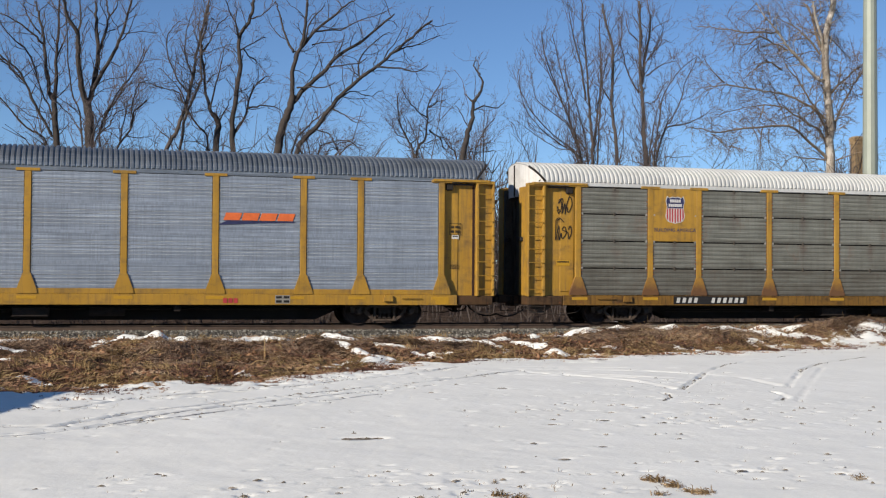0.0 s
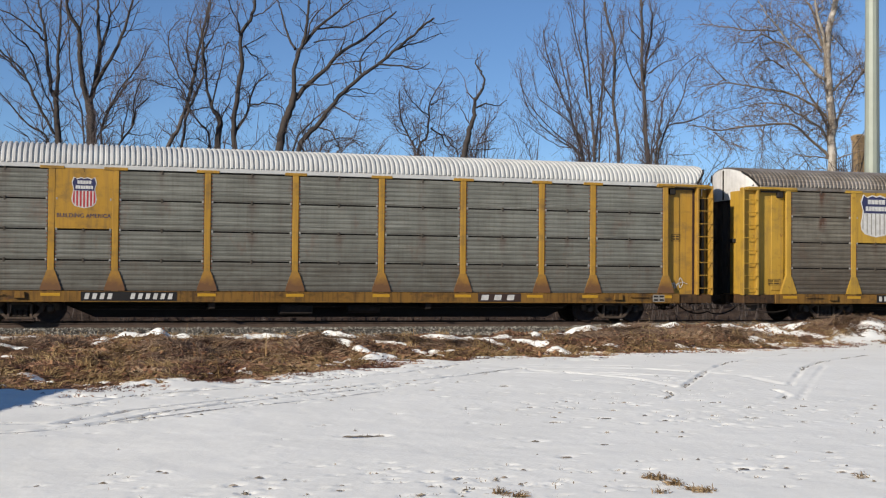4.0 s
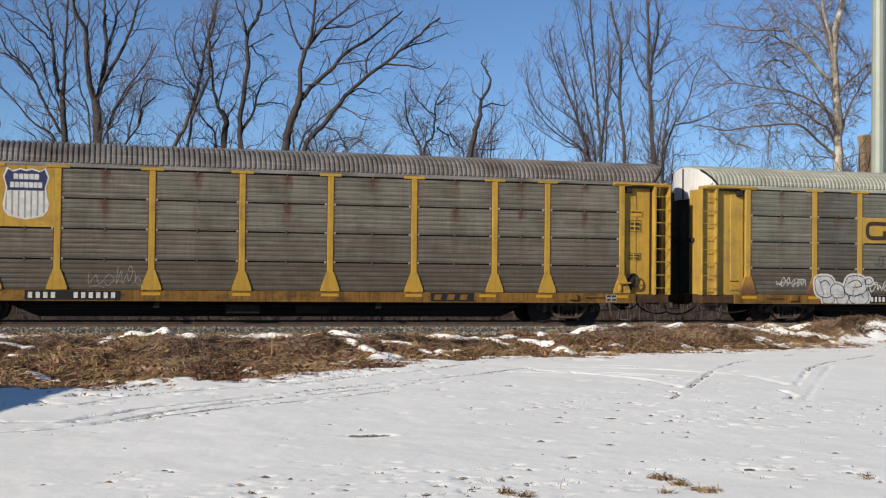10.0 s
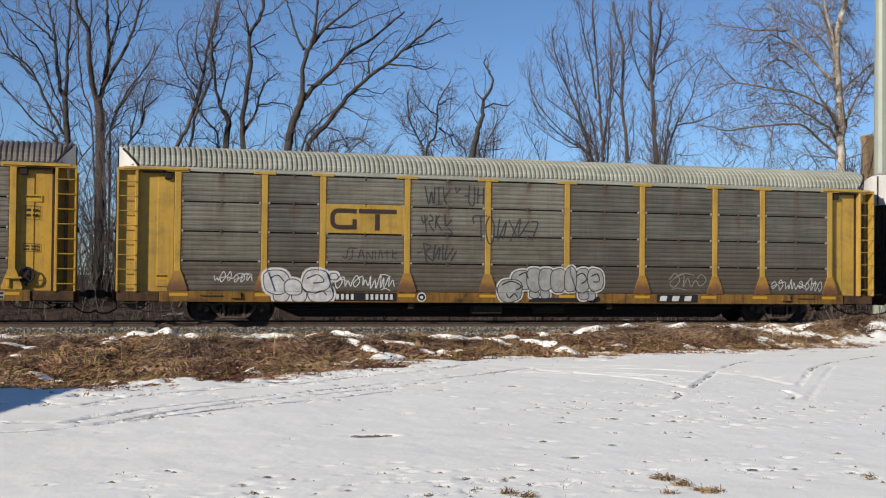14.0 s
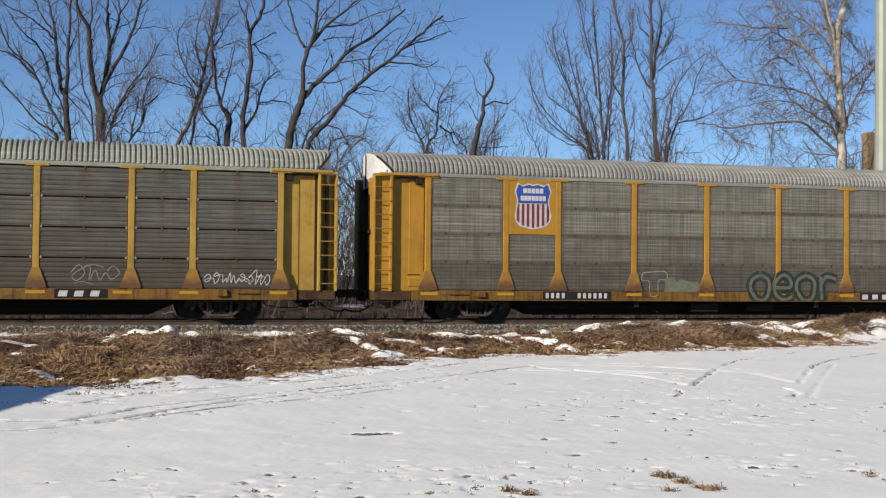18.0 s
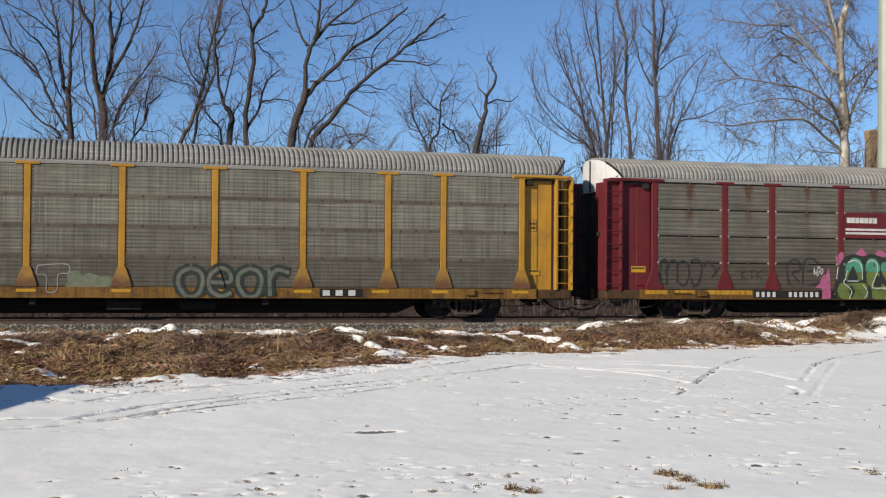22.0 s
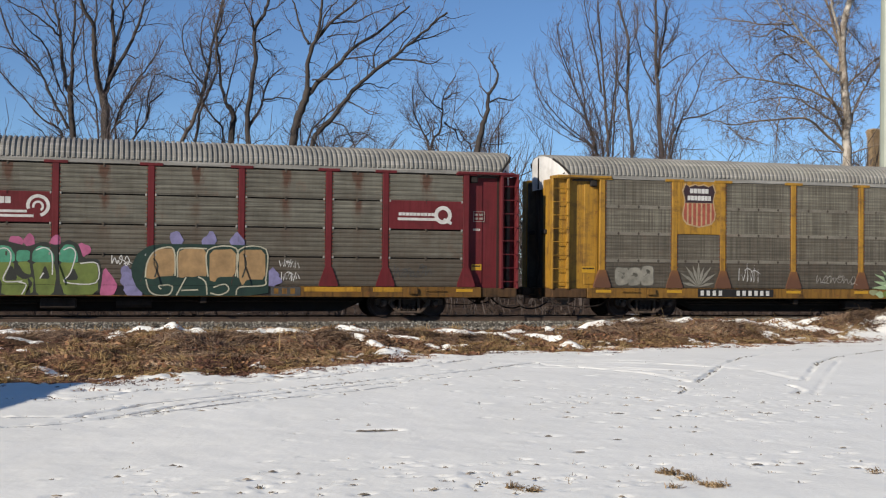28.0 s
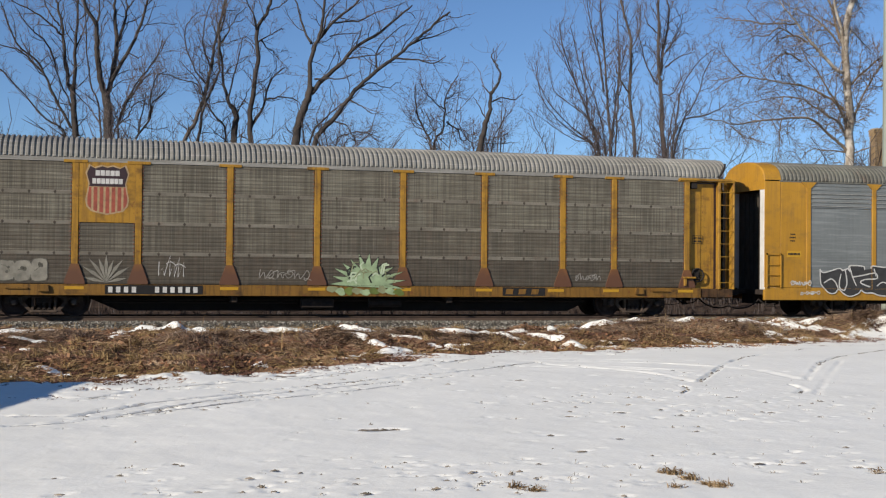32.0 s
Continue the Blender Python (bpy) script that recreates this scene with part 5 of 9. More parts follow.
ribbon(m, [(-1.97 + 0.30 * math.cos(a), 3.46 + 0.30 * math.sin(a)) for a in [radians(200 - 12 * k) for k in range(24)]], 0.10, -1.566)
ribbon(m, [(-1.97 + 0.14 * math.cos(a), 3.44 + 0.14 * math.sin(a)) for a in [radians(200 - 15 * k) for k in range(18)]], 0.07, -1.567)
part("wheel_mark", m, DECAL_WHITE, logo)
logo = part("emblem_text", bars(Mesh(), 9.45, 3.40, 1.25, 0.10, [1] * 10, -1.566, 0.15), DECAL_WHITE, car, "small white blocks, lines and a ring")
logo["kind"] = "stuff"
m = Mesh().prism([(9.42, 3.24), (10.75, 3.24), (10.75, 3.33), (9.42, 3.33)], -1.566, -1.562)
ribbon(m, [(10.98 + 0.24 * math.cos(a), 3.44 + 0.24 * math.sin(a)) for a in [radians(15 * k) for k in range(25)]], 0.13, -1.566)
ribbon(m, [(11.0, 3.3), (11.28, 3.16)], 0.10, -1.567)
part("wheel_mark", m, DECAL_WHITE, logo)
number_board(car, -7.90, -5.09, N7)
number_board(car, 5.22, 6.19, TTX, back=SPRAY_BLACK, ink=SILL_YELLOW)
SILL_STRIPE = paint("worn_yellow_sill_stripe", (0.36, 0.19, 0.015), 0.8, (0.05, 0.03, 0.015), 0.3)
for a, b in ((-12.16, -11.30), (-11.03, -10.23), (-9.83, -7.95), (6.30, 8.20), (8.60, 9.60)):
    part("sill_stripe", Mesh().box(a, b, -1.580, -1.566, 0.85, 1.0, 0.003), SILL_STRIPE, car, "worn yellow stripe")
part("sill_patch", Mesh().box(-5.05, 6.15, -1.576, -1.565, 0.705, 1.015, 0.002), DECAL_BLACK, car, "blacked-out stretch of the sill")
SPRAY_LIME = plain("lime_green_spray_paint", (0.105, 0.140, 0.028), 0.6, 0, 0.35, 2)
SPRAY_TEAL = plain("teal_green_spray_paint", (0.050, 0.210, 0.125), 0.6, 0, 0.35, 2)
SPRAY_PINK = plain("pink_spray_paint", (0.33, 0.085, 0.17), 0.6, 0, 0.3, 3)
SPRAY_TAN = plain("tan_spray_paint", (0.27, 0.17, 0.075), 0.6, 0, 0.25, 3)
SPRAY_LILAC = plain("lilac_spray_paint", (0.16, 0.15, 0.27), 0.6, 0, 0.3, 3)
SPRAY_DEEP = plain("deep_green_spray_paint", (0.011, 0.030, 0.020), 0.5, 0, 0.3, 3)
SPRAY_INK = plain("dark_spray_outline", (0.018, 0.020, 0.014), 0.6, 0, 0.3, 3)
SPRAY_CREAM = plain("cream_spray_line", (0.36, 0.34, 0.25), 0.6, 0, 0.25, 3)
sprayed(car, SPRAY_PINK, 1, (-5.10, 0.68), (-5.07, 1.09), (-5.35, 1.11), (-5.18, 1.29), (-5.07, 1.55), (-4.89, 1.62), (-4.80, 1.90), (-4.72, 1.36), (-4.73, 0.68))
dab(car, SPRAY_PINK, 2, (-4.31, 2.20), 0.17, 0.19)
dab(car, SPRAY_PINK, 3, (-3.43, 2.37), 0.17, 0.19)
dab(car, SPRAY_PINK, 4, (-2.61, 2.33), 0.17, 0.19)
dab(car, SPRAY_PINK, 5, (-2.20, 2.34), 0.17, 0.19)
dab(car, SPRAY_PINK, 6, (-1.44, 2.32), 0.17, 0.19)
dab(car, SPRAY_PINK, 7, (-0.60, 2.12), 0.17, 0.19)
sprayed(car, SPRAY_PINK, 8, (-0.15, 0.70), (0.02, 1.61), (0.27, 1.30), (0.44, 1.00), (0.31, 0.70))
dab(car, SPRAY_LILAC, 9, (0.70, 1.44), 0.17, 0.17)
dab(car, SPRAY_LILAC, 10, (0.73, 1.17), 0.22, 0.20)
dab(car, SPRAY_LILAC, 11, (0.91, 0.87), 0.24, 0.26)
sprayed(car, SPRAY_INK, 12, (-4.54, 1.30), (-4.41, 1.89), (-4.17, 2.25), (-3.75, 2.38), (-3.36, 2.28), (-3.01, 2.40), (-2.61, 2.29), (-2.22, 2.20), (-1.82, 2.37), (-1.41, 2.24), (-1.04, 2.43), (-0.75, 2.28), (-0.60, 1.84), (-0.14, 1.84), (-0.02, 1.33), (-0.11, 0.70), (-4.49, 0.69), (-4.62, 1.04))
sprayed(car, SPRAY_LIME, 13, (-4.34, 1.30), (-4.09, 1.27), (-3.21, 1.31), (-3.08, 1.06), (-3.19, 0.70), (-4.34, 0.70), (-4.48, 1.04))
sprayed(car, SPRAY_LIME, 14, (-4.13, 1.69), (-3.36, 1.71), (-3.34, 1.39), (-4.14, 1.37))
sprayed(car, SPRAY_TEAL, 15, (-4.12, 1.69), (-4.06, 2.02), (-3.78, 2.24), (-3.49, 2.19), (-3.34, 1.94), (-3.34, 1.70))
sprayed(car, SPRAY_LIME, 16, (-3.23, 1.70), (-2.63, 1.72), (-2.67, 1.38), (-2.35, 1.17), (-2.07, 1.28), (-2.08, 0.71), (-3.01, 0.70), (-2.98, 1.11), (-3.20, 1.34))
sprayed(car, SPRAY_TEAL, 17, (-3.26, 1.70), (-3.24, 2.02), (-3.08, 2.23), (-2.78, 2.20), (-2.62, 1.95), (-2.63, 1.71))
sprayed(car, SPRAY_TEAL, 18, (-2.57, 2.08), (-2.18, 2.08), (-2.20, 1.75), (-2.59, 1.72))
sprayed(car, SPRAY_LIME, 19, (-2.57, 1.72), (-2.20, 1.74), (-2.14, 1.32), (-2.35, 1.38))
sprayed(car, SPRAY_LIME, 20, (-2.11, 1.71), (-1.48, 1.73), (-1.40, 1.32), (-1.48, 0.71), (-1.98, 0.71), (-2.04, 1.28))
sprayed(car, SPRAY_TEAL, 21, (-2.13, 1.71), (-2.11, 2.03), (-1.93, 2.23), (-1.64, 2.18), (-1.48, 1.96), (-1.46, 1.72))
sprayed(car, SPRAY_LIME, 22, (-1.33, 1.72), (-0.76, 1.71), (-0.17, 1.73), (-0.15, 0.73), (-1.25, 0.71), (-1.30, 1.19))
sprayed(car, SPRAY_TEAL, 23, (-1.33, 1.72), (-1.32, 2.04), (-1.16, 2.28), (-0.91, 2.26), (-0.78, 1.99), (-0.76, 1.71))
sprayed(car, SPRAY_INK, 24, (-3.77, 2.01), (-3.52, 1.37), (-4.07, 1.37))
sprayed(car, SPRAY_INK, 25, (-2.73, 1.67), (-2.51, 1.17), (-2.94, 1.14))
sprayed(car, SPRAY_INK, 26, (-1.74, 1.66), (-1.57, 1.21), (-1.89, 1.20))
sprayed(car, SPRAY_INK, 27, (-0.89, 1.58), (-0.73, 1.19), (-1.15, 1.15))
sprayed(car, SPRAY_INK, 28, (-2.27, 1.28), (-2.07, 1.05), (-2.35, 0.71), (-2.13, 0.71))
sprayed(car, SPRAY_INK, 29, (-3.14, 1.28), (-3.00, 0.98), (-3.16, 0.70))
sprayed(car, SPRAY_INK, 30, (-1.27, 1.06), (-1.16, 0.71), (-1.40, 0.71), (-1.34, 0.99))
sprayed(car, SPRAY_INK, 31, (-3.85, 1.27), (-3.70, 0.98), (-3.86, 0.70), (-3.99, 0.98))
line_of(car, DECAL_WHITE, 32, 0.035, (-3.98, 2.06), (-3.71, 2.14), (-3.49, 2.04), (-3.40, 1.82), (-3.38, 1.41))
line_of(car, DECAL_WHITE, 33, 0.035, (-4.02, 1.37), (-3.55, 1.37))
line_of(car, DECAL_WHITE, 34, 0.035, (-3.17, 2.07), (-2.92, 2.14), (-2.75, 1.98), (-2.77, 1.64), (-2.95, 1.14), (-2.40, 1.13))
line_of(car, DECAL_WHITE, 35, 0.035, (-4.02, 1.76), (-4.09, 1.50), (-4.20, 1.30), (-3.86, 1.04), (-3.96, 0.71))
line_of(car, DECAL_WHITE, 36, 0.035, (-2.01, 2.09), (-1.78, 2.17), (-1.58, 2.06), (-1.52, 1.79), (-1.52, 1.32))
line_of(car, DECAL_WHITE, 37, 0.035, (-1.20, 2.10), (-0.98, 2.18), (-0.84, 1.97), (-0.99, 1.39), (-1.15, 1.11), (-0.23, 1.09), (-0.19, 1.69), (-0.70, 1.69))
line_of(car, DECAL_WHITE, 38, 0.035, (-3.35, 1.24), (-3.19, 0.99), (-3.31, 0.73))
line_of(car, DECAL_WHITE, 39, 0.035, (-2.50, 1.10), (-2.28, 1.02), (-2.41, 0.72))
line_of(car, DECAL_WHITE, 40, 0.035, (-1.89, 1.21), (-1.78, 1.39))
line_of(car, DECAL_WHITE, 41, 0.035, (-4.41, 1.89), (-4.48, 1.43))
dab(car, SPRAY_LILAC, 42, (2.22, 2.45), 0.20, 0.24)
dab(car, SPRAY_LILAC, 43, (3.25, 2.45), 0.20, 0.24)
dab(car, SPRAY_LILAC, 44, (4.14, 2.44), 0.20, 0.24)
dab(car, SPRAY_LILAC, 45, (5.28, 1.38), 0.16, 0.20)
dab(car, SPRAY_LILAC, 46, (5.32, 1.19), 0.26, 0.14)
sprayed(car, SPRAY_DEEP, 47, (0.83, 1.61), (1.01, 2.01), (1.39, 2.28), (1.91, 2.34), (4.06, 2.34), (5.09, 2.31), (5.16, 1.30), (5.13, 0.71), (1.32, 0.68), (1.02, 0.93), (0.87, 1.27))
sprayed(car, SPRAY_TAN, 48, (1.26, 1.26), (1.31, 1.75), (1.52, 2.09), (1.76, 2.19), (2.16, 2.19), (2.19, 1.33), (1.69, 1.30), (1.50, 1.21))
sprayed(car, SPRAY_TAN, 49, (2.28, 1.28), (2.28, 2.10), (2.52, 2.20), (3.17, 2.19), (3.20, 1.31), (2.91, 1.34), (2.83, 1.30), (2.53, 1.31), (2.45, 1.27))
sprayed(car, SPRAY_TAN, 50, (3.26, 1.31), (3.26, 2.16), (4.09, 2.20), (4.08, 1.32), (3.52, 1.30), (3.45, 1.14), (3.29, 1.18))
sprayed(car, SPRAY_TAN, 51, (4.19, 1.29), (4.20, 2.18), (5.03, 2.19), (5.05, 1.23), (4.45, 1.23), (4.30, 1.02))
line_of(car, SPRAY_INK, 52, 0.05, (1.52, 1.88), (1.65, 1.62), (1.56, 1.28))
line_of(car, SPRAY_INK, 53, 0.05, (4.34, 2.05), (4.42, 1.71), (4.30, 1.29))
line_of(car, SPRAY_CREAM, 54, 0.042, (2.19, 1.33), (2.14, 2.16), (1.76, 2.20), (1.48, 2.03), (1.31, 1.68), (1.27, 1.27))
line_of(car, SPRAY_CREAM, 55, 0.042, (2.27, 1.28), (2.26, 2.08), (2.52, 2.21), (3.17, 2.20))
line_of(car, SPRAY_CREAM, 56, 0.042, (3.22, 1.31), (3.21, 2.16), (4.11, 2.22), (4.08, 1.32))
line_of(car, SPRAY_CREAM, 57, 0.042, (4.16, 1.29), (4.19, 2.19), (5.06, 2.20), (5.06, 1.23))
line_of(car, SPRAY_CREAM, 58, 0.042, (1.29, 1.21), (1.39, 0.87), (1.62, 0.72), (2.01, 0.74), (2.09, 1.01), (1.69, 1.01), (1.77, 0.90))
line_of(car, SPRAY_CREAM, 59, 0.042, (2.23, 0.71), (2.45, 1.13), (2.53, 1.28))
line_of(car, SPRAY_CREAM, 60, 0.042, (2.91, 1.30), (3.14, 1.14), (3.19, 0.73))
line_of(car, SPRAY_CREAM, 61, 0.042, (3.39, 0.97), (3.76, 1.07), (3.87, 0.88), (3.60, 0.73), (3.29, 0.79))
line_of(car, SPRAY_CREAM, 62, 0.042, (4.11, 0.73), (4.22, 0.98), (5.00, 1.04), (5.05, 1.23))
line_of(car, SPRAY_CREAM, 63, 0.042, (2.38, 0.87), (2.91, 0.89))
scribble(car, DECAL_WHITE, 5.45, 6.15, 1.60, 1.95, 101, 4, 0.035, loops=0.0)
scribble(car, DECAL_WHITE, 5.5, 6.15, 1.18, 1.52, 102, 4, 0.035, loops=0.0)
scribble(car, DECAL_WHITE, -5.5, -5.02, 1.5, 1.96, 103, 3, 0.03)
scribble(car, DECAL_WHITE, 0.2, 0.78, 1.6, 1.98, 104, 3, 0.03)
line_of(car, SPRAY_INK, 2, 0.080, (-11.63, 1.19), (-11.57, 1.81), (-11.46, 2.08), (-11.33, 2.00), (-11.35, 1.56))
line_of(car, SPRAY_INK, 3, 0.080, (-11.33, 1.19), (-11.28, 1.81), (-11.11, 2.06), (-10.94, 1.94), (-10.91, 1.26))
line_of(car, SPRAY_INK, 2, 0.080, (-10.91, 1.82), (-10.75, 2.04), (-10.52, 1.94), (-10.45, 1.57), (-10.62, 1.17), (-10.84, 1.26))
line_of(car, SPRAY_INK, 3, 0.080, (-10.45, 2.01), (-10.12, 2.10), (-9.96, 1.83), (-10.05, 1.33), (-10.25, 1.14), (-10.38, 1.45))
line_of(car, SPRAY_INK, 2, 0.080, (-9.88, 1.83), (-9.72, 2.02), (-9.48, 1.83), (-9.38, 1.58))
line_of(car, SPRAY_INK, 3, 0.080, (-9.58, 1.45), (-9.25, 1.83))
line_of(car, SPRAY_INK, 2, 0.05, (-8.37, 1.71), (-8.37, 1.40))
line_of(car, SPRAY_INK, 3, 0.05, (-8.17, 1.72), (-8.37, 1.56), (-8.16, 1.40))
line_of(car, SPRAY_INK, 2, 0.05, (-8.07, 1.72), (-7.85, 1.72))
line_of(car, SPRAY_INK, 3, 0.05, (-7.96, 1.72), (-7.96, 1.40))
line_of(car, SPRAY_INK, 2, 0.05, (-7.76, 1.72), (-7.75, 1.40))
line_of(car, SPRAY_INK, 3, 0.05, (-7.55, 1.75), (-7.74, 1.57), (-7.52, 1.41))
line_of(car, SPRAY_INK, 2, 0.080, (-6.44, 1.22), (-6.52, 1.86), (-6.31, 2.12), (-6.03, 2.06), (-6.00, 1.74), (-6.31, 1.67), (-6.02, 1.29))
line_of(car, SPRAY_INK, 3, 0.080, (-5.88, 1.23), (-5.82, 2.06), (-5.47, 2.19), (-5.26, 2.00))
line_of(car, SPRAY_INK, 2, 0.080, (-5.75, 1.71), (-5.40, 1.74))
line_of(car, SPRAY_INK, 3, 0.080, (-5.60, 1.20), (-5.18, 1.29))
scribble(car, SPRAY_BLACK, 9.25, 10.6, 1.3, 1.8, 108, 5, 0.03)
small_boxes(car, [(-12.62, 1.62, 0.55, 0.22, REFLECTOR, True), (12.1, 3.25, 0.4, 0.35, DECAL_GREY, False), (12.1, 2.95, 0.25, 0.06, DECAL_WHITE, True), (12.05, 1.6, 0.35, 0.2, REFLECTOR, True)])

# 7: perforated brown sheets, faded crest, leaf-like graffiti
car = make_car(X0 + 6 * PITCH, "perforated brown-grey car carrier with tan roof, orange-yellow posts", ORANGE, GALV_PLAID_B, ROOF_TAN, WHITE, swap=((1, 2), (1, 3)), plates=((1, 2, 4, ORANGE),), seams=False, ridges=8, feet=FOOT_RUST)
crest(car, -8.10, 3.98, 1.33, 1.58, -1.566, DECAL_PLUM, DECAL_FADED, DECAL_SAND, 0.085)
number_board(car, -8.13, -5.12, N7)
number_board(car, 4.92, 6.46, TTX, slant=0.2, ink=SILL_YELLOW)
SPRAY_FAINT = plain("faint_grey_spray_paint", (0.195, 0.185, 0.150), 0.7, 0, 0.35, 3)
SPRAY_PALE = plain("pale_green_spray_paint", (0.25, 0.335, 0.19), 0.6, 0, 0.25, 3)
SPRAY_PALE_MIST = plain("thin_pale_green_mist", (0.20, 0.215, 0.115), 0.7, 0, 0.3, 3)
SPRAY_BRIGHT = plain("bright_pale_green_spray_paint", (0.42, 0.50, 0.34), 0.6, 0, 0.2, 3)
r = random.Random(61)
star = []
for k in range(26):
    a = math.pi * (1.06 - 1.12 * k / 25)
    far = r.uniform(0.88, 1.08) if k % 2 else r.uniform(0.50, 0.66)
    star.append((0.2 + 1.22 * far * math.cos(a), 1.12 + 0.95 * far * math.sin(a)))
burst = tagged(part("graffiti_burst", lay_on(flat(Mesh(), [(0.2 + 1.06 * (x - 0.2), 1.10 + 1.06 * (z - 1.10)) for x, z in star], -0.002), 0.0), SPRAY_INK, car, "pale green arrow-like painted burst"), kind="stuff")
tagged(part("fill", lay_on(flat(Mesh(), star, -0.006), 0.0), SPRAY_PALE, burst), kind="stuff")
for k in range(24):
    a = math.pi * r.uniform(0.02, 0.98)
    u, v = 0.2 + 0.75 * r.uniform(-1, 1), 1.10 + 0.42 * r.random()
    n = r.uniform(0.14, 0.34)
    path = [(u, v), (u + n * math.cos(a), v + n * math.sin(a)), (u + n * math.cos(a) + 0.16 * math.cos(a - 1.2), v + n * math.sin(a) + 0.16 * math.sin(a - 1.2))]
    tagged(part("stroke", lay_on(ribbon(Mesh(), path, (0.05, 0.06, 0.035)[k % 3], -0.010 - 0.002 * k), 0.0), (SPRAY_INK, SPRAY_BRIGHT, SPRAY_PALE_MIST)[k % 3], burst), kind="stuff")
for k in range(9):
    dab(car, (SPRAY_PALE_MIST, SPRAY_PALE, SPRAY_LIME)[k % 3], 4 + k, (-0.95 + 0.28 * k, 0.93 - 0.12 * r.random()), 0.16, 0.10)
starburst(car, SPRAY_FAINT, -8.1, 1.08, 0.85, 1.0, 9, 113, 0.055)
throw_up(car, -11.3, -9.85, 1.10, 1.85, 3, SPRAY_FAINT, GALV_DIM, 114, rim=0.025, wob=0.08, power=5.0)
scribble(car, DECAL_WHITE, -6.6, -5.7, 1.1, 2.0, 115, 3, 0.03, loops=0.0)
scribble(car, DECAL_GREY, -3.4, -1.7, 1.15, 1.6, 116, 6, 0.03)
scribble(car, DECAL_GREY, 7.5, 8.5, 1.22, 1.52, 117, 5, 0.03)
small_boxes(car, [(-12.5, 1.55, 0.5, 0.22, REFLECTOR, True), (12.1, 2.6, 0.4, 0.3, DECAL_BLACK, False)])


# 8: a car of another make: smooth corner plates, flush white end, slate panels
def last_car(x16):
    car = thing("autorack_car", "slate-grey car carrier with orange-yellow corner and white end", "freight car", "cars of the train")
    cars.append((car, x16))
    L = -HALF
    posts = [L + 1.80, L + 4.55, L + 7.3, L + 10.05, L + 12.8, 1.9, 4.65, 7.4, 10.15, 11.87]
    for s in (-1, 1):
        turn = pose(0, 0, 0, 0, 0, 0 if s < 0 else 180)
        part("side_sill", Mesh().box(-HALF + 0.02, HALF - 0.02, -1.55, -1.40, 0.60, 1.06, 0.015), YELLOW_NEW, car, at=turn)
        part("eave_rail", Mesh().box(-HALF + 0.62, HALF - 0.62, -1.55, -1.44, 4.895, 4.965, 0.012), GALV_GREY, car, at=turn)
        for e in (-1, 1):
            for a, b in ((HALF - 0.64, HALF - 0.004), (11.92, HALF - 0.655)):
                part("corner_panel", Mesh().box(e * a, e * b, -1.545, -1.46, 1.065, 4.93, 0.01), YELLOW_NEW, car, at=turn)
            lad = part("ladder", Mesh().box(e * (HALF - 0.06), e * (HALF - 0.10), -1.62, -1.57, 1.06, 2.30).box(e * (HALF - 0.62), e * (HALF - 0.66), -1.62, -1.57, 1.06, 2.30)
                       .box(e * (HALF - 0.06), e * (HALF - 0.10), -1.62, -1.50, 2.24, 2.30).box(e * (HALF - 0.62), e * (HALF - 0.66), -1.62, -1.50, 2.24, 2.30), YELLOW_NEW, car, at=turn)
            for k in range(4):
                part("rung", Mesh().tube([(e * (HALF - 0.08), -1.60, 1.15 + 0.37 * k), (e * (HALF - 0.64), -1.60, 1.15 + 0.37 * k)], 0.016, 6), YELLOW_NEW, lad)
            part("sill_step", Mesh().tube([(e * (HALF - 0.08), -1.5, 0.75), (e * (HALF - 0.08), -1.5, 0.38), (e * (HALF - 0.64), -1.5, 0.38), (e * (HALF - 0.64), -1.5, 0.75)], 0.02, 6), IRON, car, at=turn)
        for px in posts:
            m = Mesh().box(px - 0.09, px + 0.09, -SIDE, -1.45, 1.0, 4.78, 0.012)
            m.prism([(px - 0.32, 4.92), (px - 0.09, 4.70), (px + 0.09, 4.70), (px + 0.32, 4.92)], -SIDE - 0.01, -1.46)
            part("post", m, YELLOW_NEW, car, at=turn)
        for a, b in zip(posts, posts[1:]):
            part("side_panel", ridged_panel(b - a - 0.2, 2.9, 1, 0.012), GALV_SLATE, car, at=turn @ pose((a + b) / 2, -1.525, 1.07))
            part("side_panel", ridged_panel(b - a - 0.2, 0.9, 6, 0.02), GALV_SLATE, car, at=turn @ pose((a + b) / 2, -1.525, 3.99))
            for k in range(4):
                part("panel_bead", once(("bead", round(b - a, 2)), lambda: Mesh().box(-(b - a) / 2 + 0.14, (b - a) / 2 - 0.14, -1.556, -1.53, -0.012, 0.012, 0.004).data("panel_bead", CLIP_ZINC)), CLIP_ZINC, car, at=turn @ pose((a + b) / 2, 0, 4.06 + 0.15 * k))
    part("deck", Mesh().box(-HALF + 0.05, HALF - 0.05, -1.40, 1.40, 0.80, 0.98), IRON, car)
    part("center_sill", Mesh().box(-HALF + 0.2, HALF - 0.2, -0.42, 0.42, 0.45, 0.80), BLACK, car)
    part("roof", ribbed_roof(-HALF + 0.66, HALF - 0.66, True), GALV_GREY, car)
    for e in (-1, 1):
        turn = pose(0, 0, 0, 0, 0, 0 if e < 0 else 180)
        m = Mesh()
        pts = arch_points()
        xs = (-HALF, -HALF + 0.03, -HALF + 0.66)
        for x in xs:
            for y, z in pts:
                d = 0.03 if x == -HALF else 0
                m.v.append((x, y * (1 - d), z + 0.02 - d))
        w = len(pts)
        for i in range(2):
            for j in range(w - 1):
                m.f.append((i * w + j, i * w + j + 1, (i + 1) * w + j + 1, (i + 1) * w + j))
        m.f.append(tuple(range(w)))
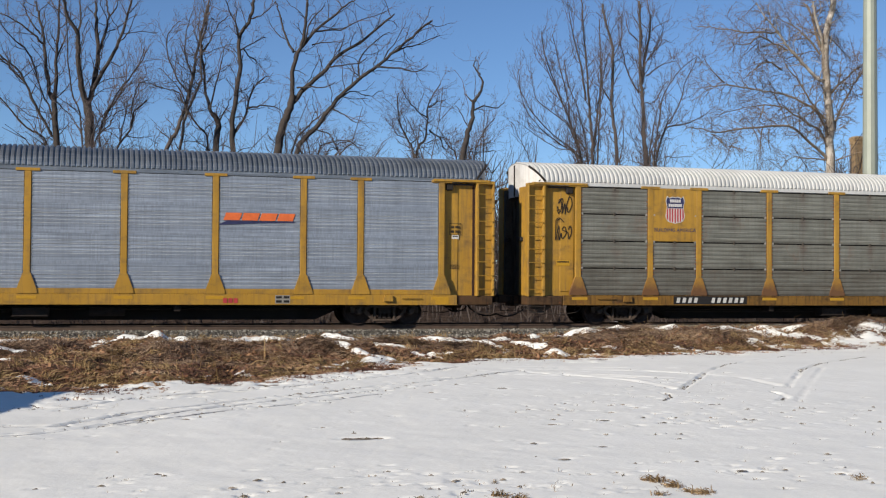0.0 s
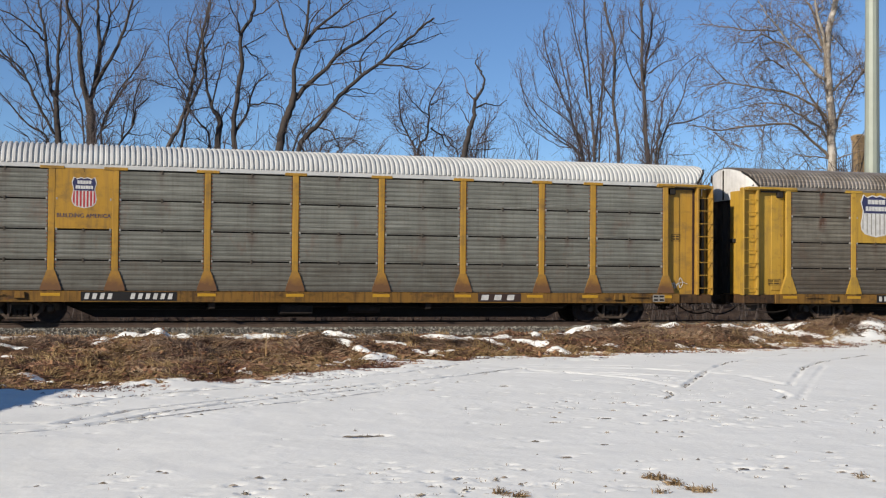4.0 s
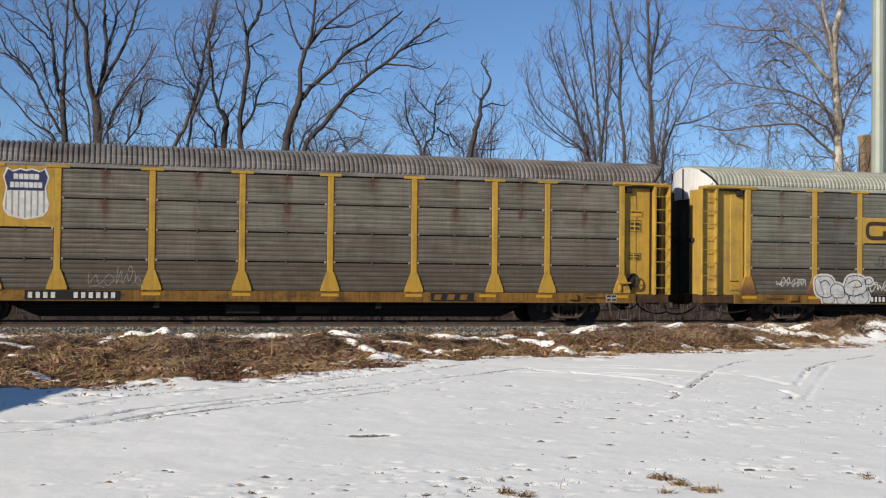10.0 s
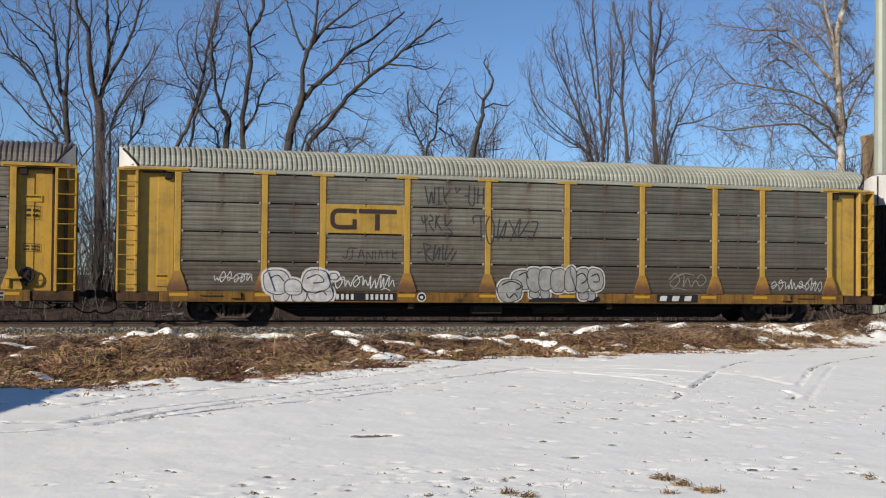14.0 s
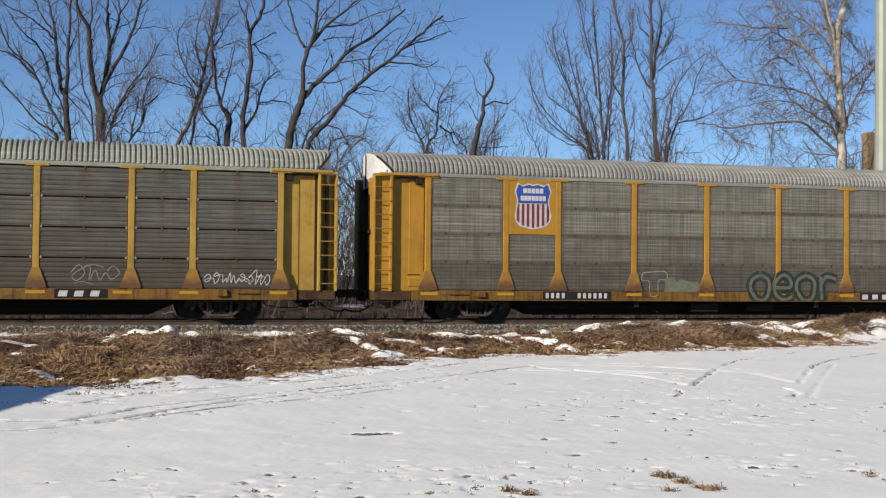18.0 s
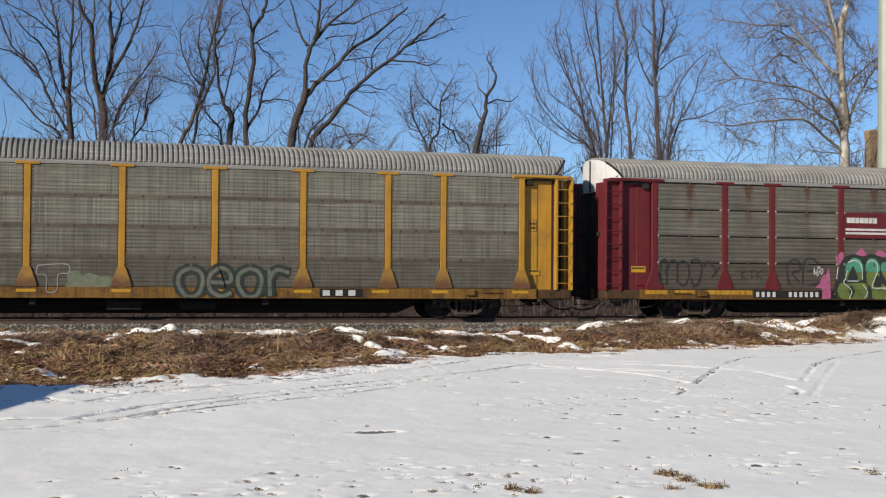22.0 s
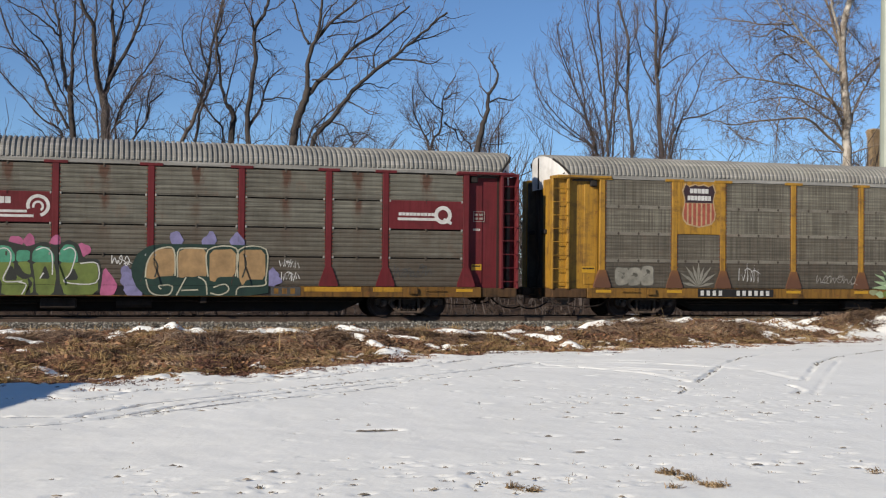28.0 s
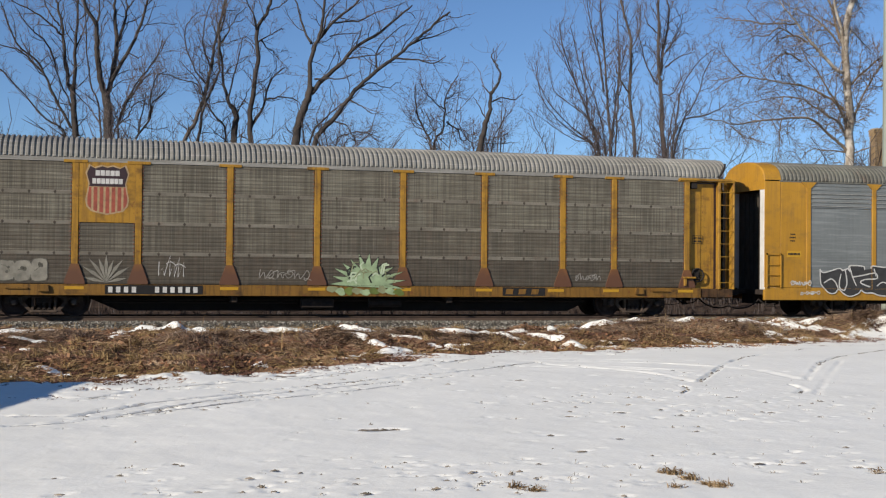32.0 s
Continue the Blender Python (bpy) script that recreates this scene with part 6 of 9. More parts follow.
        part("roof_hood", m, YELLOW_NEW, car, "orange-yellow rounded roof hood", at=turn)
        for sgn in (-1, 1):
            part("corner_post", Mesh().box(-HALF + 0.002, -HALF + 0.50, sgn * 1.535, sgn * 1.14, 0.98, 4.62, 0.015), WHITE, car, "white corner post", at=turn)
            part("door_track", Mesh().box(-HALF - 0.02, -HALF + 0.02, sgn * 1.22, sgn * 1.17, 1.0, 4.6, 0.01), IRON, car, at=turn)
        # door coloured dark for the shade thrown by the car ahead
        m = Mesh().box(-HALF + 0.452, -HALF + 0.50, -1.139, 1.139, 0.98, 4.62, 0.01)
        d = part("end_door", m, DARK_FITTING_SHADE, car, "ribbed end door, coloured dark as in shade", at=turn)
        for k in range(7):
            part("door_rib", once("dark_rib", lambda: Mesh().box(-HALF + 0.41, -HALF + 0.455, 0, 0.08, 1.05, 4.55, 0.01).data("door_rib", DARK_FITTING_SHADE)), DARK_FITTING_SHADE, d, at=pose(0, -1.02 + 0.33 * k, 0))
        part("door_head", Mesh().box(-HALF + 0.006, -HALF + 0.05, -1.50, 1.50, 4.62, 4.97, 0.01), YELLOW_NEW, car, at=turn)
        part("coupler", shared["coupler"], IRON, car, at=turn)
        part("air_hose", shared["hose"], BLACK, car, at=turn)
    for x in (-10.3, 10.3):
        make_truck(car, x)
    sprayed(car, SPRAY_TAR, 1, (-11.40, 1.74), (-11.23, 1.62), (-10.61, 1.78), (-10.45, 1.71), (-10.23, 1.78), (-10.13, 1.65), (-10.18, 1.87), (-9.60, 1.87), (-9.52, 1.74), (-9.24, 1.77), (-9.19, 1.88), (-8.58, 1.83), (-8.14, 1.87), (-7.64, 1.67), (-7.62, 1.16), (-7.84, 0.80), (-8.38, 0.76), (-8.92, 0.79), (-9.21, 0.88), (-9.50, 0.88), (-9.71, 0.99), (-9.81, 0.86), (-10.18, 0.75), (-10.46, 0.87), (-10.64, 1.02), (-10.80, 0.87), (-11.06, 0.88), (-11.29, 1.12), (-11.37, 1.26), posts=posts, feet=False)
    line_of(car, DECAL_WHITE, 2, 0.045, (-11.40, 1.74), (-11.23, 1.62), (-10.61, 1.78), (-10.45, 1.71), (-10.23, 1.78), posts=posts, feet=False)
    line_of(car, DECAL_WHITE, 3, 0.045, (-10.23, 1.78), (-10.13, 1.65), (-10.18, 1.87), (-9.60, 1.87), (-9.52, 1.74), posts=posts, feet=False)
    line_of(car, DECAL_WHITE, 4, 0.045, (-9.24, 1.77), (-9.19, 1.88), (-8.58, 1.83), (-8.14, 1.87), (-7.64, 1.67), (-7.62, 1.16), (-7.84, 0.80), (-8.38, 0.76), (-8.92, 0.79), (-9.21, 0.88), (-9.50, 0.88), (-9.71, 0.99), posts=posts, feet=False)
    line_of(car, DECAL_WHITE, 5, 0.045, (-9.71, 0.99), (-9.81, 0.86), (-10.18, 0.75), (-10.46, 0.87), (-10.64, 1.02), (-10.80, 0.87), (-11.06, 0.88), (-11.29, 1.12), (-11.37, 1.26), (-11.40, 1.74), posts=posts, feet=False)
    line_of(car, DECAL_WHITE, 6, 0.045, (-11.23, 1.24), (-10.94, 1.39), (-10.75, 1.26), (-10.64, 1.04), posts=posts, feet=False)
    line_of(car, DECAL_WHITE, 7, 0.045, (-10.52, 1.58), (-10.60, 1.14), (-10.42, 0.97), (-10.27, 1.23), (-10.35, 1.75), posts=posts, feet=False)
    line_of(car, DECAL_WHITE, 8, 0.045, (-10.06, 1.46), (-9.60, 1.53), (-9.08, 1.62), (-9.00, 1.42), (-9.50, 1.38), (-9.70, 1.26), (-9.29, 1.10), posts=posts, feet=False)
    line_of(car, DECAL_WHITE, 9, 0.045, (-10.16, 1.85), (-10.03, 1.46), (-9.87, 1.13), posts=posts, feet=False)
    line_of(car, DECAL_WHITE, 10, 0.045, (-9.14, 1.78), (-9.04, 1.49), posts=posts, feet=False)
    line_of(car, DECAL_WHITE, 11, 0.045, (-9.00, 1.13), (-8.80, 1.27), (-8.59, 1.22), (-8.53, 0.81), posts=posts, feet=False)
    line_of(car, DECAL_WHITE, 12, 0.045, (-8.38, 1.66), (-8.23, 1.32), (-7.94, 1.41), posts=posts, feet=False)
    line_of(car, DECAL_WHITE, 13, 0.045, (-8.23, 1.15), (-7.89, 1.07), posts=posts, feet=False)
    scribble(car, DECAL_WHITE, L + 1.05, L + 1.9, 1.12, 1.34, 122, 5, 0.035, -1.56)
    scribble(car, DECAL_WHITE, L + 1.4, L + 2.3, 0.78, 0.95, 123, 4, 0.03, -1.56)
    part("notice", Mesh().box(L + 0.92, L + 1.50, -1.552, -1.54, 2.17, 2.40), REFLECTOR, car)
    tagged(part("notice_text", bars(Mesh(), L + 0.97, 2.25, 0.48, 0.07, [1] * 9, -1.557), DECAL_BLACK, car), kind="stuff")
    tagged(part("notice_text", bars(bars(bars(Mesh(), L + 1.05, 2.98, 0.22, 0.05, [1] * 3, -1.55), L + 1.02, 2.86, 0.26, 0.05, [1] * 4, -1.55), L + 1.05, 2.74, 0.2, 0.05, [1] * 3, -1.55), DECAL_BLACK, car), kind="stuff")


last_car(X0 + 7 * PITCH)


# ---------------------------------------------------------------- ground, snow, dead grass
def value_noise(x, y, seed):
    """Smooth random heights between 0 and 1 on a unit lattice."""
    xi, yi = np.floor(x), np.floor(y)
    fx, fy = x - xi, y - yi
    fx, fy = fx * fx * (3 - 2 * fx), fy * fy * (3 - 2 * fy)

    def h(a, b):
        v = np.sin(a * 127.1 + b * 311.7 + seed * 74.7) * 43758.5453
        return v - np.floor(v)
    return (h(xi, yi) * (1 - fx) + h(xi + 1, yi) * fx) * (1 - fy) + (h(xi, yi + 1) * (1 - fx) + h(xi + 1, yi + 1) * fx) * fy


def fractal(x, y, seed, octaves=4):
    out, amp, total = 0, 1.0, 0
    for o in range(octaves):
        out = out + amp * value_noise(x * 2 ** o, y * 2 ** o, seed + o)
        total += amp
        amp *= 0.5
    return out / total


EDGE_X = (-40, -3, 0.0, 1.5, 3.2, 5.4, 7.3, 10, 13, 16, 21, 28, 45, 90)
EDGE_Y = (18, 21.0, 21.4, 22.6, 24.2, 26.2, 28.2, 29.8, 30.2, 31.4, 33.8, 36.0, 36.8, 37)


def edge(x):
    """Where the mown field meets the rough grass along the railway."""
    return np.interp(x, EDGE_X, EDGE_Y)


def step01(a, b, v):
    k = np.clip((v - a) / (b - a), 0, 1)
    return k * k * (3 - 2 * k)


def ground_z(x, y):
    field = -0.15 - 0.0125 * np.clip(y, -60, 40) - 0.058 * (1 - step01(13.0, 26.0, y))
    e = edge(x)
    bank = step01(0, 1, (y - e) / np.maximum(37.2 - e, 0.5))
    rough = step01(0.0, 1.5, y - e) * (1 - step01(37.0, 38.2, y))
    z = field + bank * (-0.34 + 0.25 * step01(13.0, 19.0, x) - field)
    z = z + rough * (0.28 * (fractal(x * 0.45 + 3, y * 0.6, 5, 3) - 0.5) + 0.32 * (fractal(x * 1.5, y * 1.3, 9, 3) - 0.5) + 0.13 * (fractal(x * 3.4, y * 2.6, 15, 2) - 0.5))
    for cx, cy, rx, ry, h in MOUNDS:
        z = z + h * np.exp(-((x - cx) / rx) ** 2 - ((y - cy) / ry) ** 2)
    # the heaps stay below the crest along the ballast
    top = 1.43 - 0.0512 * y + 0.27 * step01(13.0, 19.0, x) + 9.0 * step01(23.5, 25.0, x) + 9.0 * (1 - step01(28.5, 30.0, y))
    z = np.where((y < 36.4) & (z > top), top + 0.35 * (z - top), z)
    if np.ndim(z):
        for ax, ay, bx, by, w, h in ALL_STREAKS:
            near = (x > min(ax, bx) - 1) & (x < max(ax, bx) + 1) & (y > min(ay, by) - 1) & (y < max(ay, by) + 1)
            if near.any():
                z[near] = z[near] + 0.28 * h * np.exp(-(to_segment(x[near], y[near], ax, ay, bx, by) / 0.30) ** 2)
    # ballast bed under the track
    d = np.abs(y - TRACK_Y)
    bed = -0.20 - np.clip(d - 1.75, 0, None) * 0.42
    z = np.where(d < 3.4, np.maximum(z, bed), z)
    far = step01(47.5, 57.0, y)
    z = np.where(y > 44, -0.55 + 0.85 * far + 0.25 * (fractal(x * 0.12, y * 0.12, 21, 2) - 0.5) * far, z)
    return z


MOUNDS = ((-1.3, 33.2, 1.0, 0.8, 0.26), (1.9, 30.4, 1.1, 0.8, 0.44), (3.3, 33.6, 1.1, 0.7, 0.36), (2.7, 28.7, 1.2, 0.5, -0.16), (3.0, 32.0, 1.1, 0.4, -0.14), (5.8, 31.8, 1.2, 1.0, 0.46), (8.8, 35.0, 1.2, 0.8, 0.22), (9.9, 32.6, 0.9, 0.8, 0.14),
          (14.6, 35.0, 1.9, 1.0, 0.20), (17.0, 36.2, 1.2, 0.7, 0.14), (19.6, 35.6, 1.6, 0.8, 0.16), (25.4, 37.0, 1.7, 0.8, 0.42))
# streaks of old snow on the bank, each on a low ridge: from, to, half width, height of the ridge
STREAKS = ((-2.62, 35.7, -2.19, 35.7, 0.22, 0.05), (-0.96, 33.5, -0.60, 33.0, 0.22, 0.07), (-2.29, 32.5, -1.30, 32.0, 0.22, 0.06), (-2.32, 31.2, -1.79, 30.8, 0.20, 0.05),
           (0.39, 36.3, 1.25, 36.2, 0.26, 0.12), (1.25, 36.2, 2.20, 35.8, 0.28, 0.13), (2.2, 35.8, 3.05, 35.2, 0.28, 0.12), (3.05, 35.2, 3.2, 34.6, 0.24, 0.08), (0.15, 33.0, 0.59, 33.7, 0.18, 0.05), (3.9, 36.4, 5.1, 37.0, 0.24, 0.12), (5.8, 37.0, 6.11, 36.9, 0.2, 0.05))
STREAKS_MIDDLE = ((6.15, 32.0, 6.41, 31.1, 0.20, 0.08), (7.5, 36.0, 8.11, 34.3, 0.24, 0.06), (8.2, 38.1, 9.7, 38.2, 0.22, 0.02), (6.60, 30.7, 6.97, 30.1, 0.22, 0.07), (6.97, 30.1, 7.36, 28.7, 0.24, 0.05), (7.15, 30.2, 7.44, 29.7, 0.2, 0.03),
                  (8.33, 34.0, 9.27, 33.3, 0.26, 0.07), (8.55, 32.1, 8.85, 31.5, 0.22, 0.05), (-1.15, 24.1, -0.75, 23.7, 0.25, 0.07), (1.69, 24.9, 1.85, 24.8, 0.2, 0.03), (2.28, 24.7, 3.12, 26.0, 0.22, 0.03))
STREAKS_FAR = ((10.4, 37.2, 11.36, 36.0, 0.30, 0.06), (11.36, 36.0, 11.7, 34.3, 0.34, 0.08), (12.38, 35.2, 12.86, 33.9, 0.28, 0.06), (13.6, 36.6, 13.22, 34.2, 0.24, 0.05), (15.9, 37.8, 17.6, 38.2, 0.26, 0.05), (17.6, 38.0, 19.2, 37.6, 0.30, 0.06),
               (19.6, 35.6, 22.6, 36.2, 0.26, 0.05), (22.1, 37.0, 23.62, 37.0, 0.22, 0.05), (20.39, 35.1, 20.81, 35.0, 0.2, 0.04), (21.1, 34.8, 22.1, 34.9, 0.22, 0.06), (22.1, 34.9, 21.95, 33.8, 0.2, 0.05), (23.6, 35.9, 24.0, 35.7, 0.2, 0.06),
               (23.96, 35.4, 25.41, 35.8, 0.26, 0.07), (25.2, 36.5, 26.4, 36.5, 0.24, 0.06), (8.9, 31.6, 9.2, 31.3, 0.2, 0.04))
STREAKS_THIN = ((-1.7, 36.7, 0.4, 36.4, 0.16, 0.03), (6.2, 37.6, 9.4, 37.7, 0.15, 0.03), (12.6, 37.6, 15.2, 37.7, 0.14, 0.03))
# the strip of snow that lies along the crest of the bank
STREAKS_CREST = ((-2.9, 36.5, -0.7, 36.7, 0.34, 0.05), (0.3, 36.7, 1.1, 36.8, 0.40, 0.36), (1.1, 36.8, 1.9, 36.8, 0.52, 0.46), (1.9, 36.8, 3.15, 36.5, 0.60, 0.42), (3.9, 36.8, 5.6, 37.0, 0.34, 0.24), (7.0, 36.9, 7.7, 36.3, 0.44, 0.10), (7.6, 36.9, 8.8, 36.2, 0.38, 0.08),
                 (10.1, 36.8, 11.3, 36.7, 0.62, 0.16), (11.3, 36.7, 12.5, 36.0, 0.70, 0.06), (13.6, 36.8, 14.3, 36.6, 0.44, 0.10), (14.3, 36.6, 15.4, 37.0, 0.36, 0.18), (15.4, 37.0, 16.6, 37.0, 0.50, 0.34), (17.0, 37.0, 18.6, 37.0, 0.48, 0.30),
                 (20.1, 36.8, 21.6, 36.6, 0.60, 0.08), (21.6, 36.6, 22.9, 36.3, 0.50, 0.10), (21.2, 37.1, 23.3, 37.2, 0.34, 0.10))
ALL_STREAKS = STREAKS + STREAKS_MIDDLE + STREAKS_FAR + STREAKS_THIN + STREAKS_CREST


def to_segment(x, y, ax, ay, bx, by):
    dx, dy = bx - ax, by - ay
    k = np.clip(((x - ax) * dx + (y - ay) * dy) / (dx * dx + dy * dy), 0, 1)
    return np.hypot(x - ax - k * dx, y - ay - k * dy)


def snow_cover(x, y):
    """How thickly snow lies; below zero the ground shows."""
    ragged = 1.7 * (fractal(x * 0.7, y * 0.9, 31, 4) - 0.5) + 1.5 * (fractal(x * 3.2, y * 2.0, 35, 4) - 0.5)
    c = (edge(x) - y) / 1.0 + ragged * 3.4
    for ax, ay, bx, by, w, h in ALL_STREAKS:
        near = (x > min(ax, bx) - 2) & (x < max(ax, bx) + 2) & (y > min(ay, by) - 2) & (y < max(ay, by) + 2)
        if near.any():
            c[near] = np.maximum(c[near], 0.85 - 1.3 * to_segment(x[near], y[near], ax, ay, bx, by) / (0.46 * w) + ragged[near] * 1.0)
    return c


NEAR_PRINTS = ((0.74, 10.11), (0.89, 10.3), (1.09, 10.05), (1.35, 10.06), (1.88, 10.38), (2.06, 10.25), (2.04, 9.74), (2.63, 9.8), (0.43, 10.32), (0.14, 11.17), (0.31, 11.24), (0.34, 11.47), (0.22, 11.64), (1.49, 11.09), (1.5, 10.48),
               (-0.41, 11.12), (0.7, 11.61), (0.64, 11.72), (2.75, 11.33), (1.22, 10.71), (2.86, 15.27), (3.1, 14.54), (0.94, 14.93), (-0.34, 10.22), (1.7, 9.8), (3.96, 11.35), (3.98, 11.01), (4.09, 10.32), (3.66, 10.63), (3.23, 10.69), (4.21, 9.64), (4.02, 9.11), (3.05, 9.96))
FAR_PRINTS = ((6.19, 16.86), (6.32, 16.02), (6.77, 16.58), (6.65, 15.2), (6.02, 13.71), (6.61, 13.56), (7.29, 14.7), (7.98, 14.8), (9.18, 16.89), (7.81, 14.09), (8.84, 15.77), (8.38, 15.66), (8.96, 16.29), (10.2, 16.01), (8.65, 14.76),
              (5.04, 14.83), (5.82, 14.94), (4.71, 11.75), (4.87, 13.08), (6.03, 10.51), (6.83, 10.09), (6.81, 9.74), (7.56, 11.4), (7.31, 15.36), (7.84, 17.2), (7.19, 16.17), (5.25, 16.76))


def footprints():
    """Where prints and scuffs lie in the field, and how big they are."""
    r = random.Random(8)
    prints = [(2.92, 14.02, 0.10), (3.05, 14.0, 0.12), (3.18, 14.0, 0.12), (3.3, 13.98, 0.07)]
    for x, y in NEAR_PRINTS:
        prints.append((x, y, r.uniform(0.04, 0.07)))
    for x, y in FAR_PRINTS:
        prints.append((x, y, r.uniform(0.05, 0.085)))
    for k in range(520):
        rr = r.uniform(0.03, 0.06)
        if k < 210:
            cx, cy = r.gauss(8.6, 1.7), r.gauss(16.4, 2.0)
        elif k < 290:
            cx, cy = r.gauss(3.2, 1.5), r.gauss(10.4, 0.7)
            rr = r.uniform(0.03, 0.055)
        elif k < 330:
            cx, cy = r.gauss(6.4, 0.5), r.gauss(10.6, 0.5)
            rr = r.uniform(0.02, 0.05)
        elif k < 400:
            cx, cy = r.uniform(3, 13), r.uniform(19, 27)
            rr = r.uniform(0.04, 0.10)
        else:
            cx, cy = r.uniform(-1.2, 12), r.uniform(8.8, 20)
            rr = r.uniform(0.015, 0.035)
        prints.append((cx, cy, rr))
    for path, depth, width in WHEEL_MARKS:
        if depth > 0.045 and path[0][0] < 7.5:      # the old wheel marks are trodden over
            for (ax, ay), (bx, by) in zip(path[:-1], path[1:]):
                for k in range(int(math.hypot(bx - ax, by - ay) / 0.16)):
                    f = r.random()
                    prints.append((ax + (bx - ax) * f + r.gauss(0, 0.16), ay + (by - ay) * f + r.gauss(0, 0.2), r.uniform(0.035, 0.08)))
    return prints


def snow_waves(x, y):
    """The gentle unevenness of the snow."""
    return 0.034 * (fractal(x * 0.5, y * 0.5, 41, 3) - 0.5) + 0.014 * (fractal(x * 2.3, y * 1.6, 43, 3) - 0.5) + 0.005 * (fractal(x * 7, y * 5, 47, 2) - 0.5)


def snow_relief(x, y):
    """Footprints, wheel marks and wind ripples in the field; the deepest reach the turf."""
    z = snow_waves(x, y)
    wob = np.clip(2.4 * fractal(x * 1.7, y * 1.7, 51, 3) - 0.55, 0.15, 1.3)
    for path, depth, width in WHEEL_MARKS:
        best = np.full(x.shape, 9.0)
        for (ax, ay), (bx, by) in zip(path[:-1], path[1:]):
            best = np.minimum(best, to_segment(x, y, ax, ay, bx, by))
        z = z - wob * depth * np.exp(-(best / width) ** 4) + (0.3 + 0.4 * wob) * 0.15 * depth * np.exp(-((best - 1.9 * width) / (0.7 * width)) ** 2)
    r = random.Random(9)
    for cx, cy, rr in footprints():
        if cy > edge(cx) - 0.5:
            continue
        dpt = r.uniform(0.012, 0.028)
        a = r.uniform(-0.5, 0.9)
        i0, i1 = np.searchsorted(x[0], (cx - 0.4, cx + 0.4))
        j0, j1 = np.searchsorted(y[:, 0], (cy - 0.4, cy + 0.4))
        if i1 > i0 and j1 > j0:
            u, v = x[j0:j1, i0:i1] - cx, y[j0:j1, i0:i1] - cy
            u, v = u * math.cos(a) + v * math.sin(a), v * math.cos(a) - u * math.sin(a)
            q = (u / (rr * 1.5)) ** 2 + (v / rr) ** 2
            z[j0:j1, i0:i1] += -dpt * np.exp(-q * q) + 0.004 * np.exp(-(np.sqrt(q) - 1.7) ** 2 * 5)
    return z


WHEEL_MARKS = (
    ([(8.81, 17.77), (9.2, 18.3), (9.33, 18.66), (9.4, 19.0)], 0.060, 0.050),
    ([(10.05, 19.62), (10.69, 20.58), (11.79, 22.22), (12.5, 23.31), (14.36, 25.82), (16.34, 27.68), (18.84, 29.84)], 0.062, 0.048),
    ([(10.61, 17.31), (11.1, 17.9), (11.25, 18.29), (11.4, 18.8)], 0.055, 0.048),
    ([(12.18, 19.61), (13.56, 21.57), (15.25, 23.98), (16.95, 25.86), (20, 28.4)], 0.058, 0.046),
    ([(10.84, 17.16), (12.97, 20.16), (16.35, 24.84)], 0.02, 0.045),
    ([(10.05, 19.7), (10.1, 21.9), (9.0, 24.4)], 0.025, 0.10), ([(12.2, 19.7), (12.7, 22.2), (11.5, 24.4)], 0.025, 0.10),
    ([(-1.15, 16.28), (-0.35, 16.31), (0.6, 17.65), (1.43, 18.36), (2.37, 19.26), (3.95, 20.54), (5.19, 21.61), (6.52, 22.53), (9, 25.0)], 0.065, 0.065),
    ([(-1.07, 15.19), (-0.58, 15.38), (0.21, 16.27), (1.21, 17.52), (2.27, 18.48), (3.38, 19.49), (6.0, 21.4)], 0.07, 0.06),
    ([(-0.85, 18.38), (-0.16, 18.69), (0.77, 20.0), (2.09, 20.89), (3.13, 21.45), (4.62, 22.87), (5.98, 23.92), (8.0, 26.4)], 0.06, 0.065),
    ([(0.0, 15.9), (1.2, 17.0), (2.6, 18.1), (4.8, 19.9)], 0.05, 0.05),
    ([(8.74, 25.6), (10.4, 24.9), (12.1, 23.9)], 0.022, 0.09), ([(7.85, 23.9), (9.2, 23.3), (10.45, 22.5)], 0.022, 0.09), ([(8.1, 26.8), (10.0, 26.2), (11.8, 25.2)], 0.022, 0.10),
    ([(8.9, 24.2), (10.1, 23.3), (11.2, 22.1)], 0.020, 0.08), ([(6.6, 23.0), (8.7, 24.0), (10.7, 24.2)], 0.018, 0.09))


def grid_mesh(name, xs, ys, height, material, keep=None):
    """A sheet over a grid of lines, with its height from a function."""
    X, Y = np.meshgrid(np.array(xs), np.array(ys))
    Z = height(X, Y)
    nx, ny = len(xs), len(ys)
    idx = np.arange(nx * ny).reshape(ny, nx)
    quads = np.stack([idx[:-1, :-1], idx[:-1, 1:], idx[1:, 1:], idx[1:, :-1]], -1).reshape(-1, 4)
    if keep is not None:
        ok = keep(X, Y).ravel()
        quads = quads[ok[quads].any(1)]
        used = np.unique(quads)
        new_id = np.full(nx * ny, -1)
        new_id[used] = np.arange(len(used))
        quads = new_id[quads]
        co = np.stack([X.ravel(), Y.ravel(), Z.ravel()], -1)[used]
    else:
        co = np.stack([X.ravel(), Y.ravel(), Z.ravel()], -1)
    me = bpy.data.meshes.new(name)
    me.vertices.add(len(co))
    me.vertices.foreach_set("co", co.ravel())
    me.loops.add(len(quads) * 4)
    me.loops.foreach_set("vertex_index", quads.ravel())
    me.polygons.add(len(quads))
    me.polygons.foreach_set("loop_start", np.arange(len(quads)) * 4)
    me.polygons.foreach_set("loop_total", np.full(len(quads), 4))
    me.polygons.foreach_set("use_smooth", np.ones(len(quads), bool))
    me.materials.append(material)
    me.update(calc_edges=True)
    me.validate()
    return new(name, me)


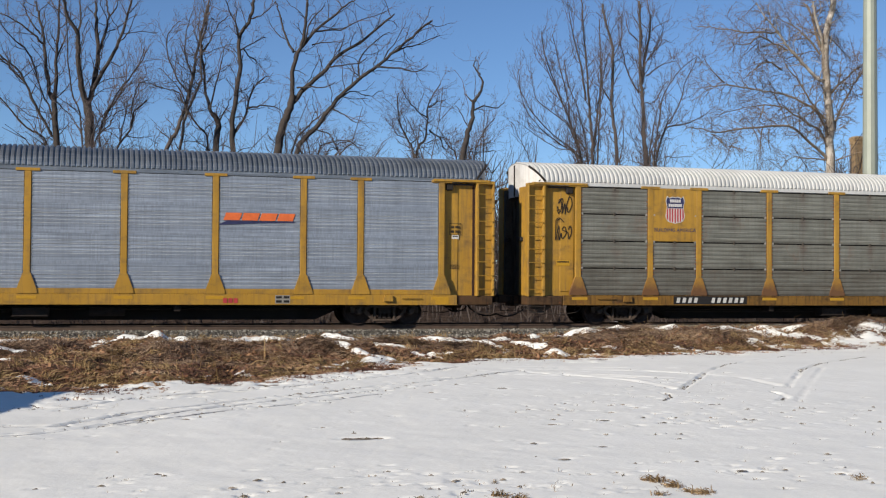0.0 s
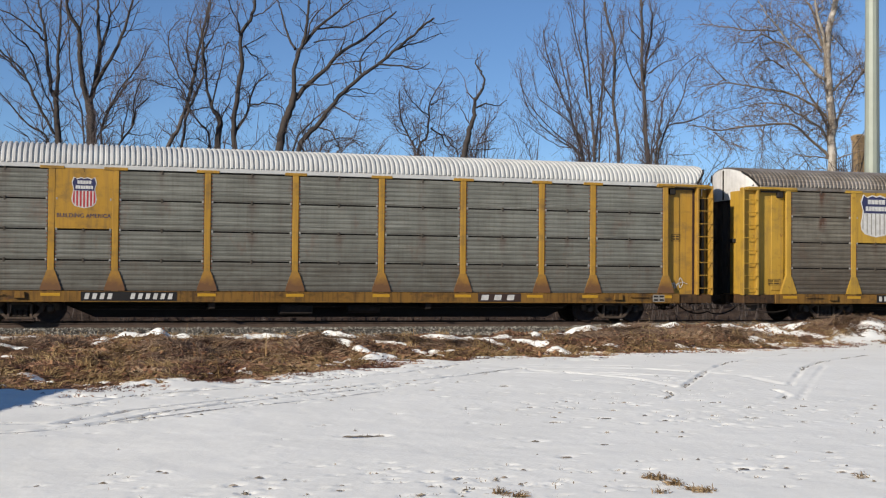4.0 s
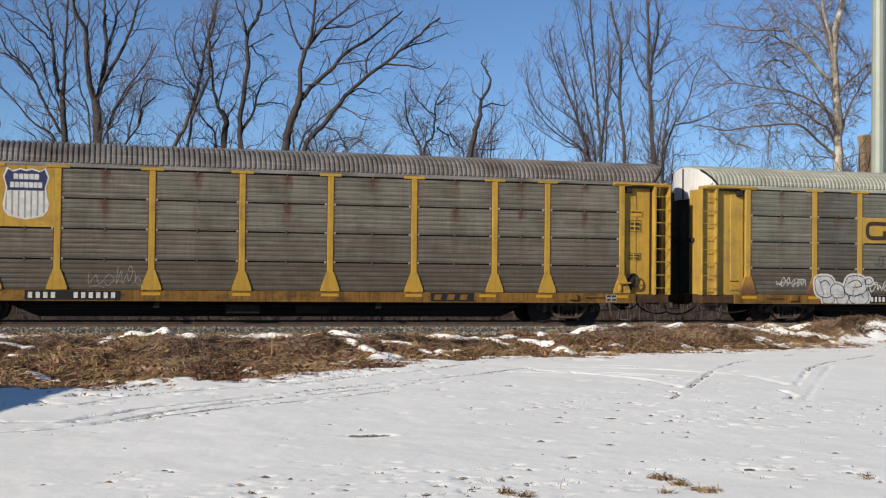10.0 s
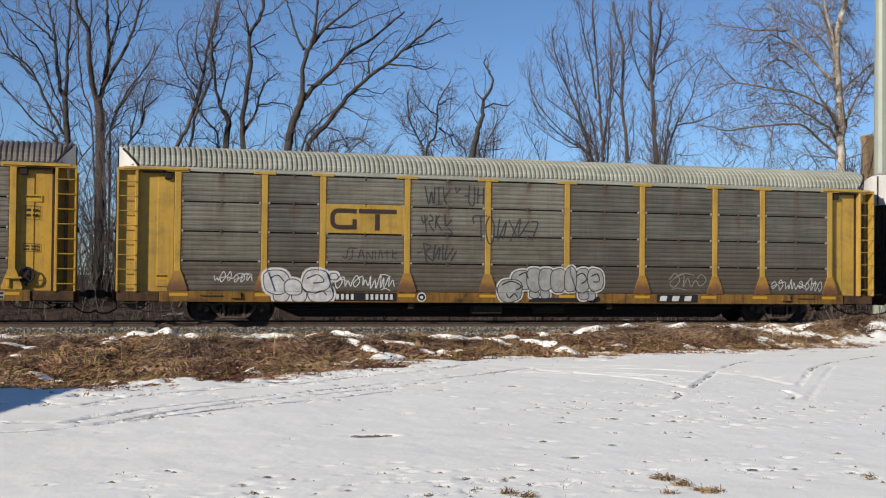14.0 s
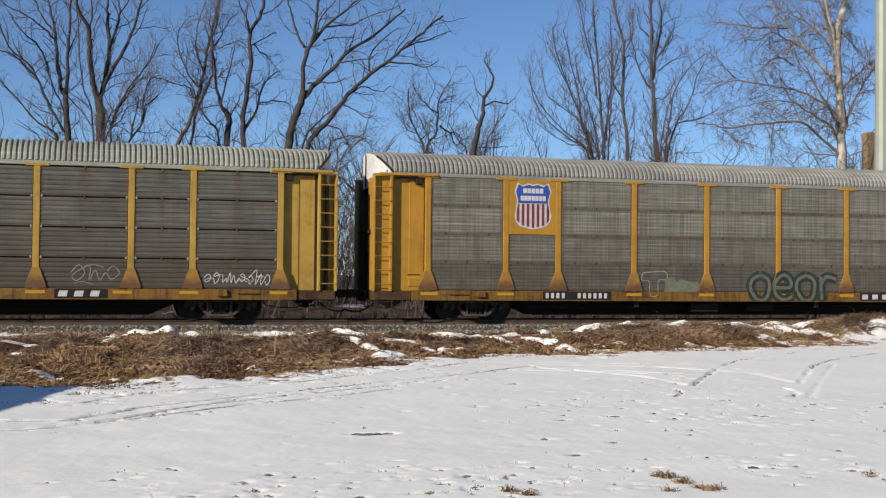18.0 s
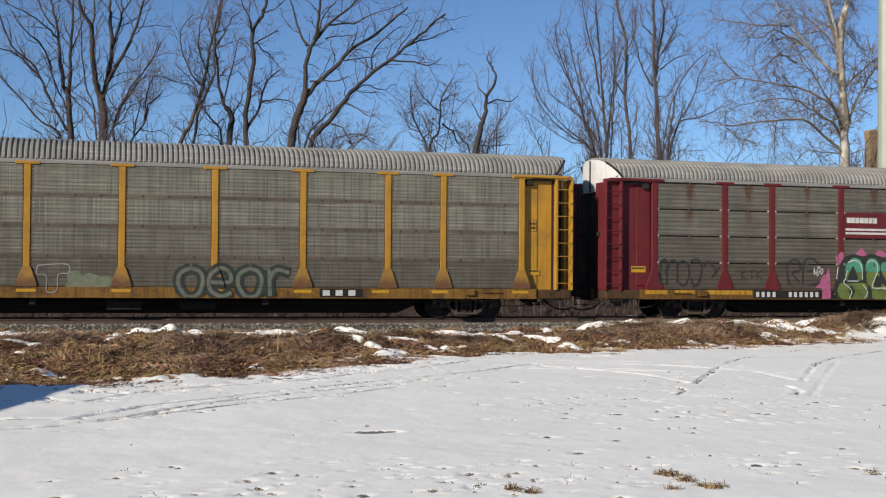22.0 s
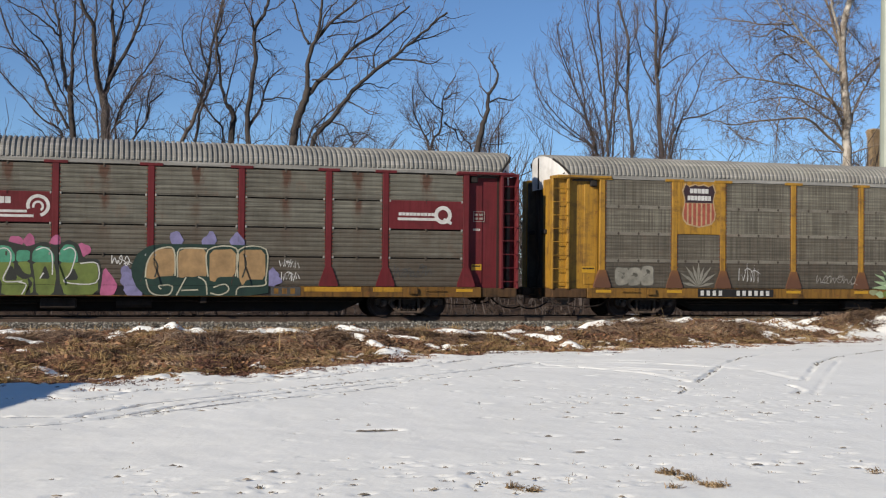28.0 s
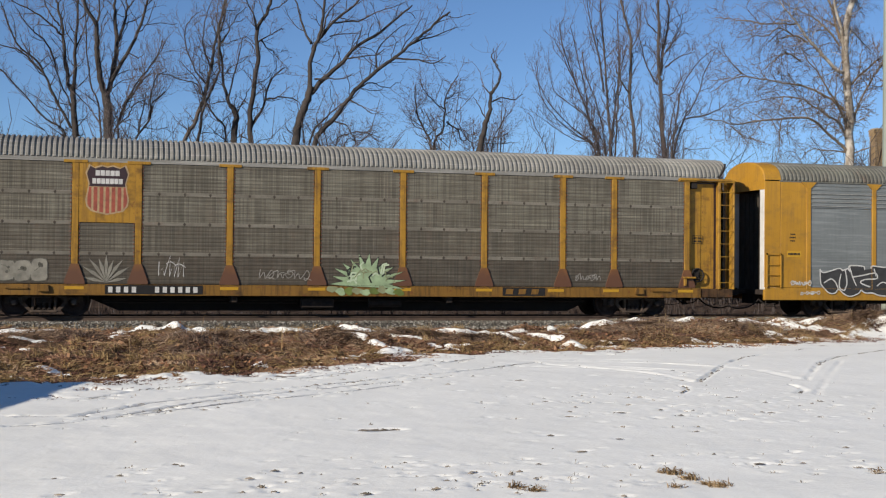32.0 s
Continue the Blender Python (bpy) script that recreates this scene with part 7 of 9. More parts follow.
def lines(*stops):
    """Grid lines: (from, to, step) runs."""
    out = []
    for a, b, s in stops:
        n = max(1, round((b - a) / s))
        out += [a + (b - a) * i / n for i in range(n)]
    out.append(stops[-1][1])
    return out


def soil_material():
    s = Nodes("rough_ground")
    sep = s.n("ShaderNodeSeparateXYZ")
    s.link(s.co, sep.inputs[0])
    a = s.noise(1.3, None, 6, 0.7)
    c = s.ramp(a, [(0.25, (0.05, 0.031, 0.02)), (0.45, (0.12, 0.073, 0.042)), (0.6, (0.19, 0.12, 0.068)), (0.8, (0.26, 0.18, 0.105))])
    f = s.noise(28, None, 5, 0.75)
    c = s.mix(s.ramp(f, [(0.35, 0.0), (0.7, 0.75)]), c, (0.045, 0.028, 0.017))
    # old snow lying beyond the track
    far = s.math("GREATER_THAN", sep.outputs[1], 46.0)
    old = s.ramp(s.noise(0.16, None, 6, 0.65), [(0.60, 0.0), (0.65, 1.0)])
    c = s.mix(far, c, s.ramp(s.noise(3.0, None, 6, 0.7), [(0.3, (0.030, 0.022, 0.018)), (0.55, (0.075, 0.052, 0.040)), (0.75, (0.125, 0.092, 0.068))]))
    c = s.mix(s.math("MULTIPLY", far, old), c, (0.74, 0.76, 0.80))
    return s.done(c, 0.95, 0, f, 0.9, 0.05, 0.1)


def snow_material():
    s = Nodes("old_snow")
    a = s.noise(0.7, None, 5)
    c = s.mix(s.ramp(a, [(0.35, 0.0), (0.7, 1.0)]), (0.80, 0.80, 0.745), (0.86, 0.86, 0.805))
    dirt = s.noise(9.0, None, 6, 0.7)
    c = s.mix(s.ramp(dirt, [(0.66, 0.0), (0.80, 0.55)]), c, (0.30, 0.25, 0.19))
    g = s.noise(120, None, 3)
    m = s.math("ADD", s.math("MULTIPLY", s.noise(14, None, 4, 0.6), 1.0), s.math("MULTIPLY", g, 0.25))
    crust = s.noise(1.0, s.scaled(2.2, 4.5, 3), 5, 0.65)
    m = s.math("ADD", m, s.math("MULTIPLY", s.ramp(crust, [(0.38, 0.0), (0.66, 1.0)]), 0.55))
    return s.done(c, 0.75, 0, m, 0.24, 0.016, 0.25)


def gravel_material():
    s = Nodes("ballast_stone")
    info = s.n("ShaderNodeNewGeometry")
    c = s.ramp(info.outputs["Random Per Island"], [(0.0, (0.030, 0.027, 0.022)), (0.35, (0.082, 0.076, 0.062)), (0.7, (0.165, 0.156, 0.130)), (0.92, (0.33, 0.315, 0.275)), (1.0, (0.10, 0.07, 0.05))])
    return s.done(c, 0.9, 0, s.noise(40), 0.3, 0.004)


def bed_material():
    s = Nodes("ballast_bed")
    v = s.n("ShaderNodeTexVoronoi")
    v.inputs["Scale"].default_value = 18
    s.link(s.co, v.inputs["Vector"])
    sep = s.n("ShaderNodeSeparateColor")
    s.link(v.outputs["Color"], sep.inputs[0])
    c = s.ramp(sep.outputs[0], [(0.0, (0.02, 0.017, 0.014)), (0.5, (0.065, 0.058, 0.048)), (1.0, (0.14, 0.127, 0.11))])
    return s.done(c, 0.95, 0, v.outputs["Distance"], 0.8, 0.04, 0.2)


def straw_material(name, stops, patch=0.0):
    """Blades that differ one from the next, and from patch to patch."""
    s = Nodes(name)
    info = s.n("ShaderNodeNewGeometry")
    v = info.outputs["Random Per Island"]
    if patch:
        p = s.ramp(s.noise(0.55, None, 5, 0.62), [(0.36, 0.0), (0.64, 1.0)])
        v = s.math("ADD", s.math("MULTIPLY", v, 1 - patch), s.math("MULTIPLY", p, patch))
    return s.done(s.ramp(v, stops), 0.9, 0, spec=0.15)


SOIL, SNOW, STONE, BED = soil_material(), snow_material(), gravel_material(), bed_material()
STRAW = straw_material("dead_grass_blades", [(0.0, (0.105, 0.060, 0.028)), (0.3, (0.19, 0.120, 0.054)), (0.6, (0.285, 0.195, 0.088)), (0.85, (0.40, 0.295, 0.150)), (1.0, (0.20, 0.095, 0.044))], 0.35)
THATCH = straw_material("brown_thatch", [(0.12, (0.036, 0.019, 0.016)), (0.34, (0.125, 0.062, 0.045)), (0.52, (0.215, 0.118, 0.076)), (0.72, (0.35, 0.228, 0.138)), (0.92, (0.52, 0.385, 0.25))], 0.70)
WEED = straw_material("dark_dead_weeds", [(0.0, (0.06, 0.040, 0.03)), (0.5, (0.17, 0.115, 0.080)), (0.85, (0.32, 0.225, 0.15)), (1.0, (0.45, 0.33, 0.21))], 0.35)
LEAF = straw_material("fallen_leaves", [(0.0, (0.11, 0.050, 0.030)), (0.5, (0.215, 0.110, 0.060)), (1.0, (0.35, 0.205, 0.110))])
BARK = plain("grey_brown_bark", (0.078, 0.064, 0.055), 0.9, 0, 0.35, 2.5, 0.6)
DARK_BARK = plain("dark_bark", (0.042, 0.034, 0.029), 0.9, 0, 0.35, 2.5, 0.6)


def pale_bark():
    s = Nodes("pale_flaking_bark")
    a = s.noise(1.6, s.scaled(1, 1, 0.6), 6, 0.7)
    return s.done(s.ramp(a, [(0.36, (0.17, 0.135, 0.10)), (0.46, (0.26, 0.225, 0.18)), (0.58, (0.46, 0.43, 0.38))]), 0.85, 0, s.noise(20), 0.5, 0.02)


PALE_BARK = pale_bark()
TAN_BARK = plain("tan_bough_bark", (0.19, 0.145, 0.105), 0.9, 0, 0.4, 2.0, 0.5)
TAN_TWIG = plain("tan_sycamore_twigs", (0.150, 0.108, 0.078), 0.9, 0, 0.35, 1.5, 0.1)
TWIG = plain("thin_twigs", (0.105, 0.081, 0.077), 0.9, 0, 0.3, 1.5, 0.1)
BRUSH_TWIG = plain("grey_brush_twigs", (0.054, 0.043, 0.039), 0.9, 0, 0.4, 0.6, 0.1)

ground = grid_mesh("ground", lines((-3000, -200, 400), (-200, -12, 12), (-12, -3, 0.5), (-3, 36, 0.14), (36, 60, 0.8), (60, 200, 10), (200, 3000, 400)),
                   lines((-3000, -200, 400), (-200, 6, 10), (6, 20, 0.5), (20, 46, 0.16), (46, 90, 0.8), (90, 200, 8), (200, 3000, 350)), ground_z, SOIL)
tagged(ground, "rough brown soil with matted dead grass along the railway", "ground", kind="structure")
snow = grid_mesh("snow_field", lines((-120, -20, 10), (-20, -2.5, 0.5), (-2.5, 17, 0.05), (17, 36, 0.14), (36, 120, 4)),
                 lines((-120, -10, 10), (-10, 8, 1.0), (8, 12, 0.05), (12, 25, 0.065), (25, 37.6, 0.10)),
                 lambda x, y: ground_z(x, y) + (0.042 - 0.02 * step01(0.0, 1.5, y - edge(x))) * np.tanh(snow_cover(x, y) * 1.1) + 0.004 + 0.014 * step01(0.0, 1.0, y - edge(x)) + snow_relief(x, y) * (snow_cover(x, y) > 0.2), SNOW, keep=lambda x, y: snow_cover(x, y) > -0.6)
tagged(snow, "thin trodden snow over a mown field, with footprints and wheel marks", "snow", kind="structure")


def turf_and_shade_spots():
    """Turf and soil in the prints and along the wheel marks, and shade put in there: low ragged dark lumps."""
    r = random.Random(14)
    todo = [(x, y, rr * r.uniform(0.35, 0.75), r.uniform(-0.4, 0.4), 1.3, 0.9) for k, (x, y, rr) in enumerate(footprints()) if r.random() < (0.55 if k < 64 else 0.16)]
    for path, depth, width in WHEEL_MARKS:
        if depth < 0.045:
            continue
        for (ax, ay), (bx, by) in zip(path[:-1], path[1:]):
            n = int(math.hypot(bx - ax, by - ay) / 0.10)
            for k in range(n):
                f = (k + r.random()) / n
                x, y = ax + (bx - ax) * f + r.gauss(0, 0.02), ay + (by - ay) * f + r.gauss(0, 0.02)
                # on the right-hand ruts the dark lumps stand in for shade
                if value_noise(np.array(x * 1.1), np.array(y * 1.1), 81) > (0.72 if x < 7.5 else 0.55):
                    todo.append((x, y, r.uniform(0.008, 0.015) if x < 7.5 else r.uniform(0.018, 0.032), math.atan2(by - ay, bx - ax), 2.6, 0.7))
    for k in range(9):
        todo.append((2.90 + 0.05 * k, 14.02 - 0.004 * k, 0.06 - 0.004 * abs(k - 3), 0.0, 1.4, 0.9))
    X, Y = np.array([t[0] for t in todo]), np.array([t[1] for t in todo])
    Z = ground_z(X, Y) + snow_waves(X, Y) + 0.046
    m = Mesh()
    for (x, y, rr, a, su, sv), z in zip(todo, Z):
        if y > edge(x) - 0.3:
            continue
        ring = []
        for k in range(9):
            w = 2 * math.pi * k / 9
            q = rr * r.uniform(0.6, 1.25)
            u, v = su * q * math.cos(w), sv * q * math.sin(w)
            ring.append((x + u * math.cos(a) - v * math.sin(a), y + u * math.sin(a) + v * math.cos(a), z - 0.003))
        m.add(ring + [(x, y, z + r.uniform(0.004, 0.014))], [(k, (k + 1) % 9, 9) for k in range(9)])
    tagged(new("bare_turf", m.data("bare_turf", TURF)), "dark turf in prints and wheel marks, with their shade put in", "turf", kind="stuff")


def worn_lines():
    """Thin trodden lines of grey slush along the older wheel marks, broken here and there."""
    r = random.Random(15)
    m = Mesh()
    for path, depth, width in WHEEL_MARKS:
        if depth < 0.045 or path[0][0] > 7.5:
            continue
        run = smooth_path(path, 30)
        X, Y = np.array([p[0] for p in run]), np.array([p[1] for p in run])
        Z = ground_z(X, Y) + snow_waves(X, Y) + 0.047
        keep = fractal(X * 1.3, Y * 1.3, 83, 3)
        left, right = [], []
        for i in range(len(run)):
            j, k = max(i - 1, 0), min(i + 1, len(run) - 1)
            d = Vector((X[k] - X[j], Y[k] - Y[j])).normalized()
            w = 0.035 * max(0.0, min(1.0, 5.0 * (keep[i] - 0.34))) * r.uniform(0.5, 1.3)
            off = r.gauss(0, 0.008)
            left.append((X[i] - d.y * (w + off), Y[i] + d.x * (w + off), Z[i]))
            right.append((X[i] + d.y * (w - off), Y[i] - d.x * (w - off), Z[i]))
        n = len(run)
        m.add(left + right, [(i, i + 1, n + i + 1, n + i) for i in range(n - 1)])
    tagged(new("slush_lines", m.data("slush_lines", SLUSH)), "thin grey slush along old wheel marks in snow", "slush", kind="stuff")


SLUSH = plain("grey_trodden_slush", (0.40, 0.40, 0.40), 0.8, 0, 0.35, 6, 0.4)
worn_lines()
TURF = straw_material("bare_turf_soil", [(0.0, (0.10, 0.085, 0.065)), (0.5, (0.19, 0.16, 0.12)), (1.0, (0.30, 0.25, 0.19))])
turf_and_shade_spots()


def blades(name, count, place, size, lying, seed, mat, label, wide=1.0, lift=0.0):
    """Many bent grass blades as one mesh, combed by wind and snow in patches and heaped into tussocks."""
    r = np.random.default_rng(seed)
    x, y = place(r, count)
    heap = fractal(x * 1.5, y * 1.1, 91, 3)
    z = ground_z(x, y) + lift + r.uniform(0, 1, len(x)) * 0.12 * np.clip(heap - 0.48, 0, 1) * (size > 0.15)
    a = 14.0 * fractal(x * 0.5, y * 0.5, 93, 2) + r.normal(0, 0.75, len(x))
    L = size * r.uniform(0.5, 1.3, len(x)) * (0.7 + 0.6 * heap)
    up = np.clip(r.normal(1 - lying, 0.06 + 0.35 * (1 - lying), len(x)), 0.02, 1.0)
    w = r.uniform(0.004, 0.009, len(x)) * wide
    d = np.stack([np.cos(a), np.sin(a), 0 * a], -1)
    roll = r.uniform(-1.3, 1.3, len(x))
    side = np.stack([-np.sin(a) * np.cos(roll), np.cos(a) * np.cos(roll), np.sin(roll)], -1) * w[:, None]
    p0 = np.stack([x, y, z - 0.01], -1)
    rise = (L * up)[:, None] * np.array([0, 0, 1.0])
    run = (L * np.sqrt(1 - up ** 2 * 0.9))[:, None] * d
    p1 = p0 + rise * 0.75 + run * 0.35
    p2 = p0 + rise * 0.9 + run
    co = np.stack([p0 - side, p0 + side, p1 + side * 0.8, p1 - side * 0.8, p2], 1)
    n = len(x)
    me = bpy.data.meshes.new(name)
    base = np.arange(n)[:, None] * 5
    quads, tris = base + np.array([0, 1, 2, 3]), base + np.array([3, 2, 4])
    me.vertices.add(n * 5)
    me.vertices.foreach_set("co", co.ravel())
    loops = np.concatenate([quads, tris], 1).ravel()
    me.loops.add(len(loops))
    me.loops.foreach_set("vertex_index", loops)
    me.polygons.add(2 * n)
    start = np.empty(2 * n, int)
    start[0::2], start[1::2] = np.arange(n) * 7, np.arange(n) * 7 + 4
    me.polygons.foreach_set("loop_start", start)
    me.polygons.foreach_set("loop_total", np.tile([4, 3], n))
    me.materials.append(mat)
    me.update(calc_edges=True)
    return tagged(new(name, me), label, "grass", kind="stuff")


def in_strip(r, n, clump=0.8, lo=0.2, hi=0.65, seed=61):
    x = r.uniform(-4, 32, n * 3)
    y = r.uniform(20, 38.6, n * 3)
    ok = (y > edge(x) - 1.2) & (snow_cover(x, y) < 0.1) & (fractal(x * clump, y * clump, seed, 3) > r.uniform(lo, hi, n * 3))
    return x[ok][:n], y[ok][:n]


def on_mounds(r, n):
    k = r.integers(0, len(MOUNDS), n)
    m = np.array(MOUNDS)[k]
    x, y = m[:, 0] + r.normal(0, 0.62, n) * m[:, 2], m[:, 1] + r.normal(0, 0.6, n) * m[:, 3]
    ok = snow_cover(x, y) < 0.3
    return x[ok], y[ok]


def at_foot(r, n):
    x = r.uniform(-3, 30, n * 2)
    y = edge(x) + np.abs(r.normal(0.3, 1.9, n * 2))
    ok = (snow_cover(x, y) < 0.1) & (fractal(x * 0.7, y * 0.7, 67, 2) > r.uniform(0.35, 0.6, n * 2))
    return x[ok][:n], y[ok][:n]


blades("matted_grass", 190000, in_strip, 0.145, 0.80, 3, THATCH, "matted brown dead grass on the bank", 1.25)
blades("weed_thatch", 42000, on_mounds, 0.28, 0.74, 5, WEED, "dark heaps of dead weeds on the bank", 1.15)
blades("dry_grass", 34000, at_foot, 0.13, 0.76, 4, STRAW, "dry tan grass along the edge of the snow", 1.4)


def through_snow(r, n):
    """Where grass still pokes through the thinning snow along its ragged edge, in wisps that run with the slope."""
    x = r.uniform(-3, 28, n * 6)
    y = edge(x) - np.abs(r.normal(0.0, 1.3, n * 6)) + 0.8
    c = snow_cover(x, y)
    ok = (c > 0.0) & (c < 3.2) & (fractal(x * 0.9, y * 2.4, 57, 3) > 0.52 + 0.05 * c)
    return x[ok][:n], y[ok][:n]


blades("edge_grass", 5200, through_snow, 0.085, 0.72, 23, THATCH, "brown grass poking through thin snow at its edge", 1.2, 0.036)


def in_tufts(r, n):
    """Upright clumps scattered along the bank."""
    cx, cy = in_strip(r, 420, 0.9, 0.3, 0.6, 77)
    k = r.integers(0, len(cx), n)
    return cx[k] + r.normal(0, 0.09, n), cy[k] + r.normal(0, 0.12, n)


blades("grass_clumps", 15000, in_tufts, 0.24, 0.55, 19, STRAW, "ragged clumps of tan dead grass on the bank", 1.0)
blades("tall_grass", 700, lambda r, n: in_strip(r, n, 0.5, 0.5, 0.7, 71), 0.50, 0.3, 9, STRAW, "a few upright stems of dry tan grass")


def near_tufts(r, n):
    spots = ((4.94, 10.22), (4.98, 10.1), (4.99, 9.85), (4.95, 9.78), (4.98, 9.5), (5.08, 9.42), (5.0, 9.38), (4.62, 9.4), (3.33, 9.77), (3.41, 9.57), (6.85, 9.81))
    k = r.integers(0, len(spots), n)
    s = np.array(spots)[k]
    return s[:, 0] + r.normal(0, 0.035, n), s[:, 1] + r.normal(0, 0.035, n)


TUFT = straw_material("withered_field_grass", [(0.0, (0.09, 0.055, 0.03)), (0.5, (0.20, 0.135, 0.07)), (1.0, (0.34, 0.25, 0.14))])
blades("field_grass", 1500, near_tufts, 0.085, 0.45, 6, TUFT, "short yellow grass tufts showing through the snow", 0.9, 0.022)


def in_prints(r, n):
    spots = [(x, y, rr) for x, y, rr in footprints() if rr > 0.032]
    k = r.integers(0, len(spots), n)
    s = np.array(spots)[k]
    return s[:, 0] + r.normal(0, 0.4, n) * s[:, 2], s[:, 1] + r.normal(0, 0.9, n) * s[:, 2]


blades("field_stubble", 1700, in_prints, 0.036, 0.45, 16, TURF, "mown brown stubble poking through the trodden snow", 0.9, 0.040)


def leaf_litter(count, seed):
    r = np.random.default_rng(seed)
    x, y = in_strip(r, count, 0.6, 0.35, 0.7, 73)
    z = ground_z(x, y) + r.uniform(0.01, 0.07, len(x))
    n = len(x)
    a, s = r.uniform(0, 2 * np.pi, n), r.uniform(0.03, 0.06, n)
    t = r.normal(0, 0.5, (n, 2))
    u = np.stack([np.cos(a), np.sin(a), t[:, 0]], -1) * s[:, None]
    v = np.stack([-np.sin(a), np.cos(a), t[:, 1]], -1) * s[:, None] * 0.7
    p = np.stack([x, y, z], -1)
    co = np.stack([p - u, p - v, p + u, p + v], 1)
    me = bpy.data.meshes.new("fallen_leaves")
    me.from_pydata(co.reshape(-1, 3).tolist(), [], (np.arange(n)[:, None] * 4 + np.arange(4)).tolist())
    me.materials.append(LEAF)
    return tagged(new("fallen_leaves", me), "curled brown fallen leaves among dead grass", "leaves", kind="stuff")


leaf_litter(12000, 12)


# ---------------------------------------------------------------- track
track = thing("railway_track", "rusty steel rails on dark timber sleepers in grey ballast", "railway track", kind="structure")
RAIL_STEEL = plain("rusty_rail_steel", (0.070, 0.047, 0.034), 0.9, 0.0, 0.3, 4)
TIMBER = plain("dark_tarred_timber", (0.04, 0.031, 0.024), 0.9, 0, 0.35, 3, 0.6)
for s in (-1, 1):
    prof = [(-0.07, -0.17), (0.07, -0.17), (0.07, -0.155), (0.012, -0.13), (0.012, -0.045), (0.036, -0.035), (0.036, -0.004), (0.03, 0.0), (-0.03, 0.0), (-0.036, -0.004), (-0.036, -0.035), (-0.012, -0.045), (-0.012, -0.13), (-0.07, -0.155)]
    m = Mesh()
    n = len(prof)
    for x in (-260, 320):
        m.v += [(x, TRACK_Y + s * 0.755 + y, z) for y, z in prof]
    m.f = [(i, (i + 1) % n, n + (i + 1) % n, n + i) for i in range(n)] + [tuple(range(n)), tuple(range(2 * n - 1, n - 1, -1))]
    part("rail", m, RAIL_STEEL, track)
sleeper = Mesh().box(-0.115, 0.115, -1.3, 1.3, -0.35, -0.172, 0.015).data("sleeper", TIMBER)
r = random.Random(3)
for k in range(150):
    part("sleeper", sleeper, TIMBER, track, at=pose(-14 + k * 0.52, TRACK_Y + r.uniform(-0.04, 0.04), r.uniform(-0.006, 0.0), 0, 0, r.uniform(-1, 1)))
m = Mesh()
for k in range(-95, 360):
    x = -14 + k * 0.52
    if not 0 <= k < 150:
        m.box(x - 0.115, x + 0.115, TRACK_Y - 1.3, TRACK_Y + 1.3, -0.35, -0.172)
tagged(part("far_sleepers", m, TIMBER, track), kind="stuff")


def ballast(count, seed):
    """Loose stones on the shoulder, each a rough eight-sided lump."""
    r = np.random.default_rng(seed)
    x = r.uniform(-5, 40, count)
    y = TRACK_Y - r.uniform(0.9, 3.3, count)
    s = r.uniform(0.025, 0.065, count)
    z = ground_z(x, y) + s * 0.3
    oct_v = np.array([(1, 0, 0), (-1, 0, 0), (0, 1, 0), (0, -1, 0), (0, 0, 0.8), (0, 0, -0.8)])
    oct_f = np.array([(0, 2, 4), (2, 1, 4), (1, 3, 4), (3, 0, 4), (2, 0, 5), (1, 2, 5), (3, 1, 5), (0, 3, 5)])
    j = oct_v[None] * r.uniform(0.6, 1.25, (count, 6, 3)) * s[:, None, None]
    a = r.uniform(0, 6.28, count)
    ca, sa = np.cos(a)[:, None], np.sin(a)[:, None]
    co = np.stack([j[..., 0] * ca - j[..., 1] * sa + x[:, None], j[..., 0] * sa + j[..., 1] * ca + y[:, None], j[..., 2] + z[:, None]], -1)
    me = bpy.data.meshes.new("ballast_stones")
    me.from_pydata(co.reshape(-1, 3).tolist(), [], (np.arange(count)[:, None, None] * 6 + oct_f[None]).reshape(-1, 3).tolist())
    me.materials.append(STONE)
    return tagged(new("ballast_stones", me), "loose grey crushed stone beside the rails", "ballast", kind="stuff")


ballast(21000, 7)
bed = Mesh()
for side in (-1, 1):
    for a, b, za, zb in ((0.0, 1.75, -0.20, -0.20), (1.75, 2.9, -0.20, -0.62)):
        bed.add([(x, TRACK_Y + side * k, z + 0.012) for x in (-260, 320) for k, z in ((a, za), (b, zb))], [(0, 1, 3, 2)])
tagged(new("ballast_bed", bed.data("ballast_bed", BED)), "grey crushed stone bed under the track", "ballast", kind="structure")


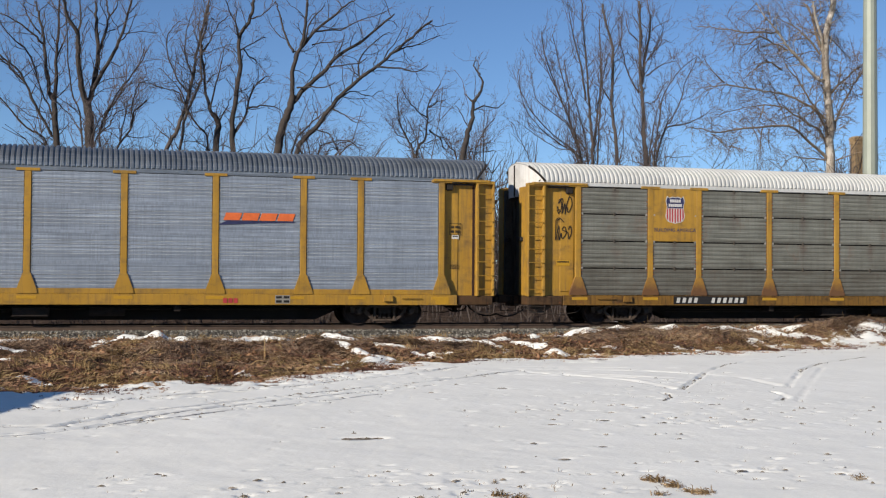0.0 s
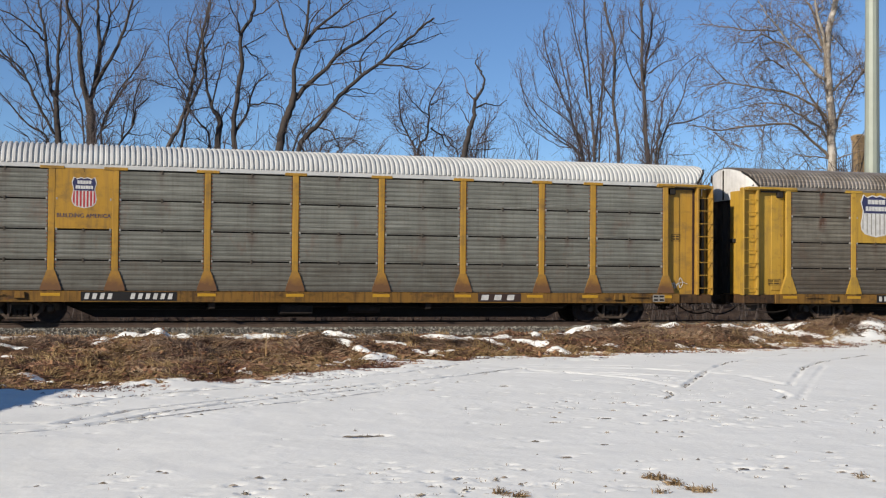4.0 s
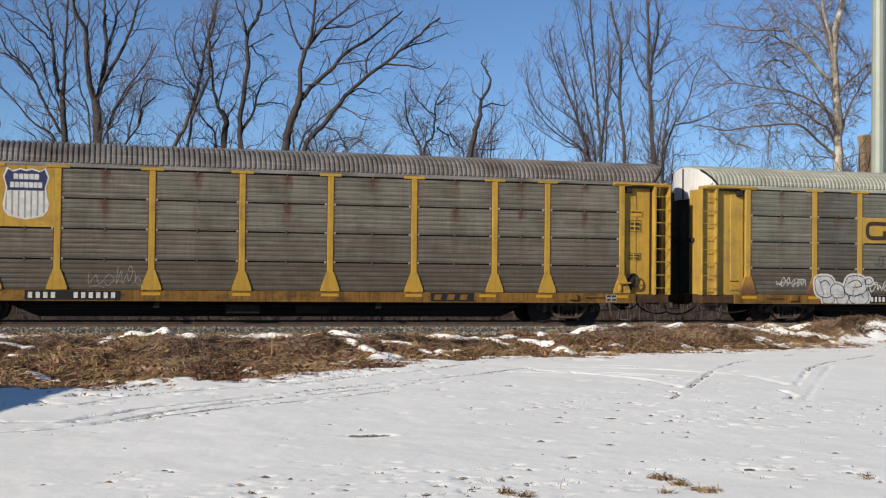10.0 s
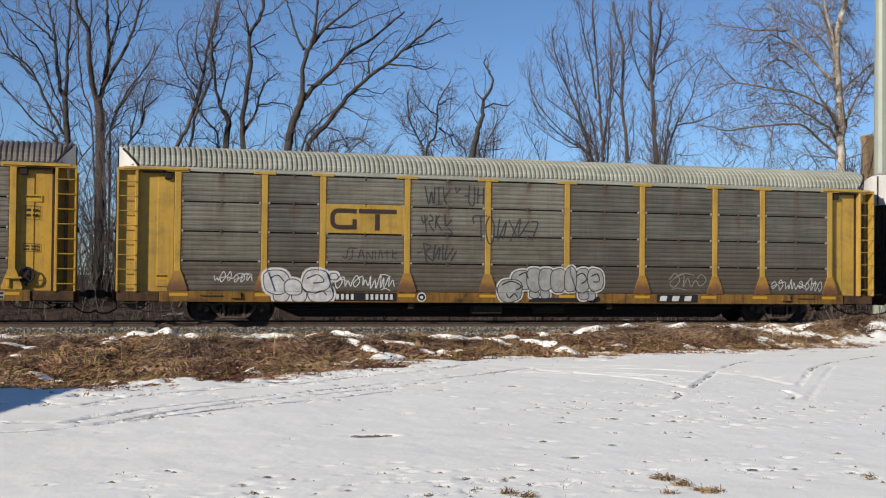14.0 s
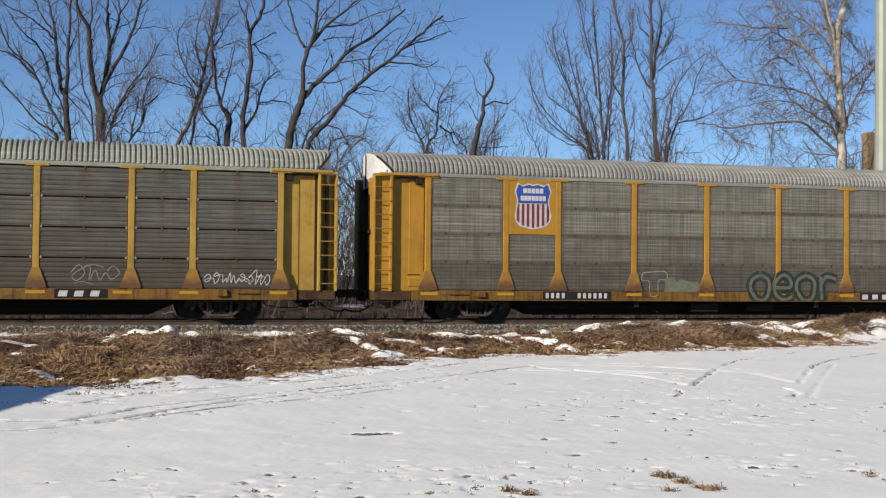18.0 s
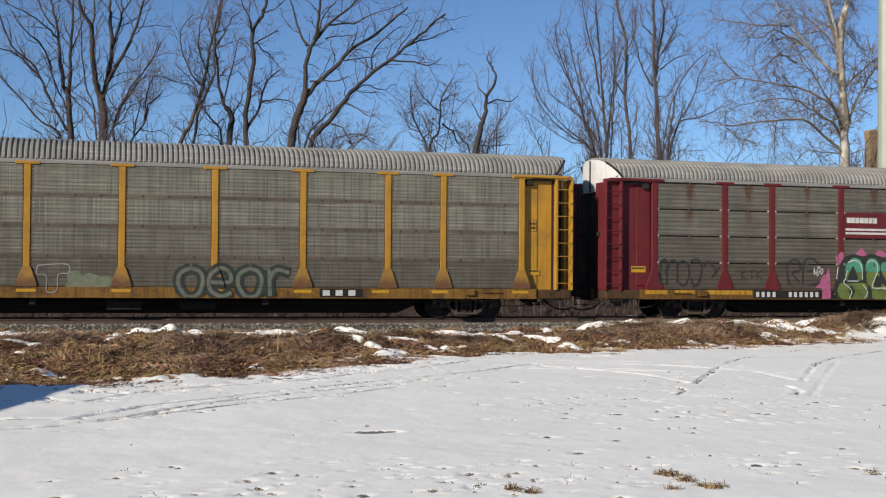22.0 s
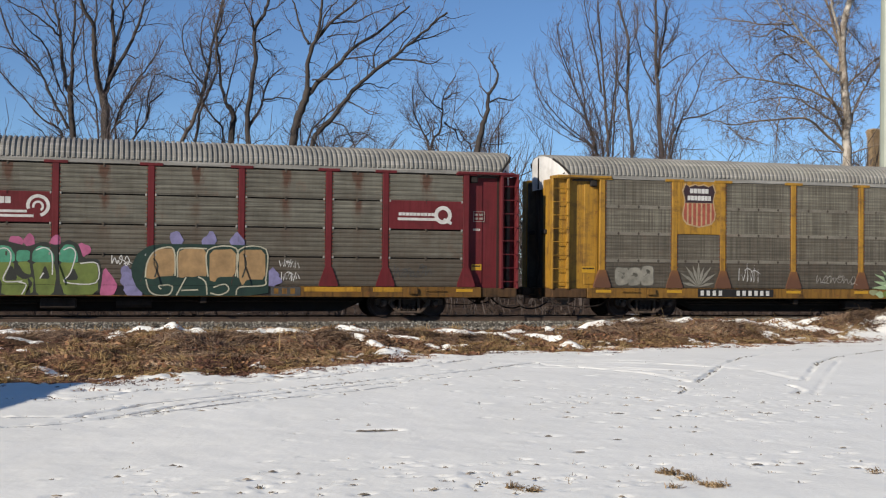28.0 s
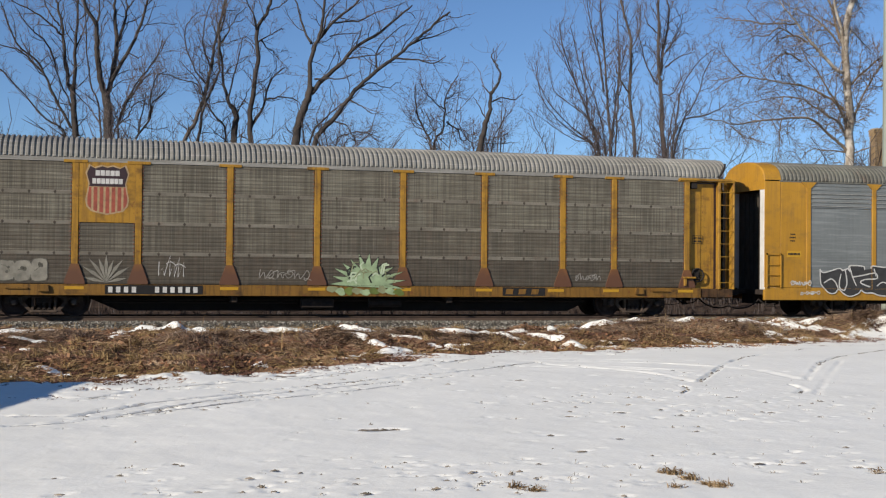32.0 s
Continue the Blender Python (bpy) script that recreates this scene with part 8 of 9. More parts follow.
# ---------------------------------------------------------------- trees
def grow(mesh, twigs, pts, r0, r1, rnd, density, depth=0, lift=0.35):
    """A limb along pts, with side branches that fork again and end in twigs."""
    P = [Vector(p) for p in pts]
    n = len(P)
    rad = [r0 + (r1 - r0) * i / (n - 1) for i in range(n)]
    (mesh if r0 > 0.026 else twigs).tube(P, rad, 8 if r0 > 0.08 else (5 if r0 > 0.03 else 3), cap=False)
    if depth > 2:
        return
    seg = [(P[i + 1] - P[i]).length for i in range(n - 1)]
    total = sum(seg)
    count = max(2, int(total * density * (2.3, 3.2, 3.6)[depth]))
    hand = rnd.choice((-1, 1))
    for k in range(count):
        f = (k + rnd.uniform(0.1, 0.9)) / count
        s = f * total
        i = 0
        while i < n - 2 and s > seg[i]:
            s -= seg[i]
            i += 1
        p = P[i].lerp(P[i + 1], min(1, s / max(seg[i], 1e-6)))
        if depth == 0 and (p.z < 4.5 or rnd.random() > 0.35 + 1.3 * f):
            continue
        along = (P[i + 1] - P[i]).normalized()
        hand = -hand
        side = along.cross(Vector((0, 1, 0))).normalized() * hand
        side = (side + Vector((0, rnd.gauss(0, 0.9), 0))).normalized()
        d = (along * rnd.uniform(0.6, 1.0) + side * rnd.uniform(0.55, 1.0) + Vector((0, 0, lift * rnd.uniform(0.4, 1.4)))).normalized()
        length = (rnd.uniform(0.7, 2.3), rnd.uniform(0.35, 1.05), rnd.uniform(0.16, 0.45))[depth] * (1.2 - 0.55 * f)
        ra = min(rad[i] * 0.55, (0.028, 0.0165, 0.0105)[depth])
        steps = (6, 4, 2)[depth]
        q, path = p.copy(), [p.copy()]
        for _ in range(steps):
            d = (d + Vector((rnd.gauss(0, 0.26), rnd.gauss(0, 0.26), rnd.gauss(0.25 * lift, 0.22)))).normalized()
            q = q + d * (length / steps)
            path.append(q.copy())
        grow(mesh, twigs, path, ra, max(0.0065, ra * 0.5), rnd, density, depth + 1, lift)


def bend(pts, y, rnd, out):
    """Rounds off a limb drawn in x and z, and lets it wander in depth."""
    c = smooth_path(pts, 4)
    slope = rnd.uniform(-0.35, 0.35) * out
    got = []
    for i, (x, z) in enumerate(c):
        k = i / max(1, len(c) - 1)
        got.append((x + rnd.gauss(0, 0.022), y + slope * k * 5, z + rnd.gauss(0, 0.022)))
    return got


class Tree:
    """A leafless tree: stems that stand in the ground, limbs that leave them, and a crown of twigs."""

    def __init__(self, name, label, density, bark, twig, y, lift, seed):
        self.name, self.label, self.density, self.bark, self.twig, self.y, self.lift = name, label, density, bark, twig, y, lift
        self.rnd = random.Random(seed)
        self.trunk, self.crown, self.boughs = Mesh(), Mesh(), []
        self.foot = None

    def stem(self, r0, r1, *pts):
        x, z = pts[0]
        if self.foot is None:
            self.foot = (x, float(ground_z(np.array([x]), np.array([float(self.y)]))[0]) - 0.1)
        bx, bz = self.foot
        fx = bx + (x - bx) * 0.4
        low = [(fx + self.rnd.uniform(-0.1, 0.1), bz), ((fx + x) / 2 + self.rnd.uniform(-0.1, 0.1), bz + 0.5 * (z - bz))]
        near = 0.0 if x == bx else self.rnd.uniform(-0.5, 0.5)
        grow(self.trunk, self.crown, bend(low + list(pts), self.y + near, self.rnd, 0.0 if x == bx else 0.3), r0 * 1.08, r1, self.rnd, self.density, 0, self.lift)

    def limb(self, r0, r1, *pts):
        pale = self.bark is PALE_BARK and r0 < 0.1      # a sycamore's boughs are browner than its trunk
        mesh = Mesh() if pale else self.trunk
        if pale:
            self.boughs.append(mesh)
        grow(mesh, self.crown, bend(list(pts), self.y, self.rnd, 1.0), r0, r1 * 0.8, self.rnd, self.density, 0, self.lift)

    def done(self):
        bx, bz = self.foot
        tree = thing(self.name, self.label, "tree", "trees behind the railway", at=pose(bx, self.y, bz))
        for mesh, part_name, mat in [(self.trunk, "trunk", self.bark), (self.crown, "crown", self.twig)] + [(b, "bough", TAN_BARK) for b in self.boughs]:
            me = bpy.data.meshes.new(part_name)
            me.from_pydata([(x - bx, yy - self.y, z - bz) for x, yy, z in mesh.v], [], mesh.f)
            me.materials.append(mat)
            me.polygons.foreach_set("use_smooth", [True] * len(me.polygons))
            ob = part(part_name, me, mat, tree)
            if part_name == "crown":
                ob["kind"] = "stuff"


tree = Tree("bare_tree", "tall bare tree with several upright grey-brown stems", 1.0, DARK_BARK, TWIG, 62, 0.30, 300)
tree.stem(.175, .12, (-1.56, 7.87), (-1.66, 9.23), (-1.72, 10.45))
tree.limb(.10, .035, (-1.69, 10.09), (-1.60, 11.07), (-1.57, 12.78), (-1.50, 14.62), (-1.48, 15.36))
tree.limb(.115, .05, (-1.71, 10.15), (-1.92, 10.50), (-2.13, 12.14), (-2.28, 13.47), (-2.55, 14.55), (-2.65, 15.16))
tree.limb(.055, .02, (-2.48, 11.12), (-2.90, 12.28), (-3.59, 12.78), (-4.29, 13.71))
tree.limb(.06, .02, (-2.21, 12.74), (-2.68, 13.20), (-3.49, 13.76), (-4.30, 14.13), (-4.76, 14.52))
tree.limb(.05, .02, (-2.35, 13.22), (-2.80, 13.86), (-3.10, 14.51), (-3.17, 15.00))
tree.stem(.06, .02, (-1.96, 7.88), (-2.90, 8.69), (-3.89, 9.80), (-4.94, 10.95), (-5.62, 11.58))
tree.limb(.075, .025, (-1.74, 8.31), (-2.51, 9.74), (-3.23, 11.22), (-4.27, 12.14), (-4.75, 13.44), (-4.98, 13.96))
tree.limb(.06, .02, (-3.05, 10.87), (-3.57, 11.39), (-4.10, 11.88), (-4.95, 12.07), (-5.52, 12.18))
tree.limb(.035, .015, (-1.70, 8.25), (-1.33, 8.61), (-0.93, 9.20))
tree.limb(.05, .02, (-1.66, 9.23), (-2.29, 10.54), (-2.89, 11.97))
tree.limb(.045, .02, (-1.59, 12.17), (-1.16, 13.17), (-0.94, 14.17))
tree.limb(.04, .015, (-1.88, 10.44), (-1.41, 9.85), (-0.87, 9.27), (-0.33, 8.55))
tree.done()
tree = Tree("bare_tree", "bare tree with a thick trunk forking high up", 0.95, DARK_BARK, TWIG, 60, 0.30, 301)
tree.stem(.225, .19, (-0.03, 7.67), (-0.07, 9.05), (-0.20, 9.82))
tree.limb(.15, .05, (-0.17, 9.70), (-0.41, 10.46), (-0.57, 11.88), (-0.65, 12.95), (-1.08, 13.63), (-1.24, 14.22), (-1.31, 14.80))
tree.limb(.06, .03, (-0.59, 12.83), (-0.52, 13.67), (-0.53, 14.74))
tree.limb(.14, .05, (-0.12, 9.76), (0.05, 10.25), (0.31, 12.17), (0.23, 13.60), (0.20, 14.31), (0.16, 14.79))
tree.limb(.105, .04, (0.07, 10.37), (0.61, 11.35), (1.28, 12.71), (1.67, 14.05), (1.84, 14.73))
tree.limb(.08, .03, (0.31, 12.05), (0.59, 13.02), (0.77, 13.87), (0.68, 14.35), (0.65, 14.82))
tree.limb(.045, .02, (0.77, 13.85), (1.09, 14.25), (1.32, 14.75))
tree.stem(.05, .02, (-0.41, 8.68), (-0.84, 10.32), (-1.06, 12.21), (-1.17, 14.22), (-1.20, 14.57))
tree.limb(.035, .015, (0.83, 11.78), (1.30, 11.45), (1.53, 11.52))
tree.limb(.035, .015, (1.28, 12.71), (1.69, 13.09), (1.97, 13.95))
tree.done()
tree = Tree("bare_shrub", "tangled bare shrub hung with dead vines", 1.35, DARK_BARK, TWIG, 58, 0.30, 302)
tree.stem(.065, .02, (0.41, 7.55), (0.57, 8.71), (1.06, 9.54), (1.60, 10.50), (2.15, 11.46), (2.37, 12.17))
tree.limb(.045, .02, (0.62, 8.94), (1.33, 10.19), (1.94, 10.98), (2.49, 11.94))
tree.stem(.07, .03, (1.04, 6.42), (1.20, 7.47), (1.75, 8.30), (1.96, 9.12), (2.52, 9.71))
tree.limb(.045, .02, (1.80, 8.42), (1.84, 9.35), (2.06, 10.17), (2.51, 10.43))
tree.limb(.04, .02, (1.31, 7.64), (1.51, 8.75), (1.67, 9.92))
tree.stem(.04, .02, (0.19, 7.43), (0.85, 8.49), (1.06, 8.96), (1.51, 9.22))
tree.done()
tree = Tree("bare_tree", "slim leaning bare tree overgrown with vines", 1.3, BARK, TWIG, 64, 0.25, 303)
tree.stem(.15, .04, (2.13, 2.58), (2.49, 4.30), (3.08, 6.33), (3.70, 7.95), (4.18, 8.97), (4.67, 10.28), (5.04, 11.86), (5.15, 12.64), (5.42, 14.09), (5.76, 15.55), (5.88, 16.08))
tree.stem(.075, .04, (4.45, 8.20), (4.62, 9.63), (5.05, 10.69), (5.42, 11.75), (5.38, 13.18), (5.64, 14.62), (5.76, 15.55))
tree.stem(.06, .02, (5.78, 8.32), (5.19, 9.40), (4.71, 10.15), (4.28, 10.91), (3.65, 11.07), (2.77, 11.35))
tree.limb(.05, .02, (4.85, 11.07), (4.27, 11.69), (3.69, 13.08), (3.86, 14.12), (4.37, 14.54))
tree.limb(.05, .02, (5.04, 11.86), (4.64, 12.87), (4.63, 14.04), (4.99, 15.23))
tree.limb(.045, .02, (4.71, 10.28), (4.41, 11.18), (3.38, 12.16))
tree.limb(.045, .02, (5.41, 12.92), (5.91, 13.86), (6.41, 14.81), (6.92, 15.23))
tree.done()
tree = Tree("bare_tree", "leaning bare tree with a swollen dark trunk", 1.2, DARK_BARK, TWIG, 63, 0.30, 304)
tree.stem(.165, .13, (6.14, 8.01), (6.25, 9.19), (6.18, 9.64), (5.92, 9.95))
tree.limb(.09, .035, (5.96, 9.89), (5.73, 10.71), (5.66, 11.22), (5.51, 12.88), (5.41, 14.03), (5.30, 14.79))
tree.limb(.05, .02, (5.86, 10.20), (6.22, 11.76), (6.40, 12.54), (6.58, 13.45))
tree.limb(.04, .015, (6.25, 9.32), (6.62, 10.24), (6.81, 10.63))
tree.done()
tree = Tree("bare_tree", "slim dark bare tree with a wavy trunk", 1.1, DARK_BARK, TWIG, 62, 0.22, 305)
tree.stem(.145, .07, (6.92, 7.93), (6.87, 9.36), (7.07, 11.01), (7.22, 12.29), (7.16, 13.56), (7.72, 14.74), (7.86, 15.65))
tree.limb(.055, .02, (7.13, 13.56), (6.97, 14.18), (6.45, 15.17), (6.32, 15.54))
tree.limb(.08, .03, (6.91, 8.66), (7.53, 9.76), (8.01, 11.32), (8.77, 11.97))
tree.limb(.05, .02, (7.58, 10.09), (8.28, 10.28), (9.16, 10.20), (9.57, 9.73))
tree.limb(.04, .02, (7.18, 12.99), (7.99, 13.61), (8.68, 14.17))
tree.limb(.04, .02, (7.36, 13.06), (8.06, 12.66), (8.32, 12.54))
tree.limb(.04, .02, (7.72, 14.68), (8.35, 14.91), (8.86, 15.46))
tree.done()
tree = Tree("bare_tree", "dark bare tree with a spreading crown", 0.9, DARK_BARK, TWIG, 61, 0.15, 306)
tree.stem(.21, .17, (9.05, 7.79), (9.23, 9.08), (9.60, 10.11), (9.74, 10.75))
tree.limb(.12, .05, (9.72, 10.62), (9.76, 12.27), (10.13, 13.30), (10.25, 14.20), (10.30, 15.22), (10.32, 15.85))
tree.limb(.07, .03, (9.78, 12.90), (9.43, 13.89), (9.16, 15.14), (9.09, 15.77))
tree.limb(.09, .03, (10.16, 13.18), (10.89, 14.01), (12.04, 15.08), (12.62, 15.50))
tree.limb(.13, .045, (9.70, 10.30), (10.41, 11.16), (11.43, 12.13), (12.06, 12.91), (13.36, 13.78), (14.53, 14.86), (15.06, 15.28))
tree.limb(.045, .02, (11.49, 12.21), (12.07, 12.32), (12.98, 12.45), (13.37, 12.72))
tree.limb(.05, .02, (10.89, 14.02), (12.05, 14.12), (12.96, 14.50), (14.27, 14.97))
tree.limb(.04, .015, (10.71, 13.34), (11.54, 13.41), (12.19, 13.40))
tree.limb(.05, .02, (9.97, 11.14), (10.41, 11.10), (11.31, 11.14), (11.69, 11.35))
tree.limb(.05, .02, (10.38, 13.57), (10.57, 14.47), (11.14, 15.15), (11.39, 15.55))
tree.limb(.04, .015, (12.06, 12.91), (12.32, 13.69), (12.44, 14.21))
tree.done()
tree = Tree("bare_tree", "bare tree leaning far over to one side", 0.85, DARK_BARK, TWIG, 61, 0.18, 307)
tree.stem(.135, .05, (10.00, 7.83), (10.82, 9.02), (11.58, 10.07), (12.22, 10.87), (13.25, 11.82), (14.03, 12.43), (15.08, 13.31), (16.14, 14.31), (16.94, 14.95))
tree.stem(.07, .02, (9.75, 7.82), (10.31, 9.00), (11.19, 9.80), (11.71, 10.21))
tree.limb(.055, .02, (14.00, 12.37), (15.22, 12.34), (16.03, 12.20), (16.56, 12.51))
tree.limb(.05, .02, (15.08, 13.27), (16.28, 13.77), (17.49, 14.29))
tree.limb(.045, .02, (11.86, 10.40), (12.48, 10.95), (12.99, 11.16), (13.78, 10.95), (14.44, 11.30))
tree.limb(.055, .02, (13.25, 11.75), (13.15, 12.39), (13.50, 13.25), (14.54, 14.21), (15.07, 14.51))
tree.limb(.04, .015, (11.71, 10.14), (12.29, 9.82), (12.62, 9.42), (13.14, 9.38))
tree.limb(.04, .015, (10.95, 9.05), (11.59, 8.80), (11.73, 8.30), (12.37, 8.38), (13.03, 8.15))
tree.limb(.035, .015, (12.73, 11.53), (12.98, 12.19), (12.85, 12.82))
tree.limb(.035, .015, (14.42, 12.85), (15.08, 13.86), (15.60, 14.80))
tree.done()
tree = Tree("bare_tree", "small bare tree with a round twiggy crown", 1.6, DARK_BARK, TWIG, 66, 0.15, 308)
tree.stem(.075, .03, (17.39, 8.30), (16.94, 9.43), (16.50, 10.40), (16.41, 11.93))
tree.stem(.085, .03, (17.56, 8.36), (18.10, 9.48), (18.18, 10.61), (18.26, 11.39), (18.95, 12.62))
tree.limb(.06, .02, (18.21, 9.91), (18.98, 9.52), (19.28, 8.96), (19.86, 9.20))
tree.limb(.045, .02, (17.12, 9.09), (17.52, 9.43))
tree.limb(.045, .02, (18.12, 10.61), (17.51, 10.86), (16.78, 11.36), (16.34, 12.04))
tree.limb(.04, .02, (18.23, 11.18), (18.67, 11.48), (19.18, 11.65))
tree.limb(.035, .015, (16.94, 9.43), (16.36, 9.69), (16.14, 10.66))
tree.done()
tree = Tree("dead_tree", "dead broken tree with one crooked arm", 0.16, DARK_BARK, TWIG, 58, 0.30, 309)
tree.stem(.165, .13, (17.72, 7.49), (17.91, 8.34), (18.05, 8.97))
tree.limb(.12, .05, (18.02, 8.95), (18.29, 9.61), (18.30, 10.24), (18.61, 10.75), (18.84, 11.33), (18.64, 11.82))
tree.limb(.045, .02, (18.64, 11.78), (18.46, 12.27), (18.66, 12.57), (18.81, 12.90))
tree.limb(.05, .02, (18.35, 9.99), (18.88, 10.26), (19.67, 10.22), (20.28, 10.61))
tree.limb(.05, .03, (18.30, 10.36), (18.21, 10.98))
tree.limb(.035, .015, (18.07, 9.10), (17.83, 9.84), (17.70, 10.33))
tree.limb(.03, .01, (18.61, 10.75), (19.00, 11.27))
tree.done()
tree = Tree("bare_tree", "fan of slender bare poplar stems", 1.2, BARK, TWIG, 66, 0.55, 310)
tree.stem(.085, .02, (27.43, 8.44), (26.70, 10.74), (26.00, 12.37), (25.17, 14.49), (24.89, 15.88))
tree.stem(.07, .02, (27.51, 8.44), (26.87, 10.23), (26.55, 12.27), (25.85, 14.91), (25.57, 15.79))
tree.stem(.10, .03, (27.95, 8.46), (27.80, 10.27), (27.65, 12.32), (27.42, 14.88), (27.20, 17.18), (27.13, 17.82))
tree.limb(.07, .02, (27.65, 12.06), (27.08, 14.09), (26.39, 15.72), (25.90, 17.22))
tree.stem(.07, .02, (28.25, 8.47), (28.35, 10.55), (28.45, 12.36), (28.39, 14.94), (28.31, 16.74))
tree.stem(.055, .015, (27.34, 8.46), (26.16, 9.44), (24.93, 10.41), (23.98, 11.63), (23.59, 13.39))
tree.stem(.05, .015, (27.26, 8.59), (26.02, 9.82), (24.79, 10.91), (23.84, 12.39), (23.70, 13.77))
tree.stem(.05, .015, (27.67, 8.47), (26.70, 10.23), (25.61, 11.07), (24.45, 11.91), (24.10, 13.42))
tree.stem(.04, .015, (27.15, 8.56), (25.76, 9.11), (24.40, 9.88), (23.32, 10.59))
tree.stem(.035, .015, (24.30, 8.33), (23.80, 9.41), (23.19, 10.59))
tree.limb(.06, .02, (28.15, 9.26), (28.62, 11.85), (28.88, 13.67), (29.01, 14.97))
tree.limb(.05, .02, (26.00, 12.30), (25.32, 13.48), (24.49, 14.96))
tree.stem(.05, .02, (27.74, 8.45), (27.24, 11.02), (26.47, 13.16), (26.26, 14.43))
tree.done()
tree = Tree("bare_tree", "slender upright bare poplar", 1.2, BARK, TWIG, 64, 0.50, 311)
tree.stem(.11, .06, (28.75, 8.18), (28.60, 10.07), (28.43, 11.57), (28.49, 14.21), (28.40, 15.08), (28.02, 16.31), (27.87, 17.31))
tree.limb(.06, .02, (28.43, 11.67), (27.75, 12.39), (27.50, 13.28), (27.20, 13.82))
tree.limb(.04, .02, (27.75, 12.35), (27.87, 13.80), (28.20, 14.82))
tree.limb(.04, .02, (28.46, 14.08), (28.81, 15.23), (28.73, 16.61))
tree.stem(.04, .015, (28.18, 8.16), (28.12, 9.55), (27.76, 10.42))
tree.stem(.035, .015, (28.92, 8.18), (29.12, 9.59), (29.04, 11.47))
tree.done()
tree = Tree("bare_tree", "upright bare poplar with fine branches", 1.25, BARK, TWIG, 64, 0.45, 312)
tree.stem(.135, .06, (30.63, 8.19), (30.44, 9.65), (30.33, 12.17), (30.20, 13.04), (30.17, 15.32), (30.14, 16.83), (30.11, 17.59))
tree.limb(.085, .03, (30.33, 12.86), (30.62, 14.46), (31.13, 16.14), (31.17, 17.28), (31.19, 17.79))
tree.limb(.06, .02, (30.66, 14.21), (31.69, 15.28), (32.52, 16.86))
tree.limb(.055, .02, (30.14, 12.28), (29.50, 13.26), (29.08, 14.62), (28.80, 16.11))
tree.limb(.05, .02, (30.57, 13.32), (31.29, 13.92), (32.12, 14.14))
tree.limb(.04, .02, (30.20, 15.19), (29.76, 15.92), (29.89, 16.82))
tree.done()
tree = Tree("bare_shrub", "dense bare thicket of thin stems", 1.15, BARK, TWIG, 61, 0.35, 313)
tree.stem(.065, .02, (29.72, 7.94), (30.24, 9.80), (30.63, 10.42), (31.16, 11.41), (31.55, 12.65), (32.21, 13.90))
tree.stem(.06, .02, (29.46, 7.93), (29.71, 9.77), (29.96, 11.48), (30.75, 12.85), (31.94, 13.89))
tree.stem(.05, .02, (29.32, 7.93), (29.51, 10.01), (29.83, 11.23))
tree.limb(.045, .02, (30.31, 9.98), (31.43, 10.23), (32.36, 10.62), (32.77, 10.88))
tree.stem(.045, .02, (29.02, 10.83), (29.70, 11.34), (30.48, 12.59))
tree.stem(.04, .015, (29.98, 7.95), (30.51, 8.24), (31.57, 8.39))
tree.stem(.045, .02, (29.59, 7.94), (29.97, 9.30), (30.50, 9.81), (31.02, 11.28))
tree.stem(.035, .015, (29.06, 7.92), (28.54, 8.77), (28.14, 9.71))
tree.done()
tree = Tree("sycamore_tree", "pale-barked bare sycamore with long drooping limbs", 1.75, PALE_BARK, TAN_TWIG, 57, -0.05, 314)
tree.stem(.25, .15, (38.01, 7.37), (37.94, 8.91), (38.00, 9.95), (37.84, 11.43), (37.67, 13.25), (37.73, 14.75), (38.12, 16.26), (38.19, 16.96))
tree.limb(.11, .05, (37.68, 13.25), (37.34, 14.84), (37.01, 15.85), (36.88, 16.52))
tree.limb(.09, .04, (37.71, 13.48), (37.57, 14.74), (37.53, 16.22), (37.50, 16.80))
tree.limb(.085, .025, (37.72, 8.20), (37.10, 8.65), (36.19, 9.30), (35.30, 9.76), (33.90, 9.66), (32.15, 9.42), (30.92, 9.20), (30.06, 9.39), (29.20, 9.41))
tree.limb(.07, .02, (37.88, 8.66), (37.49, 9.58), (36.84, 10.01), (36.06, 10.54), (35.04, 10.95), (34.02, 10.90), (33.02, 10.68), (31.77, 10.35))
tree.limb(.075, .025, (37.82, 9.11), (37.35, 10.26), (36.57, 11.14), (35.80, 12.12), (35.03, 12.76), (34.65, 13.31))
tree.limb(.075, .02, (37.68, 10.27), (36.70, 11.03), (35.55, 11.54), (34.53, 11.72), (32.76, 11.97), (31.64, 11.91), (30.66, 11.77))
tree.limb(.11, .03, (37.71, 12.20), (36.83, 12.63), (36.05, 13.39), (35.41, 13.86), (34.64, 14.78), (33.88, 15.52), (33.37, 16.17))
tree.limb(.06, .02, (35.41, 13.81), (34.52, 14.09), (33.50, 14.37), (32.75, 13.87), (31.63, 13.86))
tree.limb(.06, .02, (37.41, 13.67), (36.82, 14.46), (36.05, 15.10), (35.40, 15.45), (34.51, 15.79))
tree.limb(.07, .025, (38.11, 9.58), (38.53, 10.77), (39.18, 11.95), (39.73, 12.79), (40.23, 13.74))
tree.limb(.06, .02, (37.93, 11.60), (38.78, 12.51), (39.73, 13.37), (40.37, 14.10))
tree.limb(.045, .015, (37.88, 8.09), (36.84, 8.13), (35.81, 8.15), (35.18, 7.56))
tree.limb(.05, .02, (34.77, 14.73), (33.25, 14.72), (31.75, 14.93), (30.76, 15.09))
tree.limb(.045, .015, (34.02, 10.88), (33.52, 10.20), (33.02, 9.85))
